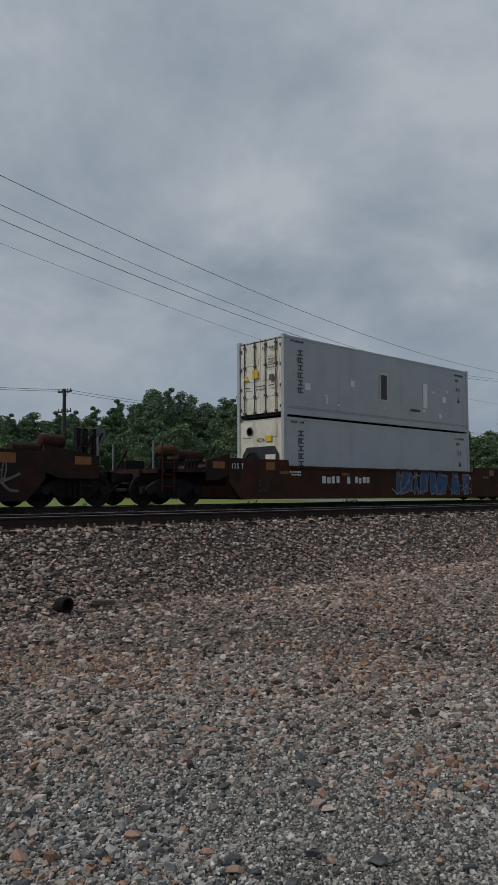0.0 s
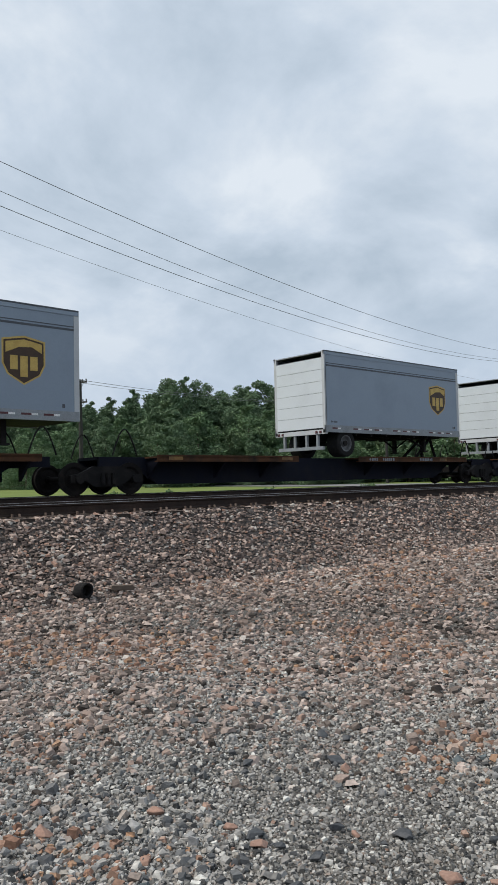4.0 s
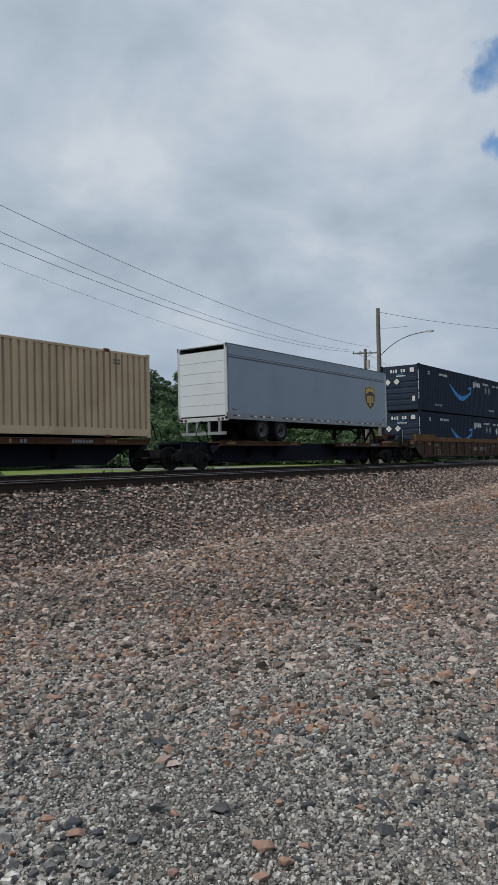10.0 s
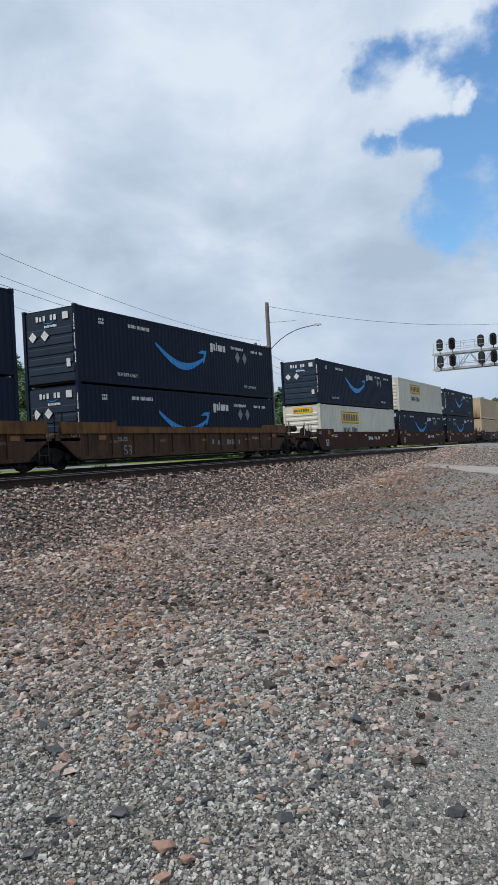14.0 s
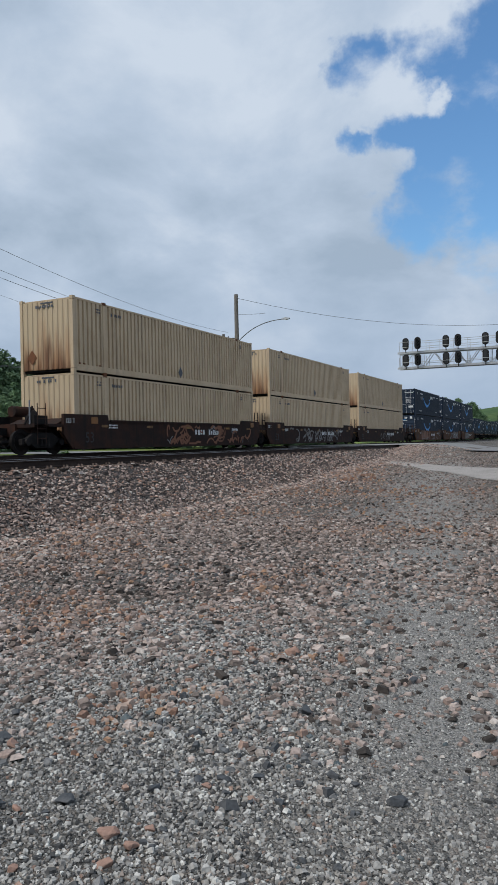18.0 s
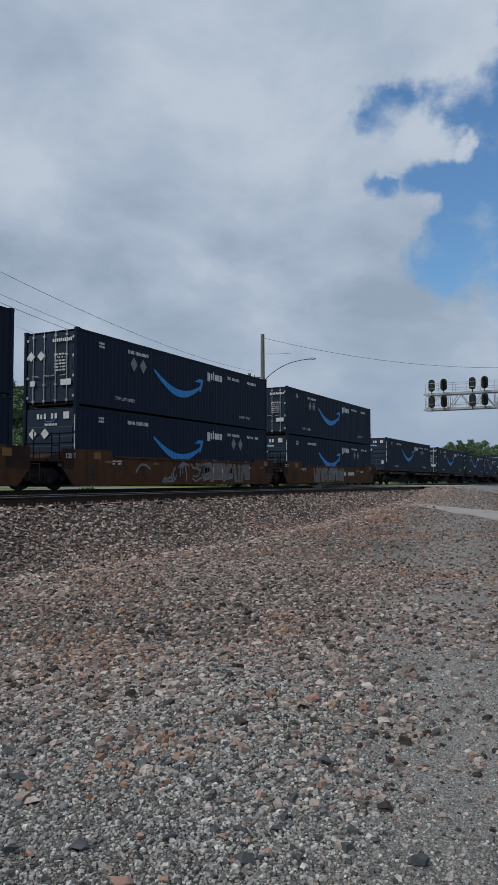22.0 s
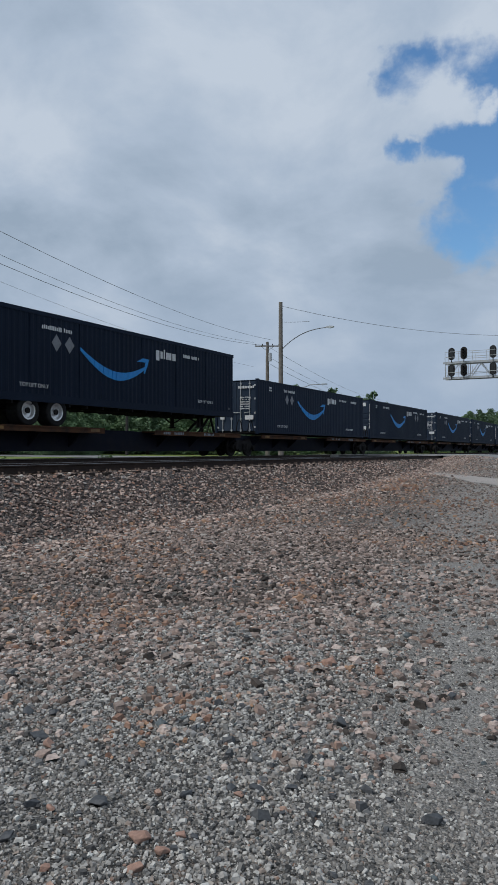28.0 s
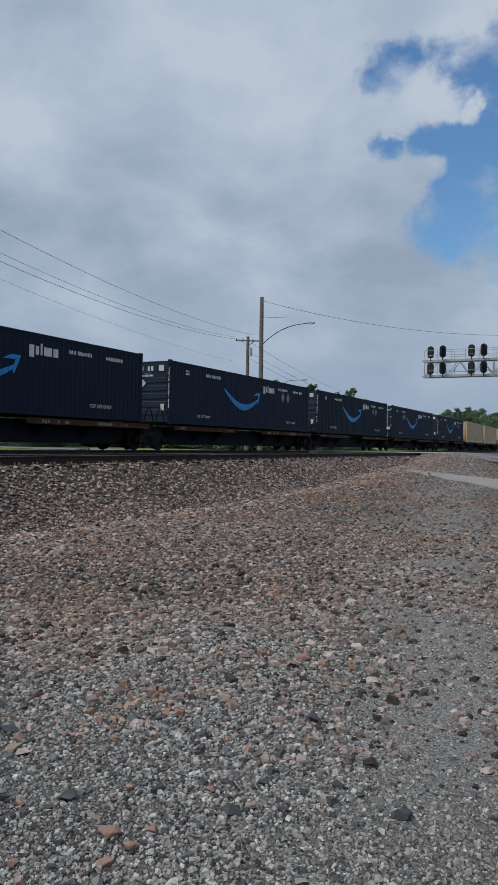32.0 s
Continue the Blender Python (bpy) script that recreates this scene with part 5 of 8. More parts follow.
def woods():
    base = [tree(21, 13, 8.0, M_LEAF, "dark green broad-leaved tree behind the tracks"), tree(22, 11, 7.5, M_LEAF, "dark green broad-leaved tree behind the tracks"),
            tree(23, 14, 7.0, M_LEAF, "tall dark green tree in the belt behind the tracks"), tree(24, 10, 8.5, M_LEAF2, "lighter green tree in the belt behind the tracks"),
            tree(25, 12, 8.5, M_LEAF, "dark green broad-leaved tree behind the tracks", 60, 0.24), tree(26, 11, 9.0, M_LEAF2, "lighter green tree in the belt behind the tracks", 60, 0.24)]
    hs = (13, 11, 14, 10, 12, 11)
    rr = random.Random(5)
    first = [True] * 6

    def put(az, d, tan, k=None):
        k = rr.randrange(4) if k is None else k
        x, y = d * math.sin(radians(az)), d * math.cos(radians(az))
        top = 1.6 + tan * d
        z0 = 0.9
        s = max(0.35, (top - z0) / hs[k])
        m = pose(x, y, z0, 0, 0, rr.uniform(0, 360)) @ Matrix.Diagonal((s * rr.uniform(1.1, 1.4), s * rr.uniform(1.1, 1.4), s, 1))
        if first[k]:
            first[k] = False
            base[k].matrix_basis = m
        else:
            copy_thing(base[k], m @ Matrix.Diagonal((*(1 / v for v in base[k].scale), 1)))

    # skyline: azimuth from the track's normal, and tangent of elevation
    line = ((12, .10), (15, .10), (17, .10), (19, .10), (20.5, .102), (22, .10), (23.5, .103), (25, .106), (26.5, .108), (28, .110), (29.5, .112), (31, .118), (33, .128), (35, .142), (36.6, .1455), (38.5, .134), (40.5, .130), (42.5, .138), (44.6, .142),
            (46.6, .128), (48.3, .124), (50.5, .112), (53, .105), (56, .10), (59, .10), (62, .095), (65, .09), (68, .085), (71, .08))
    for az, tan in line:
        d = 100 + rr.uniform(-6, 8)
        near = 18 < az < 49
        kind = (0, 1, 2) if near else (4, 4, 5)
        put(az + rr.uniform(-0.4, 0.4), d, tan, rr.choice(kind))
        put(az + rr.uniform(0.5, 1.2), d - rr.uniform(6, 12), tan * rr.uniform(0.66, 0.86), rr.choice((0, 1, 3) if near else (4, 5)))
        put(az - rr.uniform(0.4, 1.0), d + rr.uniform(6, 16), tan * rr.uniform(0.84, 0.95), rr.choice(kind))
        if near:
            put(az + rr.uniform(0.6, 1.1), d + rr.uniform(-3, 5), tan * rr.uniform(0.88, 0.97), rr.choice(kind))
            put(az + rr.uniform(-0.9, -0.4), d + rr.uniform(-5, 3), tan * rr.uniform(0.78, 0.92), rr.choice(kind))
            put(az + rr.uniform(-1.0, 1.0), d - rr.uniform(10, 15), tan * rr.uniform(0.45, 0.62), rr.choice((1, 3)))
    for az, tan, d in ((77.2, .045, 230), (78.2, .052, 220), (79.0, .054, 225), (79.8, .055, 215), (80.7, .0535, 222), (81.6, .048, 228), (74.6, .05, 190), (75.8, .05, 200), (82.6, .03, 300), (83.6, .03, 310), (85, .03, 320)):
        put(az, d, tan, rr.choice((4, 5)))


woods()


def far_hill():
    bm = bmesh.new()
    n = 28
    rows = []
    for j in range(13):
        v = j / 12
        row = []
        for i in range(n + 1):
            u = i / n
            x, y = 300 + 340 * u, 10 + 110 * v
            z = 0.8 + 19 * math.sin(math.pi * v) ** 0.8 * math.sin(math.pi * min(1, u * 1.05)) * (1 + 0.15 * noise.noise(Vector((u * 6, v * 6, 0))))
            row.append(bm.verts.new((x, y - 55 * u, z + 1.2 * noise.noise(Vector((u * 40, v * 22, 3))))))
        rows.append(row)
    for a, b in zip(rows, rows[1:]):
        for i in range(n):
            bm.faces.new((a[i], a[i + 1], b[i + 1], b[i]))
    tagged(new("hill", mesh_of(bm, "hill", M_HILL)), "distant green wooded hill beyond the crossing", "hill", kind="structure")


far_hill()


def verge():
    rng = np.random.default_rng(31)
    n = 5200
    x = rng.uniform(6, 70, n)
    y = 21.4 + rng.uniform(0, 1, n) ** 2 * 5.0
    h = rng.uniform(0.05, 0.16, n)
    big = rng.uniform(0, 1, n) < 0.02
    h = np.where(big, rng.uniform(0.16, 0.26, n), h)
    z = ground_z(x, y)
    a = rng.uniform(0, 6.28, n)
    w = 0.02 + h * 0.12
    dx, dy = np.cos(a) * w, np.sin(a) * w
    lx, ly = rng.normal(0, 0.4, n) * h, rng.normal(0, 0.4, n) * h
    v = np.stack([np.stack([x - dx, y - dy, z - 0.02], -1), np.stack([x + dx, y + dy, z - 0.02], -1), np.stack([x + lx, y + ly, z + h], -1)], 1).reshape(-1, 3)
    tagged(new("verge_grass", mesh_from("verge_grass", v, np.arange(3 * n).reshape(n, 3), M_GRASS_BLADE)), "rough green grass and weeds along the far verge", "grass", kind="stuff")
    for k, (x, y) in enumerate(((13.4, 23.0), (14.1, 23.3), (16.5, 23.5), (22.0, 24.0), (30.4, 25.0))):
        c = np.array([(rng.normal(0, 0.25), rng.normal(0, 0.25), rng.uniform(0.05, 0.36)) for _ in range(10)])
        v, f = leaf_cloud(c, 40, np.full(10, 0.16), 0.05, rng)
        ob = new("weed_clump", mesh_from("weed_clump", v, f, M_LEAF2))
        ob.location = (x, y, 0.9)
        tagged(ob, "leafy green weed clump beside the far track", "weed", "weeds along the verge")


verge()


# ---------------------------------------------------------------- the train: shared running gear
def wheel_mesh():
    bm = bmesh.new()
    revolve(bm, [(0.03, -0.10), (0.10, -0.10), (0.12, -0.05), (0.30, -0.03), (0.36, -0.07), (0.42, -0.07), (0.42, 0.05), (0.46, 0.06), (0.46, 0.08), (0.34, 0.08), (0.28, 0.04), (0.12, 0.05), (0.08, 0.10), (0.03, 0.10)], (0, 0, 0), 24, "y")
    return mesh_of(bm, "wheel", M_WHEEL)


WHEEL = wheel_mesh()


def truck_mesh():
    """Two cast side frames, spring nests and a bolster, axles 1.78 m apart."""
    bm = bmesh.new()
    for s in (-1, 1):
        y0, y1 = (s * 1.10, s * 0.94) if s < 0 else (s * 0.94, s * 1.10)
        up = [(-1.12, 0.36), (-1.12, 0.56), (-0.86, 0.60), (-0.45, 0.80), (0.45, 0.80), (0.86, 0.60), (1.12, 0.56), (1.12, 0.36), (0.92, 0.34), (0.80, 0.48), (0.42, 0.24), (-0.42, 0.24), (-0.80, 0.48), (-0.92, 0.34)]
        prism(bm, up, y0, y1, "y")
        for sx in (-0.89, 0.89):
            rod(bm, (sx, s * 1.05, 0.46), (sx, s * 1.20, 0.46), 0.13, 12)
        for sx in (-0.17, 0, 0.17):
            rod(bm, (sx, s * 1.13, 0.30), (sx, s * 1.13, 0.62), 0.065, 8)
    box(bm, -0.20, 0.20, -1.1, 1.1, 0.50, 0.80)
    for sx in (-0.89, 0.89):
        rod(bm, (sx, -0.8, 0.46), (sx, 0.8, 0.46), 0.075, 10)
        box(bm, sx * 0.42 - 0.05, sx * 0.42 + 0.05, -0.95, 0.95, 0.30, 0.42)
    return mesh_of(bm, "truck", M_BLACKSTEEL)


TRUCK = truck_mesh()


def add_truck(parent, x):
    t = link_part("truck", TRUCK, parent, (x, 0, 0))
    for sx in (-0.89, 0.89):
        for sy in (-1, 1):
            link_part("wheel", WHEEL, t, (sx, sy * 0.755, 0.46), (0, 0, 0 if sy > 0 else math.pi))


def ladder(bm, x, y, z0, z1, w=0.42, rungs=4):
    for s in (-w / 2, w / 2):
        rod(bm, (x + s, y, z0), (x + s, y, z1), 0.018, 6)
    for i in range(rungs):
        z = z0 + (z1 - z0) * (i + 0.5) / rungs
        rod(bm, (x - w / 2, y, z), (x + w / 2, y, z), 0.014, 6)


def scribble(bm, x0, x1, z0, z1, y, seed, strokes, w=0.05):
    """Sprayed strokes: wavy ribbons without any letters."""
    rr = random.Random(seed)
    for _ in range(strokes):
        cx, cz = rr.uniform(x0, x1), rr.uniform(z0, z1)
        a, da = rr.uniform(0, 6.28), rr.uniform(-0.55, 0.55)
        prev = None
        lift = rr.uniform(0.002, 0.006)
        ww = w * rr.uniform(0.6, 1.3)
        for _k in range(rr.randint(7, 15)):
            nx, nz = -math.sin(a) * ww * 0.5, math.cos(a) * ww * 0.5
            cur = (bm.verts.new((cx - nx, y - lift, cz - nz)), bm.verts.new((cx + nx, y - lift, cz + nz)))
            if prev:
                bm.faces.new((prev[0], cur[0], cur[1], prev[1]))
            prev = cur
            cx += math.cos(a) * 0.11
            cz += math.sin(a) * 0.11
            if not z0 < cz < z1:
                cz = min(max(cz, z0), z1)
                a = -a
            a += da + rr.uniform(-0.25, 0.25)


M_PLACARD = rough_paint("orange_placard", (0.23, 0.10, 0.025), (0.16, 0.07, 0.022), 0.6, scale=4, bump=0)
M_GRAF_K = rough_paint("spray_black", (0.02, 0.02, 0.024), (0.04, 0.038, 0.04), 0.7, scale=5, bump=0)


def mural(car, x0, x1, z0, z1, y, fill, edge, seed):
    """A sprayed piece: chunky slanted blocks that mean nothing, each with a contour behind it."""
    rr = random.Random(seed)
    inner, outer = bmesh.new(), bmesh.new()
    x, i = x0, 0
    while x < x1 - 0.3:
        w, h = rr.uniform(0.45, 0.85), (z1 - z0) * rr.uniform(0.74, 0.98)
        zb = z0 + ((z1 - z0) - h) * rr.random()
        sl = rr.uniform(-0.22, 0.3)
        w *= rr.choice((0.35, 0.5, 0.8, 1.0))
        t0, t1 = rr.uniform(0.5, 1.0) * w, rr.uniform(0.5, 1.0) * w
        pts = [(x, zb), (x + t0, zb + rr.uniform(0, 0.12) * h), (x + sl * h * 0.5 + t0 * rr.uniform(0.9, 1.3), zb + h * rr.uniform(0.4, 0.6)), (x + sl * h + t1, zb + h * rr.uniform(0.86, 1)),
               (x + sl * h, zb + h), (x + sl * h * 0.5 - rr.uniform(0, 0.1), zb + h * rr.uniform(0.4, 0.6))]
        cx, cz = sum(p[0] for p in pts) / len(pts), sum(p[1] for p in pts) / len(pts)
        for bm, k, lift in ((outer, 1.16, 0.0008), (inner, 1.0, 0.0030)):
            q = [bm.verts.new((cx + (a - cx) * k, y - lift - 0.0004 * (i % 5), min(z1 + 0.03, max(z0 - 0.03, cz + (b - cz) * k)))) for a, b in pts]
            bm.faces.new(q)
        x += w * rr.uniform(0.9, 1.15) + 0.05
        i += 1
    part("graffiti", outer, edge, car, "sprayed contour")
    part("graffiti", inner, fill, car, "sprayed blocks of paint")


def couplers(parent, x, s):
    bm = bmesh.new()
    box(bm, min(x, x + s * 0.75), max(x, x + s * 0.75), -0.11, 0.11, 0.72, 0.98)
    box(bm, min(x + s * 0.7, x + s * 1.0), max(x + s * 0.7, x + s * 1.0), -0.20, 0.16, 0.68, 1.0)
    part("coupler", bm, M_BLACKSTEEL, parent)
    bm = bmesh.new()
    tube(bm, [(x + s * (0.1 + 0.125 * i), -0.45, 0.62 - 0.36 * math.sin(math.pi * min(1, i / 8 * 1.1))) for i in range(9)], 0.025, 6)
    part("air_hose", bm, M_TYRE, parent)


# ---------------------------------------------------------------- well cars
def well_unit(kind, mat, label, left_end, right_end, graffiti=0, seed=0, half=8.3, reach=9.65, out=9.6, marks=1.1):
    """One platform of a stack car; x = 0 at its middle, z = 0 at the rail top. kind: 'flat' or 'ribbed'."""
    c = empty("well_car", label, "well car", "stack cars of the train")
    rr = random.Random(seed)
    Y = 1.36
    for s in (-1, 1):
        bm = bmesh.new()
        if kind == "flat":
            prism(bm, [(-half, 0.20), (half, 0.20), (half + 0.5, 0.75), (half + 0.5, 1.50), (half - 1.9, 1.52), (half - 1.95, 1.30), (-half + 2.3, 1.30), (-half + 2.25, 1.52), (-half - 0.5, 1.50), (-half - 0.5, 0.75)], s * Y, s * (Y - 0.10), "y")
            box(bm, -half + 0.1, half - 0.1, s * Y - 0.03, s * Y + 0.03, 0.18, 0.27)
            box(bm, -half + 2.4, half - 2.0, s * Y - 0.05, s * Y + 0.05, 1.24, 1.32)
        else:
            prism(bm, [(-half, 0.36), (half, 0.36), (half + 0.9, 1.0), (half + 0.9, 1.50), (-half - 0.9, 1.50), (-half - 0.9, 1.0)], s * (Y - 0.02), s * (Y - 0.10), "y")
        side = part("side_sill", bm, mat, c)
        if kind == "ribbed":
            bm = bmesh.new()
            box(bm, -half - 0.9, half + 0.9, min(s * (Y - 0.03), s * (Y + 0.06)), max(s * (Y - 0.03), s * (Y + 0.06)), 1.28, 1.55)
            part("top_chord", bm, M_WELL_YEL, side, "worn yellow top chord")
            for a, b in ((-half - 0.9, -half + 2.2), (half - 2.0, half + 0.9)):
                bm = bmesh.new()
                prism(bm, [(a, 1.55), (b, 1.55), (b - 0.05, 1.78), (b - 0.12, 1.78), (b - 0.2, 1.70), (a, 1.70)], s * (Y - 0.07), s * (Y + 0.05), "y")
                part("end_ledge", bm, M_WELL_YEL, side)
            x = -half + 0.5
            bm = bmesh.new()
            box(bm, -half, half, min(s * (Y - 0.04), s * (Y + 0.05)), max(s * (Y - 0.04), s * (Y + 0.05)), 0.34, 0.46)
            part("bottom_chord", bm, mat, side)
            while x < half:
                bm = bmesh.new()
                box(bm, x, x + 0.07, min(s * (Y - 0.03), s * (Y + 0.045)), max(s * (Y - 0.03), s * (Y + 0.045)), 0.46, 1.28)
                part("rib", bm, mat, side)
                x += 1.38
    inner = reach
    for a in (-1, 1):
        reach = out if (left_end if a < 0 else right_end) else inner
        bm = bmesh.new()
        lo, hi = sorted((a * (half - 0.1), a * reach))
        box(bm, lo, hi, -0.55, 0.55, 0.62, 1.12)
        prism(bm, [(a * (half + 0.1), 1.12), (a * (half + 0.1), 1.36), (a * (reach - 0.55), 1.12)], -1.2, 1.2, "y")
        box(bm, lo, hi, -1.34, 1.34, 1.02, 1.12)
        part("end_platform", bm, M_WELL_RUST if kind == "flat" else mat, c)
        if (a < 0 and left_end) or (a > 0 and right_end):
            couplers(c, a * (reach + 0.75), a)
            bm = bmesh.new()
            lo, hi = sorted((a * reach, a * (reach + 0.8)))
            box(bm, lo, hi, -0.5, 0.5, 0.66, 1.12)
            box(bm, a * (reach + 0.7) - 0.04, a * (reach + 0.7) + 0.04, -1.3, 1.3, 0.98, 1.12)
            part("end_sill", bm, M_WELL_RUST if kind == "flat" else mat, c)
            for yy in (-1.28, 1.28):
                bm = bmesh.new()
                ladder(bm, a * (reach + 0.30), yy, 0.40, 1.85, 0.44, 4)
                part("ladder", bm, mat, c)
            for yy in (-0.9, 0.9):
                bm = bmesh.new()
                box(bm, min(a * (reach - 0.2), a * (reach + 0.5)), max(a * (reach - 0.2), a * (reach + 0.5)), yy - 0.22, yy + 0.22, 1.10, 1.42)
                rod(bm, (a * (reach + 0.75), yy, 1.1), (a * (reach + 0.35), yy, 1.75), 0.04, 6)
                part("brake_gear", bm, M_BLACKSTEEL, c)
            for yy in (-1.1, 1.1):
                bm = bmesh.new()
                rod(bm, (a * (reach + 0.72), yy, 1.1), (a * (reach + 0.72), yy, 1.95), 0.03, 6)
                part("corner_post", bm, M_LETTER_GREY, c)
            bm = bmesh.new()
            rod(bm, (a * (reach + 0.1), -0.75, 1.42), (a * (reach + 0.18), -0.75, 1.42), 0.20, 16)
            rod(bm, (a * (reach + 0.1), -0.75, 1.12), (a * (reach + 0.1), -0.75, 1.42), 0.04, 6)
            part("brake_wheel", bm, M_BLACKSTEEL, c)
            bm = bmesh.new()
            rod(bm, (a * (half + 0.3), 0.35, 1.62), (a * (half + 1.35), 0.35, 1.62), 0.20, 14)
            part("air_reservoir", bm, M_WELL_RUST, c)
        else:
            bm = bmesh.new()
            for dx in (0.35, 0.75):
                rod(bm, (a * (reach - dx), -1.15, 1.1), (a * (reach - dx), -1.15, 2.05), 0.025, 6)
                rod(bm, (a * (reach - dx), 1.15, 1.1), (a * (reach - dx), 1.15, 2.05), 0.025, 6)
            rod(bm, (a * (reach - 0.35), -1.15, 1.6), (a * (reach - 0.75), -1.15, 1.6), 0.02, 6)
            part("handrail", bm, M_BLACKSTEEL, c)
            if a > 0:
                for yy in (-1.30, 1.30):
                    bm = bmesh.new()
                    ladder(bm, half + 0.80, yy, 0.35, 1.50, 0.46, 3)
                    part("ladder", bm, mat, c)
    if kind == "flat":
        # Added dark plates at both ends stand for the black cavity over the truck.
        for x0, x1 in ((-half - 0.505, -half + 0.02), (half - 0.55, half + 0.505)):
            bm = bmesh.new()
            prism(bm, [(x0, 0.80), (x1, 0.72), (x1, 1.505), (x0, 1.505)], -Y - 0.006, -Y + 0.02, "y")
            part("grimy_plate", bm, M_WELL_RUST, c, "added dark plate that stands for the black truck cavity")
    bm = bmesh.new()
    box(bm, -half, half, -1.26, 1.26, 0.17, 0.24)
    part("well_floor", bm, M_BLACKSTEEL, c)
    add_truck(c, -out if left_end else -inner)
    if right_end:
        add_truck(c, out)
    # stencils: a readable size number, the rest as bars
    wy = -Y - 0.012
    if kind == "ribbed":
        wy = -Y + 0.012
    written("stencil_number", "53", 0.58, M_LETTER if mat is M_WELL_DARK else M_LETTER_GREY if kind == "ribbed" else M_GRAF_K, c, -half + (0.75 if kind == "flat" else 2.6), wy + 0.004, 0.42)
    written("stencil_load", "125 T", 0.24, M_LETTER if kind == "flat" else M_LETTER_GREY, c, -half - 0.42, -Y - 0.010 if kind == "flat" else -Y + 0.01, 1.17)
    bm = bmesh.new()
    bar_text(bm, marks, 0.72, 1.05, 0.26, wy, 4, seed)
    bar_text(bm, marks + 1.4, 0.72, 1.4, 0.26, wy, 6, seed + 1)
    bar_text(bm, 5.2, 0.95, 0.7, 0.14, wy, 7, seed + 2)
    bar_text(bm, -half + 2.3, 0.98, 0.6, 0.16, wy, 7, seed + 3, lines=2)
    part("reporting_marks", bm, M_LETTER if kind == "flat" else M_LETTER_GREY, c)
    bm = bmesh.new()
    for x in (-half + 1.8, -3.2, 0.2, 4.4, half - 1.3):
        box(bm, x, x + 0.45, wy, wy - 0.004, 1.02 if kind == "flat" else 0.92, 1.12 if kind == "flat" else 1.02)
    part("reflector_strip", bm, M_YELLOW if mat is M_WELL_DARK else M_EDGE, c)
    for x in (-half + 1.15, half - 0.75):
        bm = bmesh.new()
        box(bm, x, x + 0.42, wy, wy - 0.004, 1.16 if kind == "flat" else 1.05, 1.42 if kind == "flat" else 1.22)
        part("orange_placard", bm, M_PLACARD, c)
    if graffiti:
        for mt, (a, b), k, wd in graffiti:
            if wd >= 0.12:
                mural(c, a, b, *((0.27, 1.34) if kind == "flat" and mat is not M_WELL_RUST else (0.34, 1.16)), wy, mt, M_GRAF_W if mt is not M_GRAF_W else M_GRAF_K, seed * 5 + k)
                continue
            bm = bmesh.new()
            scribble(bm, a, b, 0.30, 1.18, wy - 0.004, seed * 7 + k, k, wd)
            part("graffiti", bm, mt, c, "sprayed paint strokes")
    return c


def brake_end(car, x0, x1):
    """The side plates that reach out over the end truck, with tank, valves and pipes on top."""
    a = 1 if x1 > x0 else -1
    for s in (-1, 1):
        bm = bmesh.new()
        prism(bm, [(x0, 0.95), (x0 + a * 0.5, 0.78), (x1, 0.78), (x1, 1.40), (x0, 1.66)], s * 1.35, s * 1.28, "y")
        part("end_plate", bm, M_WELL_RUST, car, "blackened end plate")
    bm = bmesh.new()
    box(bm, min(x1 - a * 0.75, x1 - a * 0.25), max(x1 - a * 0.75, x1 - a * 0.25), -1.356, -1.352, 1.16, 1.38)
    part("orange_placard", bm, M_PLACARD, car)
    if a > 0:
        bm = bmesh.new()
        revolve(bm, [(0.05, -0.38), (0.17, -0.35), (0.19, -0.28), (0.19, 0.28), (0.17, 0.35), (0.05, 0.38)], (9.28, -0.75, 1.80), 16, "x")
        part("air_tank", bm, M_WELL_DARK, car, "rust-brown air tank")
        for x in (10.0, 10.22, 10.5):
            bm = bmesh.new()
            box(bm, x, x + 0.13, -0.85, -0.70, 1.1, 2.2)
            rod(bm, (x, -0.9, 1.5), (x + 0.3, -0.9, 2.1), 0.03, 6)
            part("valve_stand", bm, M_BLACKSTEEL, car)
        bm = bmesh.new()
        revolve(bm, [(0.20, -0.02), (0.24, 0.0), (0.20, 0.02)], (10.72, -0.80, 2.05), 16, "y")
        part("brake_wheel", bm, M_RIMDARK, car)
    else:
        bm = bmesh.new()
        revolve(bm, [(0.05, -0.36), (0.15, -0.33), (0.17, -0.27), (0.17, 0.27), (0.15, 0.33), (0.05, 0.36)], (-10.95, -0.95, 1.68), 16, "x")
        part("air_tank", bm, M_WELL_ORANGE, car, "red-brown air tank")
        bm = bmesh.new()
        for k in range(4):
            rod(bm, (-10.3 + 0.14 * k, -1.0, 1.1), (-10.2 + 0.14 * k, -1.0, 1.45), 0.05, 8)
        rod(bm, (-10.6, -1.1, 1.3), (-9.7, -1.1, 1.42), 0.025, 6)
        part("brake_valve", bm, M_BLACKSTEEL, car)


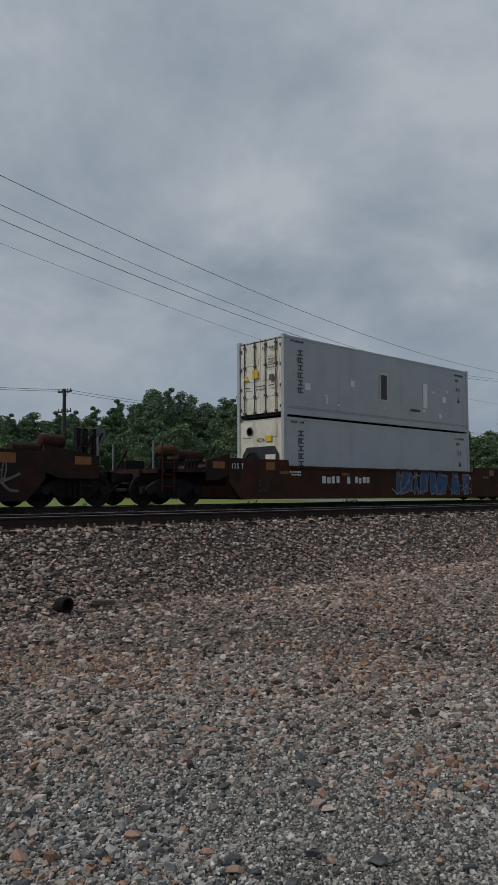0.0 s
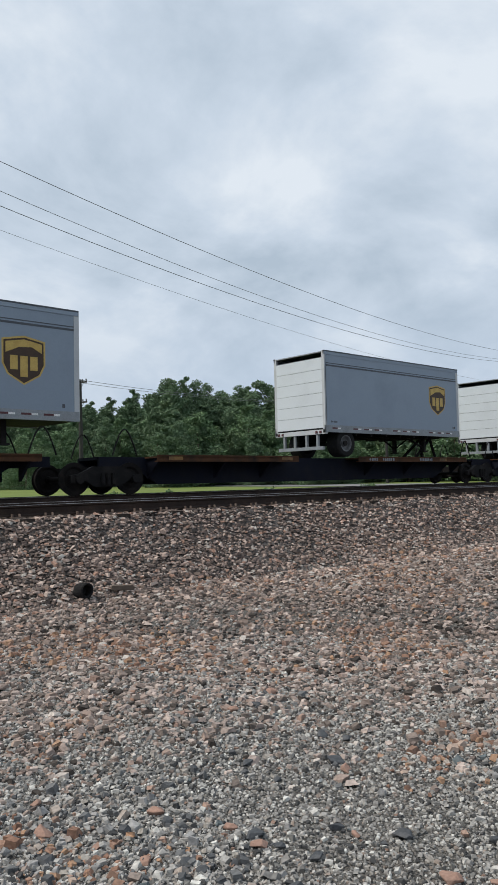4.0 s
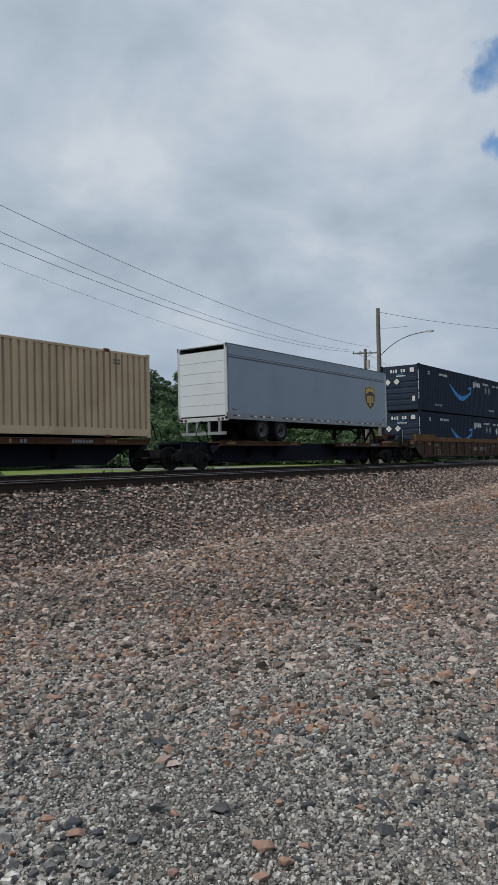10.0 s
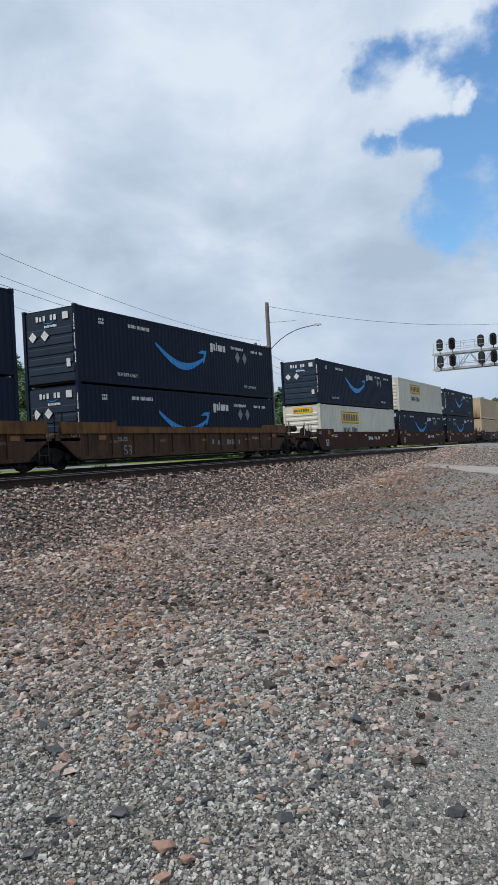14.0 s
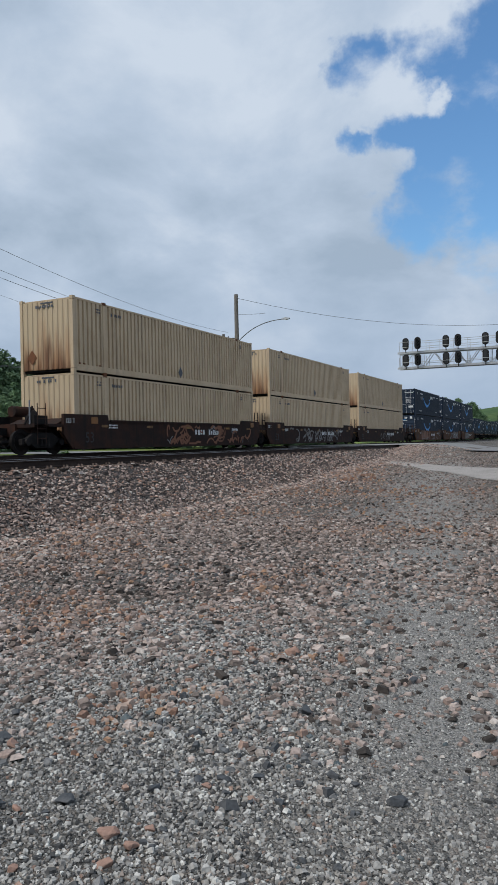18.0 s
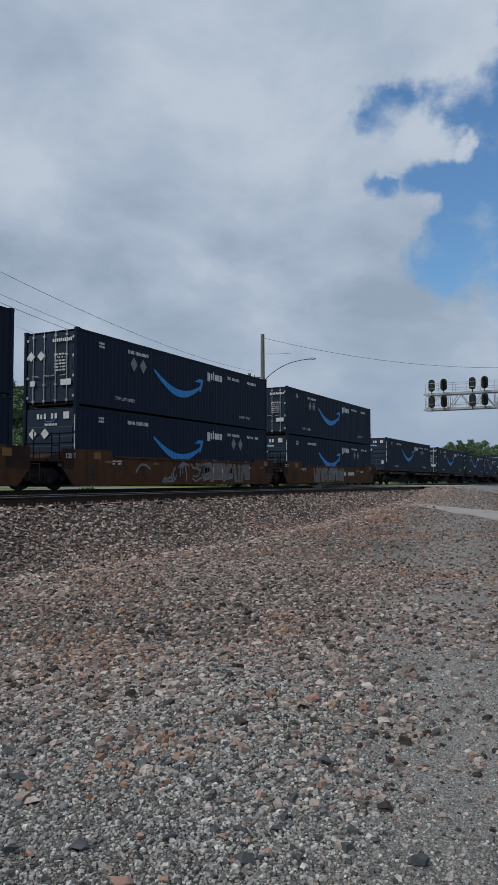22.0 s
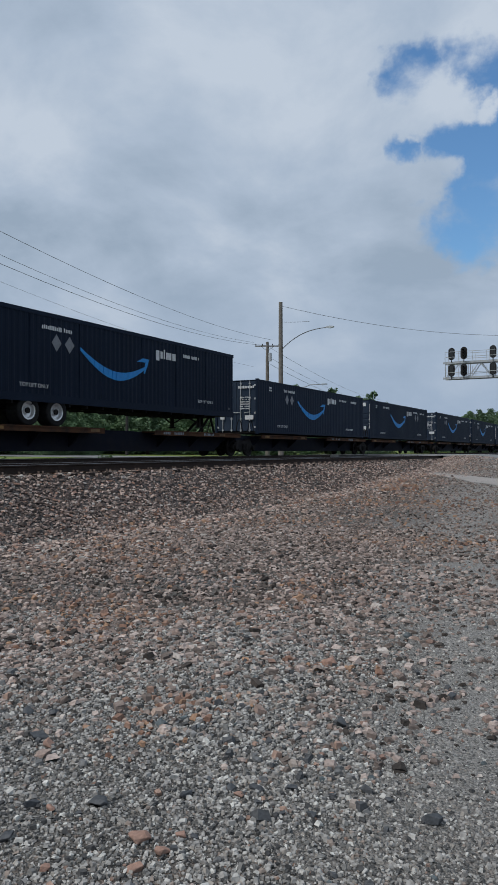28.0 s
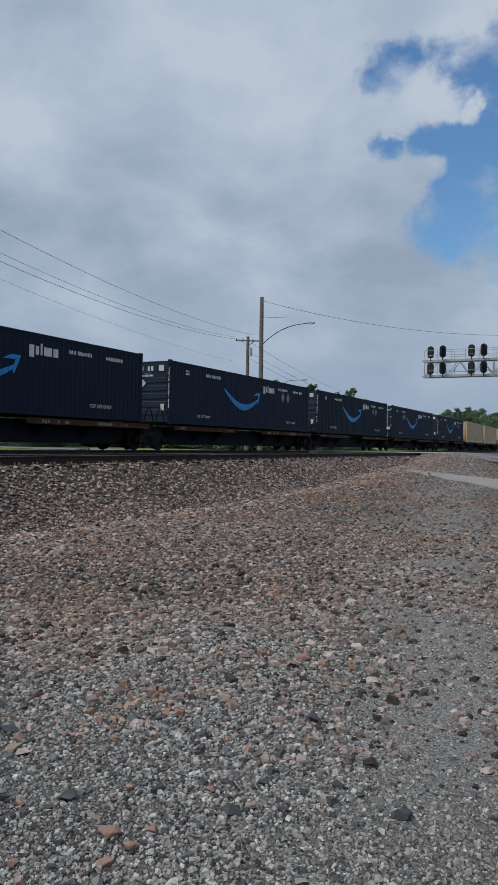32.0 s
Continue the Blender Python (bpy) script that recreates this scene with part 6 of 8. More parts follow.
# ---------------------------------------------------------------- spine cars
def spine_unit(label, left_end, right_end, seed=0, reach=9.2, hitch=0, rusty=True):
    """One platform of a spine car; hitch: -1, 1 or 0, the end with a raised trailer stand."""
    c = empty("spine_car", label, "spine car", "spine cars of the train")
    bm = bmesh.new()
    h = reach - 1.15
    dl, dr = (h - 2.0 if e else h - 0.85 for e in (left_end, right_end))
    for s in (-1, 1):
        prism(bm, [(-dl, 0.28), (dr, 0.28), (dr + 0.9, 0.80), (reach, 0.80), (reach, 1.08), (-reach, 1.08), (-reach, 0.80), (-dl - 0.9, 0.80)], s * 0.62, s * 0.54, "y")
    box(bm, -dl, dr, -0.60, 0.60, 0.27, 0.33)
    box(bm, -reach, reach, -0.60, 0.60, 1.00, 1.085)
    part("centre_sill", bm, M_SPINE, c)
    for s in (-1, 1):
        for a, b in ((-h + 0.4, -1.8), (1.4, h + 0.6)):
            bm = bmesh.new()
            lo, hi = sorted((s * 0.62, s * 1.30))
            box(bm, a, b, lo, hi, 1.04, 1.09)
            prism(bm, [(s * 1.30, 0.93), (s * 1.30, 1.13), (s * 1.27, 1.13), (s * 1.25, 0.97), (s * 1.14, 0.95), (s * 1.14, 0.93)], a, b, "x")
            part("deck_plate", bm, M_SPINE_EDGE if rusty else M_SPINE, c, "rust-brown deck plate")
        for x in (-h + 0.5, -5.0, -3.0, 2.5, 5.0, h + 0.3):
            bm = bmesh.new()
            prism(bm, [(s * 0.62, 0.42), (s * 0.62, 1.04), (s * 1.24, 1.04), (s * 1.24, 0.94)], x - 0.04, x + 0.04, "x")
            part("outrigger", bm, M_SPINE, c)
    for a in (-1, 1):
        if (a < 0 and left_end) or (a > 0 and right_end):
            couplers(c, a * (reach + 0.35), a)
            bm = bmesh.new()
            box(bm, min(a * reach, a * (reach + 0.4)), max(a * reach, a * (reach + 0.4)), -1.3, 1.3, 0.95, 1.10)
            part("end_sill", bm, M_SPINE_EDGE, c)
            bm = bmesh.new()
            ladder(bm, a * (reach - 0.1), -1.30, 0.40, 1.95, 0.42, 4)
            part("ladder", bm, M_BLACKSTEEL, c)
            bm = bmesh.new()
            ladder(bm, a * (reach - 0.1), 1.30, 0.40, 1.95, 0.42, 4)
            part("ladder", bm, M_BLACKSTEEL, c)
        else:
            for yy in (-1.2, 1.2):
                bm = bmesh.new()
                tube(bm, [(a * (reach - 0.9 + 0.8 * i / 7), yy, 1.1 + 0.75 * math.sin(math.pi * i / 7)) for i in range(8)], 0.022, 6)
                part("grab_iron", bm, M_BLACKSTEEL, c)
    if hitch:
        x = hitch * (h - 0.6)
        bm = bmesh.new()
        for yy in (-0.35, 0.35):
            rod(bm, (x - hitch * 1.3, yy, 1.08), (x, yy * 0.7, 2.0), 0.06, 8)
            rod(bm, (x + hitch * 0.25, yy, 1.08), (x, yy * 0.7, 2.0), 0.06, 8)
        box(bm, x - 0.45, x + 0.45, -0.45, 0.45, 1.98, 2.08)
        part("trailer_hitch", bm, M_BLACKSTEEL, c)
    add_truck(c, -reach if not left_end else -7.45)
    if right_end:
        add_truck(c, 7.45)
    bm = bmesh.new()
    bar_text(bm, 2.0, 0.97, 0.55, 0.11, -1.303, 4, seed)
    bar_text(bm, 2.8, 0.97, 0.75, 0.11, -1.303, 6, seed + 1)
    bar_text(bm, 5.2, 0.97, 0.9, 0.11, -1.303, 8, seed + 2)
    part("reporting_marks", bm, M_LETTER_GREY, c)
    bm = bmesh.new()
    for x in (-h + 0.8, -2.6, 6.6):
        box(bm, x, x + 0.5, -1.302, -1.308, 0.98, 1.08)
    part("reflector_strip", bm, M_EDGE, c)
    return c


# ---------------------------------------------------------------- containers (x = 0 at the leading end, z = 0 at the bottom)
def frame_parts(c, L, W, H, mat, low=0.18):
    for x in (0.0, L):
        for s in (-1, 1):
            bm = bmesh.new()
            x0, x1 = (x, x + 0.16) if x == 0 else (x - 0.16, x)
            lo, hi = sorted((s * W / 2, s * (W / 2 - 0.13)))
            box(bm, x0, x1, lo, hi, 0.14, H - 0.14)
            p = part("corner_post", bm, mat, c)
            for z0, z1 in ((0, 0.13), (H - 0.13, H)):
                e = 0.006
                bm = bmesh.new()
                box(bm, x0 - e, x1 + e, lo - e, hi + e, z0, z1)
                part("corner_casting", bm, mat, p)
    for s in (-1, 1):
        bm = bmesh.new()
        lo, hi = sorted((s * W / 2, s * (W / 2 - 0.09)))
        box(bm, 0.16, L - 0.16, lo, hi, 0.055, low)
        part("bottom_rail", bm, mat, c)
        bm = bmesh.new()
        box(bm, 0.16, L - 0.16, lo, hi, H - 0.11, H - 0.035)
        part("top_rail", bm, mat, c)
    bm = bmesh.new()
    box(bm, 0.1, L - 0.1, -W / 2 + 0.09, W / 2 - 0.09, H - 0.08, H - 0.045)
    part("roof", bm, mat, c)
    bm = bmesh.new()
    box(bm, 0.1, L - 0.1, -W / 2 + 0.09, W / 2 - 0.09, 0.04, 0.13)
    part("floor", bm, M_BLACKSTEEL, c)


def side_walls(c, L, W, H, mat, pitch, depth, low=0.18, face=(0.30, 0.45, 0.85)):
    for s in (-1, 1):
        bm = bmesh.new()
        if pitch:
            corrugated(bm, 0.16, L - 0.16, low, H - 0.11, s * (W / 2 - 0.012), pitch, depth, s, face)
        else:
            box(bm, 0.16, L - 0.16, min(s * (W / 2 - 0.012), s * (W / 2 - 0.06)), max(s * (W / 2 - 0.012), s * (W / 2 - 0.06)), 0.18, H - 0.11)
        part("side_wall", bm, mat, c)


def door_end(c, L, W, H, x, s, mat, rodmat, seed):
    """Two leaves with lock rods, on the end at x that faces s along x."""
    for k in (-1, 1):
        bm = bmesh.new()
        lo, hi = sorted((k * 0.008, k * (W / 2 - 0.14)))
        box(bm, min(x, x - s * 0.05), max(x, x - s * 0.05), lo, hi, 0.16, H - 0.13)
        for z in (0.75, 1.35, 1.95):
            box(bm, min(x, x + s * 0.012), max(x, x + s * 0.012), lo + 0.1, hi - 0.1, z, z + 0.22)
        d = part("door", bm, mat, c)
        for y in (0.28, 0.82):
            bm = bmesh.new()
            rod(bm, (x + s * 0.045, k * y, 0.10), (x + s * 0.045, k * y, H - 0.08), 0.02, 8)
            for z in (0.2, 0.8, 1.9, H - 0.25):
                box(bm, min(x, x + s * 0.07), max(x, x + s * 0.07), k * y - 0.05, k * y + 0.05, z - 0.035, z + 0.035)
            r = part("lock_rod", bm, rodmat, d)
            bm = bmesh.new()
            rod(bm, (x + s * 0.07, k * y, 1.15), (x + s * 0.07, k * (y - 0.32), 1.12), 0.016, 6)
            part("door_handle", bm, rodmat, r)
        for z in (0.35, 1.1, 1.85, 2.55):
            bm = bmesh.new()
            yy = k * (W / 2 - 0.15)
            box(bm, min(x, x + s * 0.035), max(x, x + s * 0.035), yy - 0.07, yy + 0.07, z - 0.05, z + 0.05)
            part("hinge", bm, rodmat, d)


def diamonds(bm, pts, x):
    for y, z, r in pts:
        prism(bm, [(y - r, z), (y, z - r), (y + r, z), (y, z + r)], x, x - 0.012, "x")


def smile(bm, x0, z0, w, h, y):
    """A curved mark that thins to the left and ends in a turned-up point."""
    n = 15
    up, lo = [], []
    for i in range(n + 1):
        t = i / n
        x = x0 + w * 0.93 * t
        arc = math.sin(math.pi * t * 0.93)
        zc = z0 + h * (0.92 - 0.20 * t) - h * 0.88 * arc ** 0.95
        th = h * (0.06 + 0.34 * math.sin(math.pi * min(1, 0.10 + t * 0.80)) ** 1.1)
        up.append((x, zc + th * 0.5))
        lo.append((x, zc - th * 0.5))
    # the paint breaks at each rib of the wall
    chain = []
    for i in range(n):
        for f, e in ((0.05, 0.012), (0.05, -0.004), (0.95, -0.004), (0.95, 0.012)):
            chain.append([bm.verts.new((ln[i][0] + (ln[i + 1][0] - ln[i][0]) * f, y + e, ln[i][1] + (ln[i + 1][1] - ln[i][1]) * f)) for ln in (lo, up)])
    for a, b in zip(chain, chain[1:]):
        bm.faces.new((a[0], b[0], b[1], a[1]))
    flat_poly(bm, [(x0 + w * 0.80, z0 + h * 0.78), (x0 + w * 0.90, z0 + h * 0.99), (x0 + w, z0 + h * 0.98), (x0 + w * 0.97, z0 + h * 0.62), (x0 + w * 0.93, z0 + h * 0.24), (x0 + w * 0.91, z0 + h * 0.26), (x0 + w * 0.94, z0 + h * 0.80)], y - 0.001)


AL, AW, AH = 16.15, 2.59, 2.895


def navy_container(doors_first, seed):
    c = empty("container", "dark navy steel container with a bright blue curved mark", "container", "navy containers on the train")
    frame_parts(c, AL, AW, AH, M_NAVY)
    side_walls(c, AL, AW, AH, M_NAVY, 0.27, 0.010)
    xe, xo = (0.05, AL - 0.05) if not doors_first else (AL - 0.05, 0.05)
    s = -1 if xe < 1 else 1
    bm = bmesh.new()
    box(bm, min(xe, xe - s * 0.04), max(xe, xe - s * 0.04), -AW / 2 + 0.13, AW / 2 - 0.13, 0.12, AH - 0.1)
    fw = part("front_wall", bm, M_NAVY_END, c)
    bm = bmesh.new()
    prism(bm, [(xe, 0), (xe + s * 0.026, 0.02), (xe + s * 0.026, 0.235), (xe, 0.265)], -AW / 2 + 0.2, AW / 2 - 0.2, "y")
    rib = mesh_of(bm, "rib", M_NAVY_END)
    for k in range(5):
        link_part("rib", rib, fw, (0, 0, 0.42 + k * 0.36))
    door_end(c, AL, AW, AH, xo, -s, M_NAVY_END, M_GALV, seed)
    y = -AW / 2 - 0.001
    bm = bmesh.new()
    smile(bm, 5.0, 1.20, 4.15, 0.82, y)
    part("blue_mark", bm, M_SMILE, c, "bright blue curved mark")
    bm = bmesh.new()
    # brand word kept as plain upright bars
    for i, (w, hh, dz) in enumerate(((0.24, 0.42, -0.10), (0.16, 0.30, 0), (0.09, 0.40, 0), (0.40, 0.30, 0), (0.25, 0.30, 0))):
        x = 9.53 + sum((0.24, 0.16, 0.09, 0.40, 0.25)[:i]) + 0.075 * i
        box(bm, x, x + w, y, y - 0.004, 2.12 + dz, 2.12 + dz + hh)
    part("brand_bars", bm, M_LETTER, c)
    bm = bmesh.new()
    bar_text(bm, 3.15, 2.38, 1.45, 0.15, y, 17, seed)
    bar_text(bm, 11.55, 2.34, 1.3, 0.15, y, 16, seed + 1)
    bar_text(bm, 13.7, 2.34, 1.4, 0.14, y, 9, seed + 2)
    bar_text(bm, 1.3, 2.32, 0.34, 0.22, y, 3, seed + 3, lines=2)
    part("side_writing", bm, M_LETTER, c)
    for x, z in ((2.30, 0.40), (12.75, 0.46)):
        written("lift_stencil", "TOP LIFT ONLY", 0.19, M_LETTER, c, x, y + 0.004, z)
    bm = bmesh.new()
    for x in (((3.55, 4.2) if doors_first else (12.2, 12.95))):
        flat_poly(bm, [(x - 0.24, 1.98), (x, 1.68), (x + 0.24, 1.98), (x, 2.28)], y)
    part("side_placard", bm, M_LETTER_GREY, c)
    # writing on the end that leads
    bm = bmesh.new()
    if not doors_first:
        end_bar_text(bm, 0.62, 2.42, 1.05, 0.20, 0.012, 6, seed + 5)
        end_bar_text(bm, 0.22, 2.16, 0.62, 0.09, 0.012, 9, seed + 6)
        box(bm, 0.012, 0.006, -0.95, -0.68, 2.40, 2.66)
        for k in range(19):
            if k % 7 != 4:
                box(bm, -0.008, -0.003, -AW / 2 + 0.045, -AW / 2 + 0.095 - 0.012 * (k % 3), 0.75 + k * 0.10, 0.75 + k * 0.10 + 0.08)
        box(bm, 0.0, -0.012, -0.98, -0.80, 0.62, 0.92)
        diamonds(bm, ((0.80, 1.86, 0.20), (0.20, 1.86, 0.20)), 0.0)
    else:
        end_bar_text(bm, -0.15, 2.40, 0.95, 0.13, -0.02, 10, seed + 5)
        for k in range(6):
            end_bar_text(bm, -0.25, 1.30 + k * 0.12, 0.55, 0.06, -0.02, 8, seed + 7 + k)
        box(bm, -0.02, -0.03, -1.05, -0.55, 0.75, 0.98)
        box(bm, -0.02, -0.03, 0.70, 0.95, 0.78, 0.98)
        diamonds(bm, ((0.92, 1.92, 0.19), (0.42, 1.92, 0.19)), -0.01)
    part("end_writing", bm, M_LETTER, c)
    if not doors_first:
        bm = bmesh.new()
        for i in range(8):
            t0, t1 = i / 8, (i + 1) / 8
            a = [(0.25 - 0.5 * t, 2.36 - 0.075 * math.sin(math.pi * t)) for t in (t0, t1)]
            prism(bm, [a[0], a[1], (a[1][0], a[1][1] + 0.03), (a[0][0], a[0][1] + 0.03)], 0.012, 0.006, "x")
        part("end_mark", bm, M_SMILE, c)
    return c


def rib_wall_end(c, x, s, W, H, mat, label, n=9, d=0.05):
    """An end wall with upright ribs."""
    bm = bmesh.new()
    box(bm, min(x, x - s * 0.03), max(x, x - s * 0.03), -W / 2 + 0.13, W / 2 - 0.13, 0.12, H - 0.1)
    fw = part("front_wall", bm, mat, c, label)
    w = (W - 0.36) / n
    for k in range(n):
        y = -W / 2 + 0.18 + k * w
        bm = bmesh.new()
        prism(bm, [(x, y + 0.1 * w), (x + s * d, y + 0.25 * w), (x + s * d, y + 0.6 * w), (x, y + 0.75 * w)], 0.14, H - 0.12, "z")
        part("rib", bm, mat, fw)


def tan_container(seed):
    c = empty("container", "tan corrugated steel container with rust-streaked end", "container", "tan containers on the train")
    L, W, H = AL, AW, AH
    frame_parts(c, L, W, H, M_TAN, 0.30)
    side_walls(c, L, W, H, M_TAN, 0.275, 0.07, 0.30, (0.60, 0.68, 0.92))
    rib_wall_end(c, 0.03, -1, W, H, M_TANEND, "tan end wall with rust runs", 9, 0.03)
    door_end(c, L, W, H, L - 0.05, 1, M_TAN, M_TAN, seed)
    y = -W / 2 - 0.001
    for x in (1.98, L - 2.0):
        for s in (-1, 1):
            bm = bmesh.new()
            lo, hi = sorted((s * (W / 2 + 0.004), s * (W / 2 - 0.05)))
            box(bm, x - 0.07, x + 0.07, lo, hi, 0.0, H)
            part("lift_post", bm, M_TAN, c)
    bm = bmesh.new()
    for x in (1.98, L - 2.0):
        box(bm, x - 0.12, x + 0.12, y - 0.012, y + 0.03, H - 0.10, H + 0.01)
        box(bm, x - 0.12, x + 0.12, y - 0.012, y + 0.03, 0.0, 0.08)
    for x in (0.35, 0.6, 1.6):
        box(bm, x, x + 0.12, y - 0.003, y + 0.02, 0.30, 0.36)
    part("rust_stain", bm, M_RUST, c)
    bm = bmesh.new()
    rr = random.Random(seed)
    flat_poly(bm, [(8.0 - 0.20, 0.55), (8.0, 0.28), (8.0 + 0.20, 0.55), (8.0, 0.82)], y)
    bar_text(bm, 2.45, 2.42, 0.75, 0.13, y, 6, seed)
    bar_text(bm, 1.45, 2.42, 0.30, 0.18, y, 3, seed + 1, lines=2)
    bar_text(bm, L - 1.7, 2.42, 0.30, 0.18, y, 3, seed + 2, lines=2)
    part("side_writing", bm, M_LETTER_DARK, c)
    bm = bmesh.new()
    end_bar_text(bm, 0.50, 2.52, 1.0, 0.12, -0.004, 9, seed + 4)
    box(bm, -0.006, 0.0, -0.35, 0.25, 2.68, 2.74)
    part("end_writing", bm, M_LETTER_DARK, c)
    bm = bmesh.new()
    flat = [(0.45, 0.60), (0.70, 0.33), (0.95, 0.62), (0.70, 0.92)]
    prism(bm, flat, -0.004, -0.009, "x")
    part("placard", bm, M_RUST, c)
    return c


def hunt_container(seed):
    c = empty("container", "cream white container with a yellow panel on its side", "container", "cream containers on the train")
    L, W, H = AL, AW, AH
    frame_parts(c, L, W, H, M_JBWHITE)
    side_walls(c, L, W, H, M_JBWHITE, 0.30, 0.025)
    bm = bmesh.new()
    box(bm, 0.02, 0.06, -W / 2 + 0.13, W / 2 - 0.13, 0.12, H - 0.1)
    fw = part("front_wall", bm, M_JBWHITE, c)
    bm = bmesh.new()
    prism(bm, [(0.02, 0), (-0.012, 0.05), (-0.012, 0.17), (0.02, 0.22)], -W / 2 + 0.2, W / 2 - 0.2, "y")
    rib = mesh_of(bm, "rib", M_JBWHITE)
    for k in range(7):
        link_part("rib", rib, fw, (0, 0, 0.35 + k * 0.30))
    door_end(c, L, W, H, L - 0.05, 1, M_JBWHITE, M_GALV, seed)
    y = -W / 2 - 0.001
    bm = bmesh.new()
    box(bm, 3.9, 7.3, y, y - 0.006, 1.72, 2.42)
    part("yellow_panel", bm, M_YELLOW, c, "yellow panel")
    bm = bmesh.new()
    box(bm, 3.9, 7.3, y, y - 0.008, 2.42, 2.47)
    box(bm, 3.9, 7.3, y, y - 0.008, 1.67, 1.72)
    for i in range(6):
        box(bm, 4.15 + i * 0.5, 4.5 + i * 0.5, y, y - 0.010, 1.85, 2.30)
    bar_text(bm, 4.1, 0.98, 2.9, 0.42, y, 10, seed)
    part("side_bars", bm, M_LETTER_DARK, c)
    bm = bmesh.new()
    box(bm, -0.013, -0.018, -0.75, 0.60, 2.35, 2.72)
    part("end_panel", bm, M_YELLOW, c)
    bm = bmesh.new()
    end_bar_text(bm, 0.5, 2.44, 1.1, 0.19, -0.019, 7, seed + 1)
    part("end_bars", bm, M_LETTER_DARK, c)
    return c


RL, RW, RH = 12.19, 2.44, 2.895


def reefer(seed, cooling_first, mat, marks):
    c = empty("refrigerated_container", "pale grey refrigerated container, lightly stained", "container", "refrigerated containers on the train")
    L, W, H = RL, RW, RH
    frame_parts(c, L, W, H, mat)
    side_walls(c, L, W, H, mat, 0, 0)
    y = -W / 2 - 0.001
    bm = bmesh.new()
    for z in (0.30, 0.36):
        box(bm, 0.2, L - 0.2, y - 0.004, y + 0.02, z, z + 0.02)
    part("side_rub_rail", bm, mat, c)
    if cooling_first:
        bm = bmesh.new()
        box(bm, 0.03, 0.10, -W / 2 + 0.13, W / 2 - 0.13, 0.12, H - 0.1)
        box(bm, 0.01, 0.04, -0.85, -0.25, 2.20, 2.62)
        box(bm, 0.01, 0.04, 0.45, 0.95, 2.20, 2.62)
        box(bm, 0.0, 0.04, -W / 2 + 0.13, W / 2 - 0.13, 0.14, 0.50)
        part("cooling_front", bm, M_REEFEREND, c)
        bm = bmesh.new()
        prism(bm, [(-0.88, 0.62), (0.88, 0.62), (0.95, 0.75), (0.95, 1.55), (0.72, 1.85), (-0.72, 1.85), (-0.95, 1.55), (-0.95, 0.75)], 0.012, 0.06, "x")
        u = part("cooling_unit", bm, M_UNITBLACK, c, "black cooling machinery panel")
        bm = bmesh.new()
        revolve(bm, [(0.36, 0.0), (0.36, -0.03), (0.30, -0.04), (0.30, -0.015), (0.08, -0.02), (0.05, -0.045)], (0.012, 0.42, 1.32), 20, "x")
        part("fan", bm, M_BLACKSTEEL, u)
        bm = bmesh.new()
        box(bm, 0.012, -0.02, -0.80, -0.30, 1.32, 1.55)
        box(bm, 0.012, -0.02, -0.05, 0.20, 0.72, 1.0)
        box(bm, 0.012, -0.03, -0.55, -0.20, 0.70, 1.05)
        box(bm, 0.012, -0.02, 0.5, 0.9, 0.68, 0.78)
        part("control_box", bm, M_REEFEREND, u)
        bm = bmesh.new()
        box(bm, -0.001, -0.006, -0.60, -0.28, 2.02, 2.22)
        part("yellow_label", bm, M_YELLOW, c)
        bm = bmesh.new()
        prism(bm, [(0.28, 0.20), (0.05, 0.20), (0.165, 0.44)], -0.001, -0.006, "x")
        box(bm, -0.001, -0.006, -0.35, -0.12, 0.20, 0.42)
        part("warning_triangle", bm, M_YELLOW, c)
        bm = bmesh.new()
        revolve(bm, [(0.17, 0.004), (0.17, -0.005), (0.13, -0.005), (0.13, 0.004)], (0.004, 0.55, 2.42), 18, "x")
        for i in range(8):
            a = i * math.pi / 4
            box(bm, 0.008, 0.002, -0.02 + 0.16 * math.cos(a) - 0.04, -0.02 + 0.16 * math.cos(a) + 0.04, 2.08 + 0.05 * math.sin(a), 2.11 + 0.05 * math.sin(a))
        part("round_mark", bm, M_LETTER_DARK, c)
    else:
        door_end(c, L, W, H, 0.05, -1, M_REEFEREND, M_LETTER_DARK, seed)
        bm = bmesh.new()
        box(bm, 0.0, -0.010, 0.10, 0.38, 1.45, 1.78)
        prism(bm, [(0.85, 1.42), (0.60, 1.42), (0.725, 1.64)], 0.0, -0.01, "x")
        part("yellow_label", bm, M_YELLOW, c)
        bm = bmesh.new()
        end_bar_text(bm, -0.15, 2.45, 0.75, 0.10, -0.005, 9, seed)
        for k in range(5):
            end_bar_text(bm, -0.45, 1.75 + k * 0.10, 0.3, 0.05, -0.005, 5, seed + k)
        box(bm, -0.0, -0.01, -0.72, -0.50, 1.30, 1.52)
        part("end_writing", bm, M_LETTER_DARK, c)
    bm = bmesh.new()
    box(bm, L - 0.06, L - 0.01, -W / 2 + 0.13, W / 2 - 0.13, 0.12, H - 0.1)
    part("rear_wall", bm, M_REEFEREND, c)
    bm = bmesh.new()
    if "column" in marks:
        # a brand word set upright, kept as plain blocks
        for k in range(6):
            z = 2.40 - k * 0.27
            box(bm, 0.72, 1.00, y, y - 0.004, z - 0.20, z - 0.155)
            box(bm, 0.72, 1.00, y, y - 0.004, z - 0.045, z)
            if k % 2:
                box(bm, 0.72, 0.78, y, y - 0.004, z - 0.155, z - 0.045)
            box(bm, 0.83, 0.90, y, y - 0.004, z - 0.155, z - 0.045)
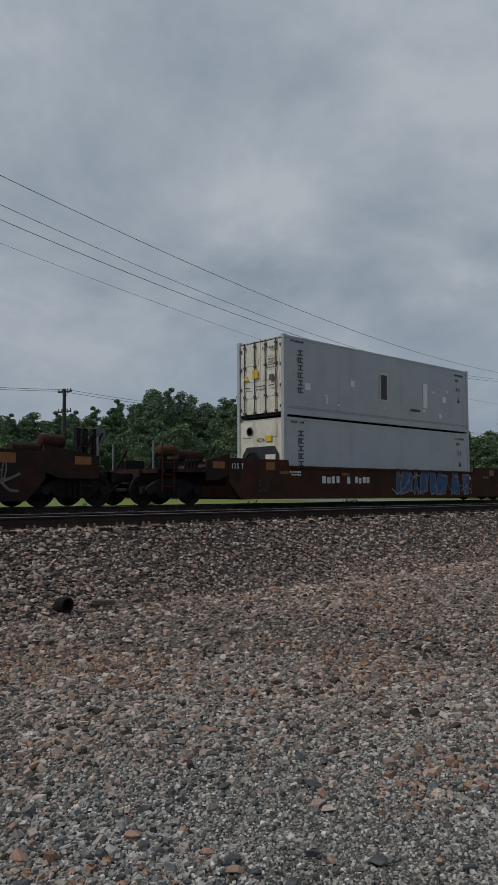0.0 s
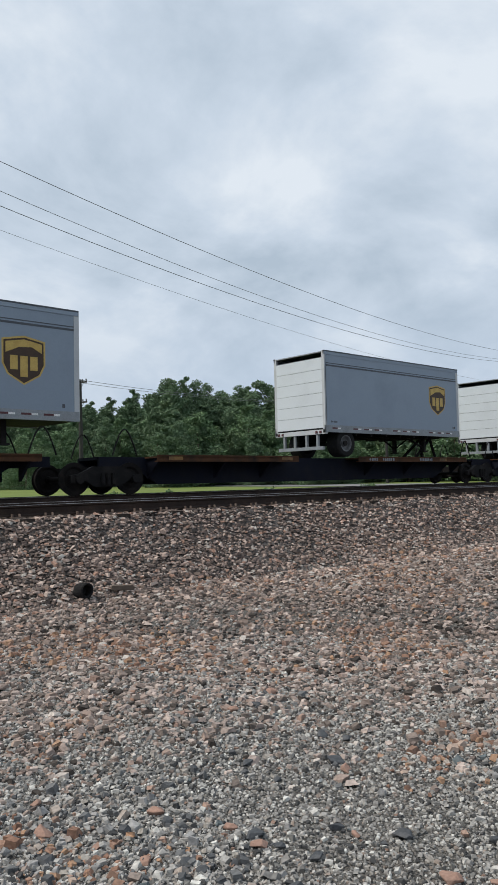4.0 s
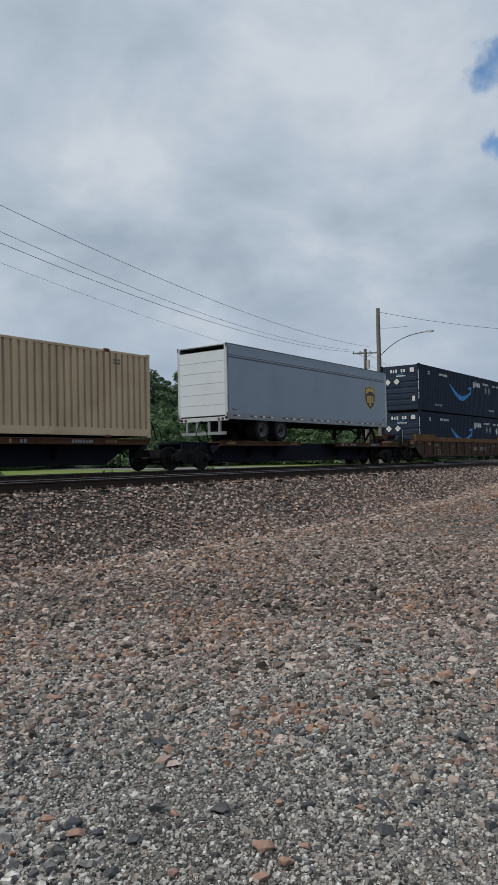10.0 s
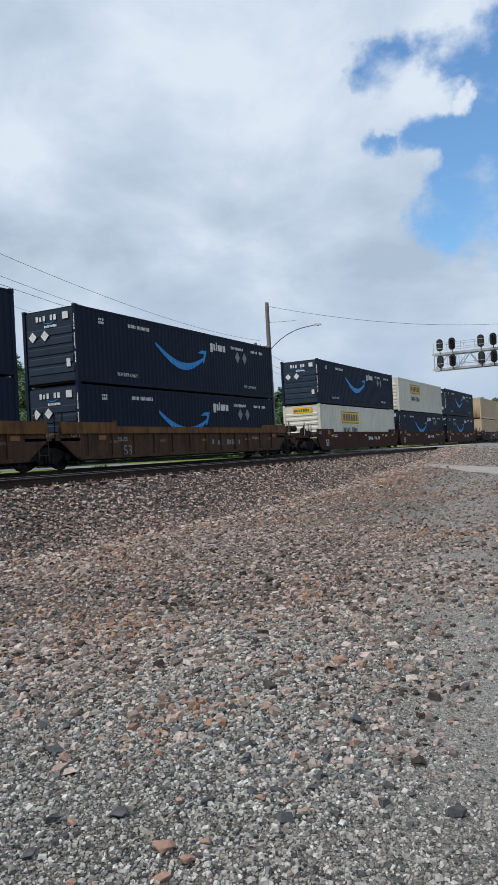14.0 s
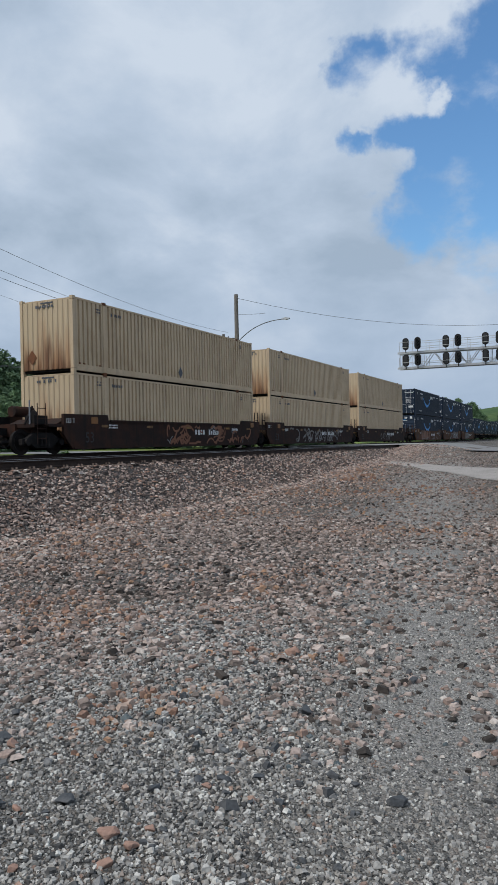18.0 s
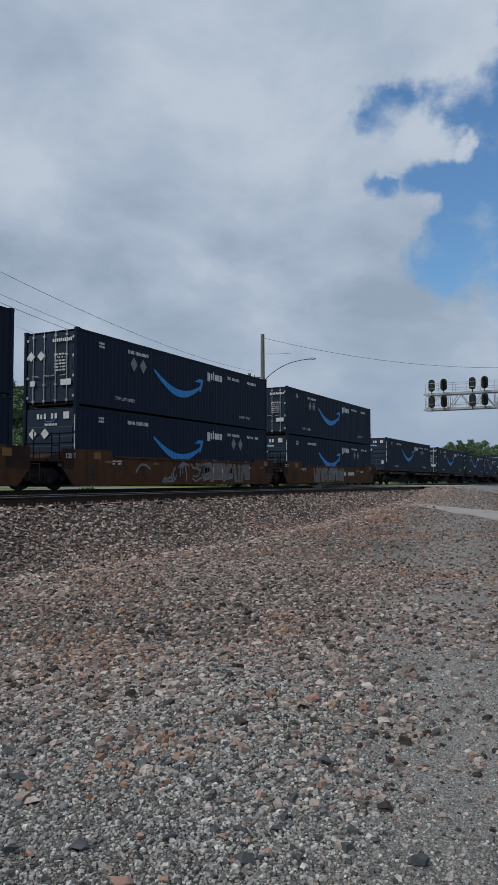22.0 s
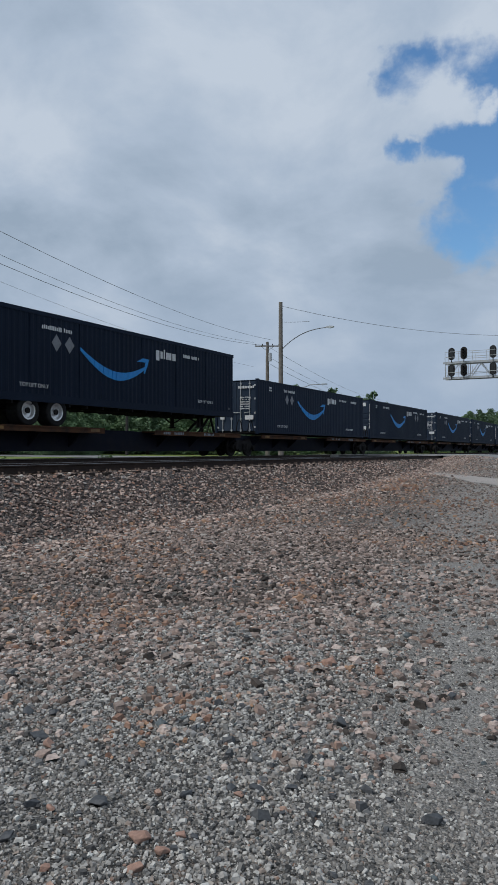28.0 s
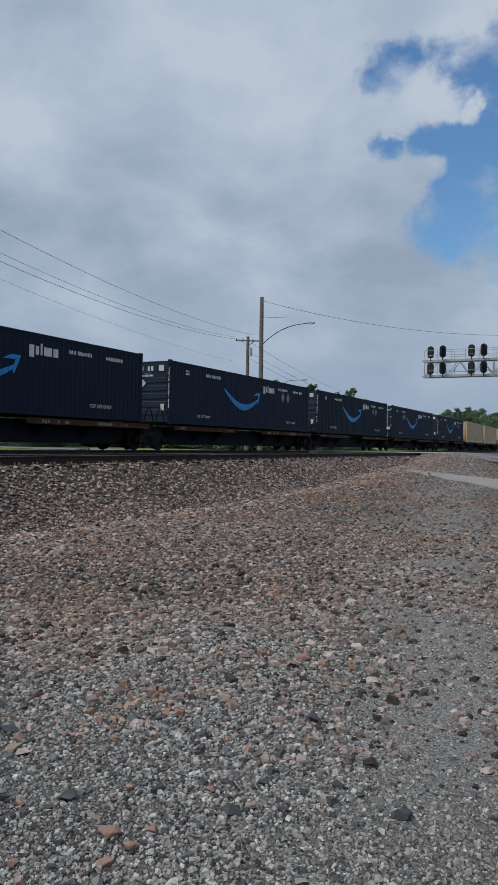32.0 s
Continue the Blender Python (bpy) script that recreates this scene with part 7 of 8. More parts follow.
    if "flag" in marks:
        for k in range(3):
            box(bm, 1.5, 2.0, y, y - 0.004, 1.85 + k * 0.13, 1.92 + k * 0.13)
        bar_text(bm, 2.35, 1.80, 1.15, 0.34, y, 3, 3)
    bar_text(bm, L - 1.15, 2.55, 0.75, 0.09, y, 8, seed)
    bar_text(bm, L - 1.1, 2.30, 0.3, 0.12, y, 3, seed + 1)
    bar_text(bm, L - 1.0, 1.85, 0.10, 0.2, y, 1, seed + 2)
    bar_text(bm, L - 0.8, 1.85, 0.10, 0.2, y, 1, seed + 2)
    prism(bm, [(L - 0.95, 1.35), (L - 0.72, 1.35), (L - 0.835, 1.60)], y, y - 0.004, "y")
    bar_text(bm, 0.35, 2.66, 0.7, 0.08, y, 8, seed + 6)
    part("side_writing", bm, M_LETTER_DARK, c)
    if "word" in marks:
        bm = bmesh.new()
        bar_text(bm, 0.55, 2.22, 1.75, 0.38, y, 5, 5)
        part("brand_bars", bm, M_LETTER_RED, c)
        bm = bmesh.new()
        box(bm, 0.15, 6.25, y, y - 0.003, 0.50, 1.22)
        part("faded_band", bm, M_REEFER, c, "pale grey band left by an old name")
        for k in range(5):
            bm = bmesh.new()
            box(bm, 0.35 + k * 1.17, 1.32 + k * 1.17, y - 0.003, y - 0.005, 0.64, 1.08)
            part("faded_panel", bm, M_REEFER_CREAM, c)
        bm = bmesh.new()
        box(bm, L - 1.75, L - 0.12, y, y - 0.002, 0.20, H - 0.15)
        part("grey_panel", bm, M_REEFER, c, "pale grey repainted end panel")
    if "blue" in marks:
        bm = bmesh.new()
        box(bm, 5.25, 6.55, y, y - 0.004, 1.55, 2.02)
        part("blue_panel", bm, M_BLUE, c, "blue panel")
        bm = bmesh.new()
        for k in range(3):
            box(bm, 5.38 + k * 0.40, 5.64 + k * 0.40, y - 0.004, y - 0.007, 1.66, 1.91)
        box(bm, 4.75, 5.0, y, y - 0.003, 1.30, 1.55)
        part("panel_bars", bm, M_WHITE, c)
    if "hatch" in marks:
        bm = bmesh.new()
        box(bm, 5.50, 6.05, y, y - 0.006, 0.95, 2.10)
        part("patch_panel", bm, M_REEFER_CREAM, c)
        bm = bmesh.new()
        box(bm, 5.58, 5.97, y - 0.006, y - 0.010, 1.02, 2.02)
        part("dark_opening", bm, M_UNITBLACK, c)
        bm = bmesh.new()
        box(bm, 7.6, 8.3, y, y - 0.003, 0.70, 0.80)
        part("rust_patch", bm, M_RUST, c)
        bm = bmesh.new()
        box(bm, 8.55, 8.85, y, y - 0.003, 0.9, 1.95)
        rr = random.Random(4)
        for k in range(12):
            x = rr.uniform(0.4, 11)
            z = rr.uniform(0.4, 1.9)
            box(bm, x, x + rr.uniform(0.03, 0.3), y, y - 0.003, z, z + rr.uniform(0.02, 0.3))
        part("scrape", bm, M_WHITE, c)
    return c


# ---------------------------------------------------------------- trailers (x = 0 at the leading end, z = 0 at the rail top)
def shield(c, x, y):
    pts = [(0.0, 1.08), (0.55, 1.18), (1.08, 1.08), (1.08, 0.50), (0.95, 0.24), (0.54, 0.0), (0.13, 0.24), (0.0, 0.50)]
    bm = bmesh.new()
    flat_poly(bm, [(x + 0.54 + (a - 0.54) * 1.09, 2.93 + 0.59 + (b - 0.59) * 1.08) for a, b in pts], y + 0.003)
    rim = part("shield_edge", bm, M_GOLD, c, "pale gold shield edge")
    bm = bmesh.new()
    flat_poly(bm, [(x + a, 2.93 + b) for a, b in pts], y)
    sh = part("shield_mark", bm, M_BROWNMARK, rim, "brown and gold shield")
    bm = bmesh.new()
    top = [(0.05, 1.04), (0.55, 1.13), (1.03, 1.04), (1.03, 0.80), (0.75, 0.95), (0.4, 0.92), (0.05, 0.76)]
    flat_poly(bm, [(x + a, 2.93 + b) for a, b in top], y - 0.005)
    for a, lo, w, h in ((0.17, 0.34, 0.20, 0.36), (0.44, 0.16, 0.20, 0.54), (0.71, 0.34, 0.20, 0.36)):
        box(bm, x + a, x + a + w, y - 0.004, y - 0.009, 2.93 + lo, 2.93 + lo + h)
    part("gold_bars", bm, M_GOLD, rim)


def trailer(L, nose_first, look_, label, shield_x=None, single=False, skirt=True, seed=0, top=4.92, bright_rim=False, high=2.10):
    c = empty("trailer", label, "trailer", "trailers on the train")
    W, zb = 2.59, high
    side = {"grey": M_TRAILER, "white": M_TRAILER_WHITE, "navy": M_NAVY}[look_]
    trim = {"grey": M_TRAILER_SEAM, "white": M_TRAILER_SEAM, "navy": M_NAVY}[look_]
    endm = {"grey": M_TRAILER_END, "white": M_TRAILER_WHITE, "navy": M_NAVY_END}[look_]
    for s in (-1, 1):
        bm = bmesh.new()
        lo, hi = sorted((s * W / 2, s * (W / 2 - 0.06)))
        if look_ == "navy":
            corrugated(bm, 0.1, L - 0.1, zb + 0.05, top - 0.08, s * W / 2, 0.27, 0.02, s)
        else:
            box(bm, 0.06, L - 0.06, lo, hi, zb + 0.05, top - 0.10)
        w = part("side_wall", bm, side, c)
        bm = bmesh.new()
        lo2, hi2 = sorted((s * (W / 2 + 0.014), s * (W / 2 - 0.05)))
        box(bm, 0.0, L, lo2, hi2, zb - 0.10, zb + 0.16)
        part("bottom_rail", bm, trim, c)
        bm = bmesh.new()
        box(bm, 0.0, L, lo2, hi2, top - 0.14, top)
        part("top_rail", bm, M_DARKRAIL if look_ == "white" else side, c)
        if look_ == "grey":
            bm = bmesh.new()
            lo4, hi4 = sorted((s * (W / 2 + 0.022), s * (W / 2 - 0.05)))
            box(bm, 0.0, L, lo4, hi4, top - 0.03, top + 0.012)
            part("roof_edge", bm, M_DARKRAIL, c)
        if look_ == "grey":
            bm = bmesh.new()
            lo3, hi3 = sorted((s * (W / 2 + 0.004), s * W / 2 - s * 0.01))
            box(bm, 0.1, L - 0.1, lo3, hi3, top - 0.56, top - 0.50)
            box(bm, 0.1, L - 0.1, lo3, hi3, top - 0.46, top - 0.43)
            part("seam_band", bm, M_DARKRAIL, c)
        else:
            bm = bmesh.new()
            x = 1.22
            while x < L - 0.6:
                lo3, hi3 = sorted((s * (W / 2 + 0.005), s * W / 2 - s * 0.01))
                box(bm, x, x + 0.03, lo3, hi3, zb + 0.17, top - 0.15)
                x += 1.22
            part("panel_seam", bm, trim, c)
        if look_ != "navy":
            bm = bmesh.new()
            bm2 = bmesh.new()
            x = 0.35
            k = 0
            while x < L - 0.5:
                lo3, hi3 = sorted((s * (W / 2 + 0.015), s * (W / 2 + 0.019)))
                box(bm, x, x + 0.28, lo3, hi3, zb + 0.02, zb + 0.075)
                box(bm2, x + 0.28, x + 0.46, lo3, hi3, zb + 0.02, zb + 0.075)
                x += 0.62 if k % 3 else 1.15
                k += 1
            part("red_reflector", bm, M_RED, c)
            part("white_reflector", bm2, M_WHITE, c)
    bm = bmesh.new()
    box(bm, 0.02, L - 0.02, -W / 2 + 0.03, W / 2 - 0.03, top - 0.05, top - 0.012)
    part("roof", bm, trim, c)
    bm = bmesh.new()
    box(bm, 0.02, L - 0.02, -W / 2 + 0.05, W / 2 - 0.05, zb - 0.08, zb + 0.04)
    uf = part("underframe", bm, M_BLACKSTEEL, c)
    bm = bmesh.new()
    box(bm, 0, 0.08, -W / 2 + 0.05, W / 2 - 0.05, zb - 0.2, zb - 0.08)
    beam = mesh_of(bm, "crossmember", M_BLACKSTEEL)
    for k in range(int((L - 1.4) / 0.9)):
        link_part("crossmember", beam, uf, (0.8 + 0.9 * k, 0, 0))
    nose, rear = (0.0, L) if nose_first else (L, 0.0)
    d = 1 if nose_first else -1                  # from the nose to the rear
    bm = bmesh.new()
    box(bm, min(nose, nose + d * 0.05), max(nose, nose + d * 0.05), -W / 2 + 0.03, W / 2 - 0.03, zb - 0.05, top - 0.03)
    front = part("front_wall", bm, endm, c)
    if look_ == "grey":
        for s in (-1, 1):
            bm = bmesh.new()
            lo, hi = sorted((s * (W / 2 - (0.44 if seed == 1 and s < 0 else 0.10)), s * (W / 2 + 0.006)))
            box(bm, min(nose - d * 0.012, nose + d * 0.14), max(nose - d * 0.012, nose + d * 0.14), lo, hi, zb - 0.08, top - 0.02)
            part("nose_corner", bm, M_TANWOOD if seed == 1 and s < 0 else endm, front)
        bm = bmesh.new()
        for yy, z0, w, h in ((0.75, zb + 0.18, 0.32, 0.48), (-0.62, zb + 0.20, 0.40, 0.50), (-0.15, top - 0.42, 0.5, 0.14)):
            box(bm, nose - d * 0.02, nose, yy - w / 2, yy + w / 2, z0, z0 + h)
        part("service_panel", bm, M_DARKRAIL, front)
        bm = bmesh.new()
        for yy, z0, w, h in ((0.75, zb + 0.24, 0.22, 0.36), (-0.1, zb + 0.75, 0.3, 0.06)):
            box(bm, nose - d * 0.028, nose - d * 0.018, yy - w / 2, yy + w / 2, z0, z0 + h)
        part("paper_holder", bm, M_WHITE, front)
    # rear doors
    s = 1 if nose_first else -1
    if look_ == "grey":
        bm = bmesh.new()
        box(bm, min(rear - s * 0.02, rear - s * 0.05), max(rear - s * 0.02, rear - s * 0.05), -W / 2 + 0.12, W / 2 - 0.12, zb + 0.05, top - 0.23)
        roll = part("rollup_door", bm, M_TRAILER_SEAM, c, "white roll-up rear door")
        for k in range(6):
            z = zb + 0.06 + k * (top - zb - 0.3) / 6
            bm = bmesh.new()
            box(bm, min(rear, rear - s * 0.03), max(rear, rear - s * 0.03), -W / 2 + 0.12, W / 2 - 0.12, z, z + (top - zb - 0.3) / 6 - 0.012)
            part("door_slat", bm, M_TRAILER_WHITE, roll)
        for k in (-1, 1):
            bm = bmesh.new()
            lo, hi = sorted((k * W / 2, k * (W / 2 - 0.12)))
            box(bm, min(rear, rear - s * 0.09), max(rear, rear - s * 0.09), lo, hi, zb - 0.12, top)
            part("rear_post", bm, endm, c)
    else:
        for k in (-1, 1):
            bm = bmesh.new()
            lo, hi = sorted((k * 0.008, k * (W / 2 - 0.03)))
            box(bm, min(rear, rear - s * 0.05), max(rear, rear - s * 0.05), lo, hi, zb, top - 0.05)
            dr = part("door", bm, endm, c)
            for yy in ((0.10, 0.30) if look_ == "white" else (0.28, 0.82)):
                bm = bmesh.new()
                rod(bm, (rear + s * 0.03, k * yy, zb - 0.02), (rear + s * 0.03, k * yy, top - 0.06), 0.013, 8)
                part("lock_rod", bm, M_GALV, dr)
            for z in (0.3, 0.9, 1.6, 2.3):
                bm = bmesh.new()
                box(bm, min(rear, rear + s * 0.03), max(rear, rear + s * 0.03), k * (W / 2 - 0.05) - 0.1, k * (W / 2 - 0.05) + 0.03, zb + z - 0.04, zb + z + 0.04)
                part("hinge", bm, M_GALV, dr)
    bm = bmesh.new()
    box(bm, min(rear, rear - s * 0.12), max(rear, rear - s * 0.12), -W / 2 + 0.02, W / 2 - 0.02, zb - 0.16, zb + 0.0)
    part("rear_sill", bm, endm if look_ != "navy" else M_BLACKSTEEL, c)
    bm = bmesh.new()
    for yy in (-0.85, -0.3, 0.3, 0.85):
        if abs(yy) > 0.5 or look_ == "grey":
            box(bm, rear - s * 0.06 - 0.04, rear - s * 0.06 + 0.04, yy - 0.05, yy + 0.05, zb - 0.66, zb - 0.14)
    box(bm, rear - s * 0.06 - 0.05, rear - s * 0.06 + 0.05, -1.15, 1.15, zb - 0.72, zb - 0.60)
    part("bumper_guard", bm, M_TRAILER_SEAM, c)
    bm = bmesh.new()
    for yy in (-1.1, -0.9, 0.85, 1.05):
        box(bm, rear, rear + s * 0.02, yy, yy + 0.10, zb - 0.13, zb - 0.04)
    part("tail_lamp", bm, M_RED, c)
    # axles
    zw = 1.12 + 0.50
    axles = [rear - d * 1.15] if single else [rear - d * 2.46, rear - d * 3.78]
    if look_ == "grey" and not single and not nose_first:
        axles = [rear - d * 2.46, rear - d * 3.88]
    for ax in axles:
        for k in (-1, 1):
            bm = bmesh.new()
            revolve(bm, [(0.27, 0.27), (0.30, 0.02), (0.32, 0.0), (0.46, 0.0), (0.50, 0.03), (0.50, 0.24), (0.50, 0.30), (0.50, 0.54), (0.46, 0.57), (0.32, 0.57), (0.30, 0.55), (0.27, 0.30)], (ax, k * 1.26 - (0 if k < 0 else 0.57), zw), 26, "y")
            ty = part("tyre", bm, M_TYRE, c)
            bm = bmesh.new()
            prof = [(0.02, 0.08), (0.11, 0.09), (0.14, 0.15), (0.23, 0.13), (0.265, 0.03), (0.305, 0.015), (0.30, 0.25), (0.02, 0.25)]
            if k > 0:
                prof = [(r, -a) for r, a in prof]
            revolve(bm, prof, (ax, k * 1.26, zw), 22, "y")
            rim = part("rim", bm, M_RIM if bright_rim else M_RIMDARK, ty)
            bm = bmesh.new()
            rod(bm, (ax, k * 1.10, zw), (ax, k * 1.225, zw), 0.10, 12)
            part("hub", bm, M_BLACKSTEEL, rim)
        bm = bmesh.new()
        rod(bm, (ax, -1.0, zw), (ax, 1.0, zw), 0.07, 8)
        part("axle", bm, M_BLACKSTEEL, c)
    bm = bmesh.new()
    a0, a1 = min(axles) - 0.75, max(axles) + 0.75
    for yy in (-0.5, 0.5):
        box(bm, a0, a1, yy - 0.06, yy + 0.06, zw + 0.10, zb - 0.08)
    part("slider_frame", bm, M_BLACKSTEEL, c)
    # landing legs
    lx = nose + d * (2.3 if L > 10 else 1.9)
    for k in (-1, 1):
        bm = bmesh.new()
        box(bm, lx - 0.07, lx + 0.07, k * 0.75 - 0.07, k * 0.75 + 0.07, 1.40, zb - 0.08)
        rod(bm, (lx, k * 0.75, 1.55), (lx + d * 1.1, k * 0.6, zb - 0.1), 0.035, 6)
        rod(bm, (lx, k * 0.75, 1.55), (lx, 0, zb - 0.1), 0.03, 6)
        box(bm, lx - 0.14, lx + 0.14, k * 0.75 - 0.12, k * 0.75 + 0.12, 1.36, 1.41)
        part("landing_leg", bm, M_BLACKSTEEL, c)
    if skirt and not single:
        for k in (-1, 1):
            bm = bmesh.new()
            a, b = lx + d * 1.2, min(axles) - 0.75 if d > 0 else max(axles) + 0.75
            prism(bm, [(a, zb - 0.10), (b, zb - 0.10), (b, 1.22), (a + d * 2.9, 1.24), (a + d * 0.5, zb - 0.45)], k * 1.25, k * 1.22, "y")
            part("side_skirt", bm, M_SKIRT, c, "flat grey side skirt")
    y = -W / 2 - 0.002
    if shield_x is not None:
        shield(c, shield_x, y)
    bm = bmesh.new()
    bar_text(bm, (L - 0.5) if not nose_first else 0.4, zb + 0.25, 0.22, 0.10, y, 2, seed)
    bar_text(bm, 0.3 if not nose_first else L - 0.7, zb + 0.25, 0.35, 0.07, y, 5, seed + 1)
    part("side_writing", bm, M_LETTER_DARK, c)
    return c


def white_trailer_marks(c, L):
    """A faded haulier's name and a faded map shape, as plain grey bars and a blot."""
    y = -1.295 - 0.002
    bm = bmesh.new()
    x = 4.3
    for i, (w, h) in enumerate(((0.62, 0.85), (0.42, 0.5), (0.42, 0.5), (0.42, 0.5), (0.42, 0.5), (0.42, 0.5), (0.42, 0.5), (0.25, 0.7), (0.4, 0), (0.6, 0.85), (0.3, 0.5), (0.42, 0.5), (0.42, 0.5), (0.38, 0.5), (0.42, 0.5), (0.42, 0.5), (0.3, 0.5), (0.25, 0.7))):
        if h:
            box(bm, x, x + w * 0.8, y, y - 0.003, 3.65, 3.65 + h * 0.75)
        x += w + 0.07
    flat_poly(bm, [(12.0, 4.4), (13.6, 4.35), (13.9, 4.05), (14.3, 4.4), (14.25, 3.9), (13.9, 3.6), (13.75, 3.1), (13.5, 3.4), (13.1, 3.35), (12.8, 3.1), (12.6, 3.45), (12.1, 3.55), (11.95, 4.0)], y)
    part("faded_marks", bm, M_FADED, c)
    bm = bmesh.new()
    for i in range(3):
        for j in range(2):
            cx, cz = 6.2 + i * 0.55, 2.85 + j * 0.45 + (0.22 if i == 1 else 0)
            flat_poly(bm, [(cx - 0.2, cz), (cx, cz - 0.2), (cx + 0.2, cz), (cx, cz + 0.2)], y)
    bar_text(bm, L - 1.5, 2.62, 0.9, 0.09, y, 9, 8)
    part("recycling_mark", bm, M_FADED, c)


# ---------------------------------------------------------------- the consist
SPEED_S = (0.0, 21.25, 42.53, 63.90, 85.39, 107.03, 128.70, 150.00, 171.06, 192.08, 213.16, 234.36, 255.30, 276.08, 296.55, 316.7, 336.7, 356.72, 376.84,
           396.97, 417.28, 437.66, 458.17, 478.72, 499.26, 519.72, 540.0, 560.15, 580.29, 600.53, 620.79, 641.02, 661.2)
RIDERS = []      # (thing, place along the train, height over the rail)


def ride(thing, u, z=0.0):
    thing.location = (u, FAR_Y, ZR + z)
    RIDERS.append((thing, u, z))
    return thing


USED = set()


def again(ob):
    """The thing itself the first time, a copy after that."""
    if ob.name in USED:
        return copy_thing(ob, Matrix.Identity(4))
    USED.add(ob.name)
    return ob


def consist():
    g0 = ((M_GRAF_W, (-4.6, 0.8), 16, 0.14), (M_GRAF_G, (0.8, 6.0), 24, 0.18), (M_GRAF_G, (5.0, 8.2), 16, 0.06), (M_GRAF_W, (5.5, 7.8), 6, 0.03))
    g1 = ((M_GRAF_B, (0.2, 5.6), 16, 0.16), (M_GRAF_W, (0.1, 6.2), 14, 0.05))
    g2 = ((M_GRAF_G, (-7.4, -5.0), 9, 0.04), (M_GRAF_W, (-3.0, 0.8), 15, 0.14), (M_GRAF_G, (2.8, 6.6), 22, 0.15), (M_GRAF_W, (0.9, 2.6), 5, 0.03))
    g3 = ((M_GRAF_W, (-5.9, -2.7), 16, 0.14), (M_GRAF_K, (-2.5, 1.9), 24, 0.18), (M_GRAF_G, (5.2, 8.2), 14, 0.04), (M_GRAF_G, (-7.0, -6.2), 5, 0.03))
    lab = "rust-brown steel well car with sprayed paint on its side"
    reach = 9.78
    wells = ((0.3, g0, False, True, 3, 9.8, 1.1), (24.30, g1, True, False, 1, 10.85, -4.3), (43.82, g2, False, False, 2, 9.8, 1.1), (63.59, g3, False, True, 4, 9.8, 2.1))
    for cx, g, le, re, sd, out, marks in wells:
        car = ride(well_unit("flat", M_WELL_BROWN if cx > 1 else M_WELL_RUST, lab, le, re, g, sd, reach=reach, out=out, marks=marks), cx)
        if cx < 1:
            brake_end(car, 8.75, 10.42)
        elif le:
            brake_end(car, -8.75, -9.72)
    # refrigerated boxes two high
    lz, uz = 0.19, 0.19 + 2.90
    ride(reefer(2, True, M_REEFER, ("column",)), 18.19, lz)
    ride(reefer(3, False, M_REEFER, ("column", "hatch")), 18.19, uz)
    ride(reefer(4, True, M_REEFER, ("flag",)), 37.72, lz)
    ride(reefer(5, True, M_REEFER_CREAM, ("word",)), 37.72, uz)
    ride(reefer(6, True, M_REEFER, ("column",)), 57.49, lz)
    ride(reefer(7, True, M_REEFER, ("column", "blue")), 57.49, uz)

    # trailers on spine cars
    spine = "black articulated spine car with rust-brown deck edges"
    s_first = spine_unit(spine, True, False, 21, 9.2, 0)
    s_mid = spine_unit(spine, False, False, 31, 9.2, 0)
    s_last = spine_unit(spine, False, True, 41, 9.2, 0)
    s_hl = spine_unit(spine, True, False, 51, 9.2, -1)
    s_ml = spine_unit(spine, False, False, 61, 9.2, -1)
    s_hr = spine_unit(spine, False, True, 71, 9.2, 1)
    s_mr = spine_unit(spine, False, False, 81, 9.2, 1)
    s_one = spine_unit(spine, True, True, 91, 9.0, 1)

    grey = "silver-grey box trailer with brown and gold shield"
    ride(again(s_hl), 85.3)
    ride(trailer(8.55, True, "grey", "short " + grey, 0.9, True, False, 1, 5.0), 77.31)
    ride(trailer(8.55, False, "grey", "short " + grey, 6.45, True, False, 2, 5.0), 86.48)
    ride(again(s_mr), 105.2)
    ride(trailer(8.55, False, "grey", "short " + grey, 6.45, True, False, 3, 4.95), 104.8)
    ride(again(s_hr), 124.6)
    ride(trailer(16.15, False, "grey", "long " + grey, 13.8, False, True, 4, 4.92), 117.32)
    ride(again(s_hl), 144.6)
    t5 = ride(trailer(14.5, True, "grey", "long " + grey, 1.6, False, True, 5, 4.92), 136.35)
    ride(again(s_ml), 163.3)
    ride(trailer(16.15, True, "grey", "long " + grey, 2.1, False, True, 6, 4.92), 155.70)
    ride(again(s_hr), 183.0)
    cov = ride(trailer(16.15, False, "white", "white box trailer with faded grey markings", None, False, True, 7, 4.98, True), 175.88)
    white_trailer_marks(cov, 16.15)
    tans = [tan_container(s) for s in (1, 2)]
    ride(again(s_first), 203.0)
    ride(again(tans[0]), 194.94, 1.17)
    ride(again(s_mid), 223.1)
    ride(again(tans[1]), 215.66, 1.17)
    ride(again(s_hr), 243.4)
    ride(trailer(14.4, False, "grey", "grey box trailer with a white roll-up door and small shield", 11.9, False, False, 8, 5.02), 236.2)

    # stack cars with navy boxes
    nf, nd = navy_container(False, 11), navy_container(True, 12)
    hunt = hunt_container(13)
    rib = "yellow-brown ribbed steel well car, worn and rusty"
    wr1 = well_unit("ribbed", M_WELL_YEL2, rib, True, False, ((M_GRAF_G, (0, 6), 8, 0.05),), 5, reach=9.62)
    wr2 = well_unit("ribbed", M_WELL_YEL2, rib, False, False, ((M_GRAF_W, (-2, 7), 9, 0.04),), 6, reach=9.62)
    wr3 = well_unit("ribbed", M_WELL_YEL2, rib, False, True, 0, 7, reach=9.62)
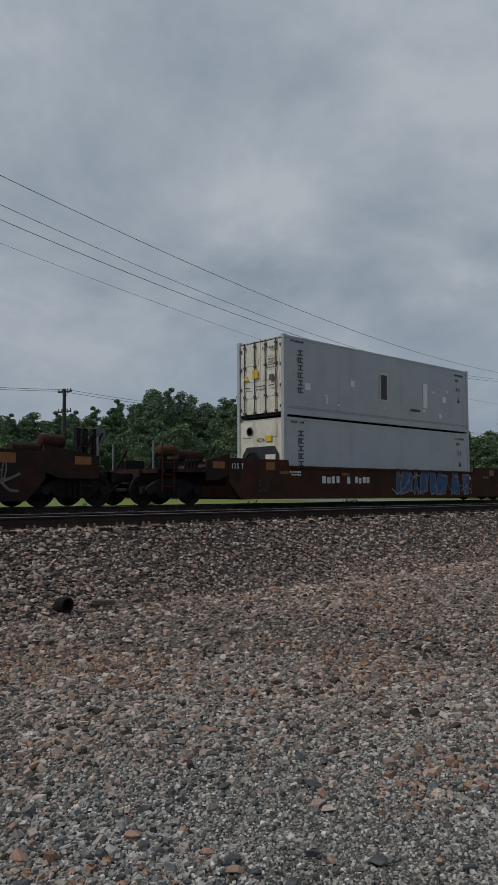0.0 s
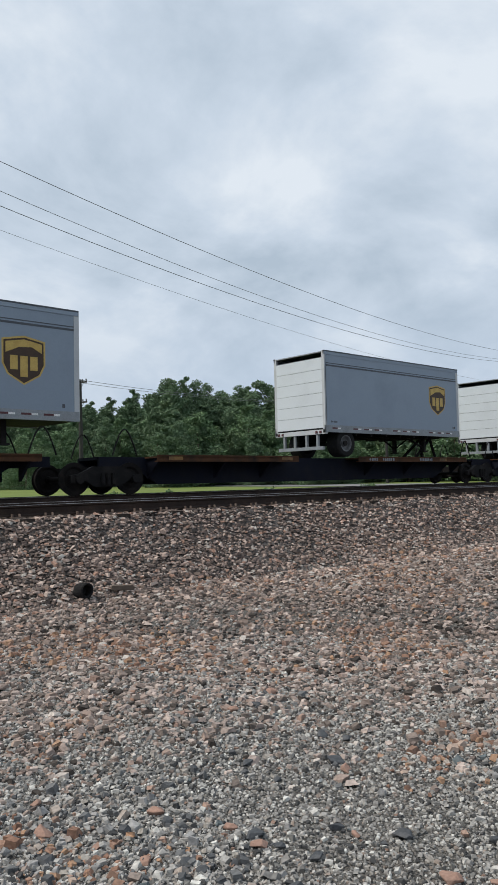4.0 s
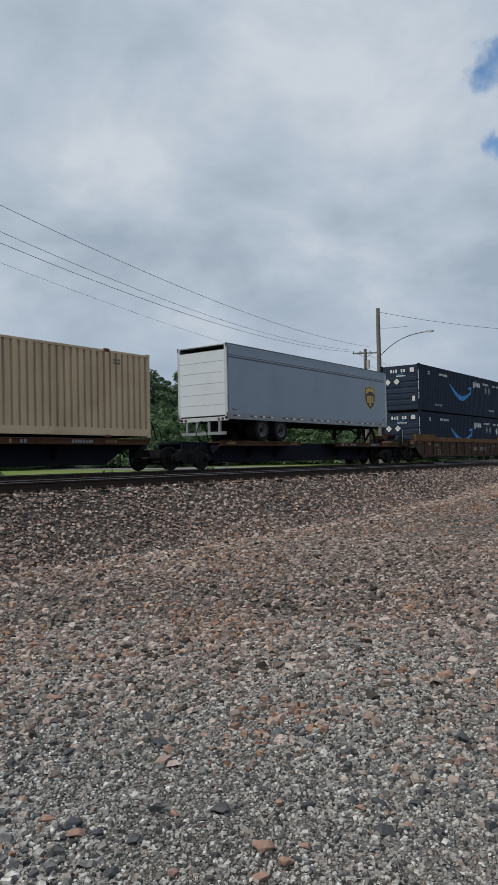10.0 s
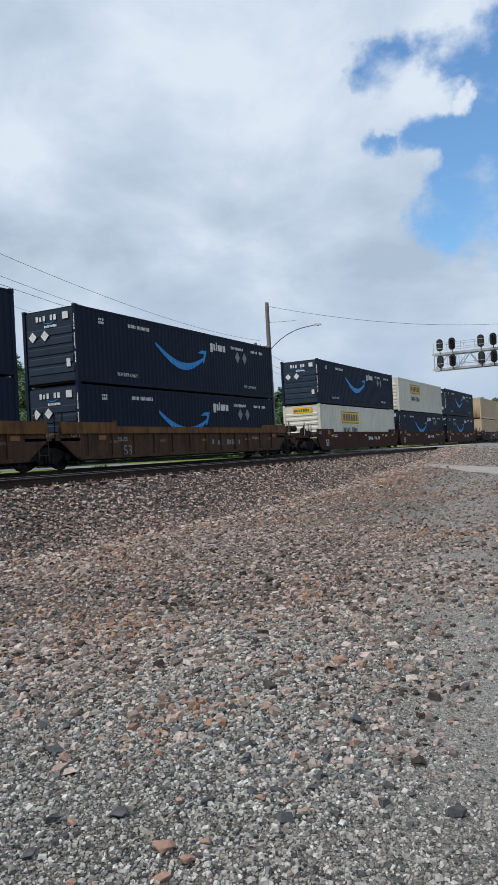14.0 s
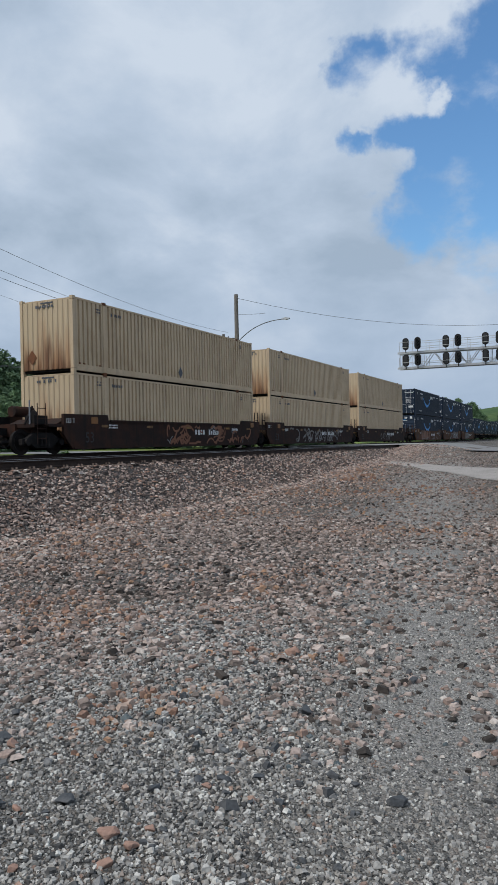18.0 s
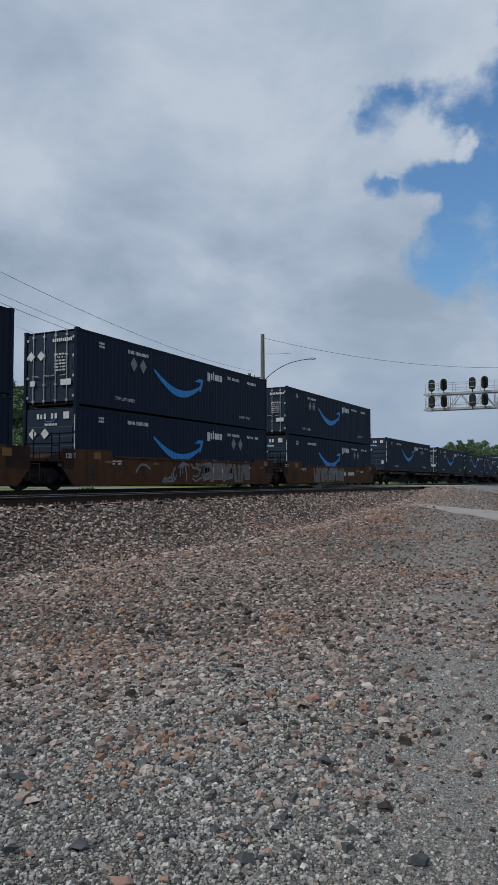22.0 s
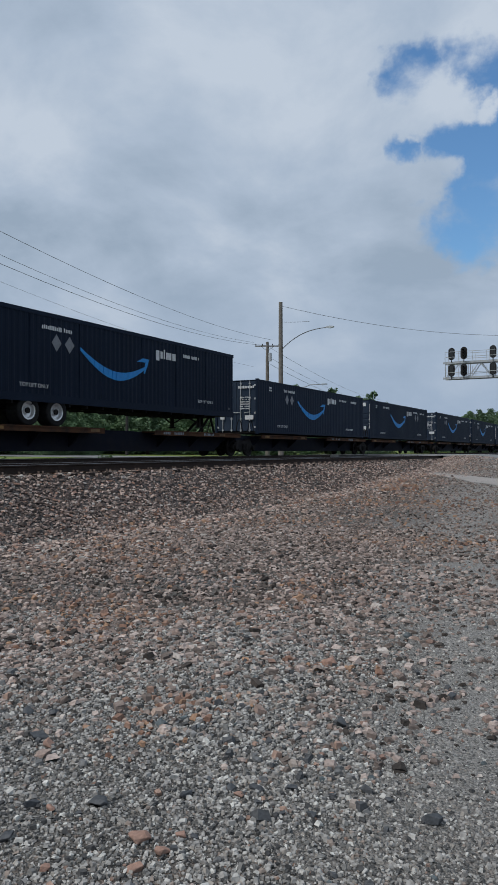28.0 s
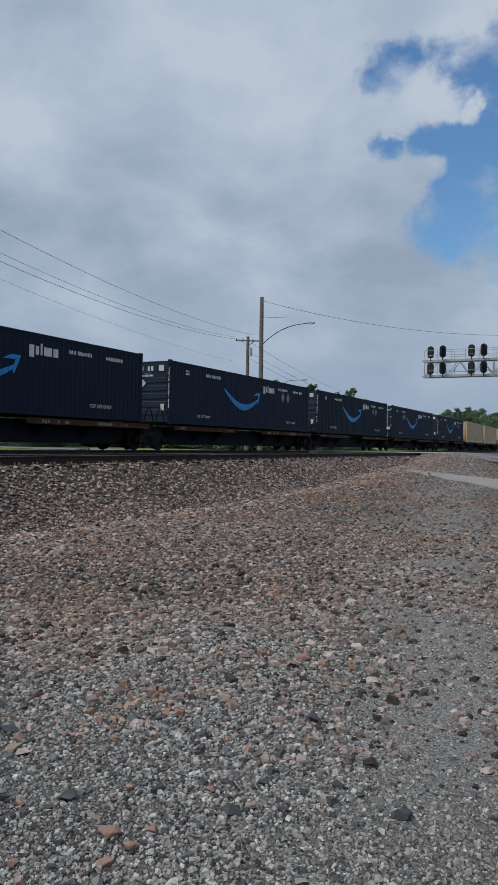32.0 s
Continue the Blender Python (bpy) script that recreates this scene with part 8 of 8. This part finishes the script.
    wr0 = well_unit("ribbed", M_WELL_YEL2, rib, True, True, 0, 8, reach=9.75)
    dk = "dark brown steel well car with yellow reflector strips"
    wd = [well_unit("flat", M_WELL_DARK, dk, a, b, 0, s, reach=r) for a, b, s, r in ((True, False, 9, 9.2), (False, False, 11, 9.2), (False, True, 13, 9.2))]
    bk = "blackened rusty steel well car with sprayed paint"
    wb = [well_unit("flat", M_WELL_RUST, bk, a, b, g, s, reach=9.35) for a, b, g, s in (
        (True, False, ((M_GRAF_R, (-1.5, 6.8), 30, 0.11), (M_GRAF_W, (-2, 7), 5, 0.04)), 15), (False, False, ((M_GRAF_G, (-4.5, 5.5), 26, 0.11), (M_GRAF_W, (-4, 5), 14, 0.08)), 17), (False, True, ((M_GRAF_G, (-1, 3), 6, 0.08),), 19))]
    ob = "orange-brown steel well car with sprayed paint along its side"
    wo = [well_unit("flat", M_WELL_ORANGE, ob, a, b, g, s, reach=9.55) for a, b, g, s in (
        (True, False, ((M_GRAF_W, (2, 7), 10, 0.07), (M_GRAF_R, (-5, 0), 10, 0.2)), 21), (False, False, ((M_GRAF_W, (-4, 1), 14, 0.09), (M_GRAF_G, (1, 6), 18, 0.12)), 23), (False, True, ((M_GRAF_G, (-4, 2), 24, 0.2), (M_GRAF_W, (-3, 1), 14, 0.08)), 25))]
    stacks = (("D", wr0, 255.29, nf, nf), ("D", wr1, 278.76, nf, nf), ("D", wr2, 298.20, nf, nf), ("D", wr3, 317.30, nf, nf),
              ("D", wd[0], 340.15, hunt, nf), ("D", wd[1], 358.3, nf, hunt), ("D", wd[2], 376.86, nd, nf),
              ("D", wb[0], 399.35, tans[0], tans[1]), ("D", wb[1], 418.0, tans[1], tans[0]), ("D", wb[2], 437.0, tans[0], tans[1]),
              ("D", wo[0], 459.98, nf, nd), ("D", wo[1], 479.27, nf, nd), ("D", wo[2], 498.28, nf, nd))
    for _k, car, u, low, high in stacks:
        ride(car, u + 8.08)
        ride(again(low), u, 0.25)
        ride(again(high), u, 0.25 + 2.90)

    # navy boxes on spine cars
    singles = ((519.24, nf, s_one), (539.55, nd, s_first), (558.08, nd, s_mid), (575.5, nf, s_last), (614.30, nd, s_mid), (632.1, nf, s_last),
               (652.30, nd, s_first), (670.53, nd, s_mid), (688.80, nf, s_mid), (706.7, nf, s_mid), (725.0, nd, s_last), (744.5, nf, s_first), (764.3, tans[0], s_mid), (782.5, tans[1], s_last), (802.6, tans[0], s_first))
    for u, b, car in singles:
        ride(again(car), u + 8.08)
        ride(again(b), u, 1.17)
    ride(again(s_mr), 603.8)
    t28 = ride(trailer(16.0, False, "navy", "dark navy container on a wheeled road chassis", None, False, False, 9, 4.98, True, 2.02), 595.72)
    y = -1.295 - 0.002
    bm = bmesh.new()
    smile(bm, 4.9, 3.20, 4.15, 0.82, y)
    part("blue_mark", bm, M_SMILE, t28, "bright blue curved mark")
    bm = bmesh.new()
    for i, (w, hh, dz) in enumerate(((0.24, 0.42, -0.10), (0.16, 0.30, 0), (0.09, 0.40, 0), (0.40, 0.30, 0), (0.25, 0.30, 0))):
        x = 9.53 + sum((0.24, 0.16, 0.09, 0.40, 0.25)[:i]) + 0.075 * i
        box(bm, x, x + w, y, y - 0.004, 4.14 + dz, 4.14 + dz + hh)
    bar_text(bm, 3.0, 4.40, 1.5, 0.15, y, 17, 3)
    bar_text(bm, 11.55, 4.36, 1.3, 0.15, y, 16, 4)
    part("brand_bars", bm, M_LETTER, t28)
    for x, z in ((2.0, 2.40), (12.75, 2.46)):
        written("lift_stencil", "TOP LIFT ONLY", 0.19, M_LETTER, t28, x, y + 0.004, z)
    bm = bmesh.new()
    end_bar_text(bm, -0.15, 4.45, 0.95, 0.13, -0.02, 10, 5)
    for k in range(6):
        end_bar_text(bm, -0.25, 3.3 + k * 0.12, 0.55, 0.06, -0.02, 8, 7 + k)
    box(bm, -0.02, -0.03, -1.05, -0.55, 2.75, 2.98)
    diamonds(bm, ((0.92, 3.95, 0.19), (0.42, 3.95, 0.19)), -0.01)
    part("end_writing", bm, M_LETTER, t28)
    bm = bmesh.new()
    for x in (3.7, 4.35):
        flat_poly(bm, [(x - 0.24, 4.0), (x, 3.70), (x + 0.24, 4.0), (x, 4.30)], y)
    part("side_placard", bm, M_LETTER_GREY, t28)
    # the first low navy box carries a size mark near its trailing end
    y = -AW / 2 - 0.001
    written("size_mark", "53", 0.36, M_LETTER, nf, 14.90, y + 0.004, 1.88)
    bm = bmesh.new()
    flat_poly(bm, [(14.50 - 0.27, 1.90), (14.50, 1.60), (14.50 + 0.27, 1.90), (14.50, 2.20)], y)
    part("side_placard", bm, M_LETTER, nf)


consist()


def motions():
    for thing, u, z in RIDERS:
        rows = []
        for t in range(33):
            x = u - SPEED_S[t]
            b, h = bend(x)
            rows.append((t, Matrix.Translation((x, FAR_Y + b, ZR + z)) @ Matrix.Rotation(h, 4, "Z")))
        walk(thing, rows)


motions()
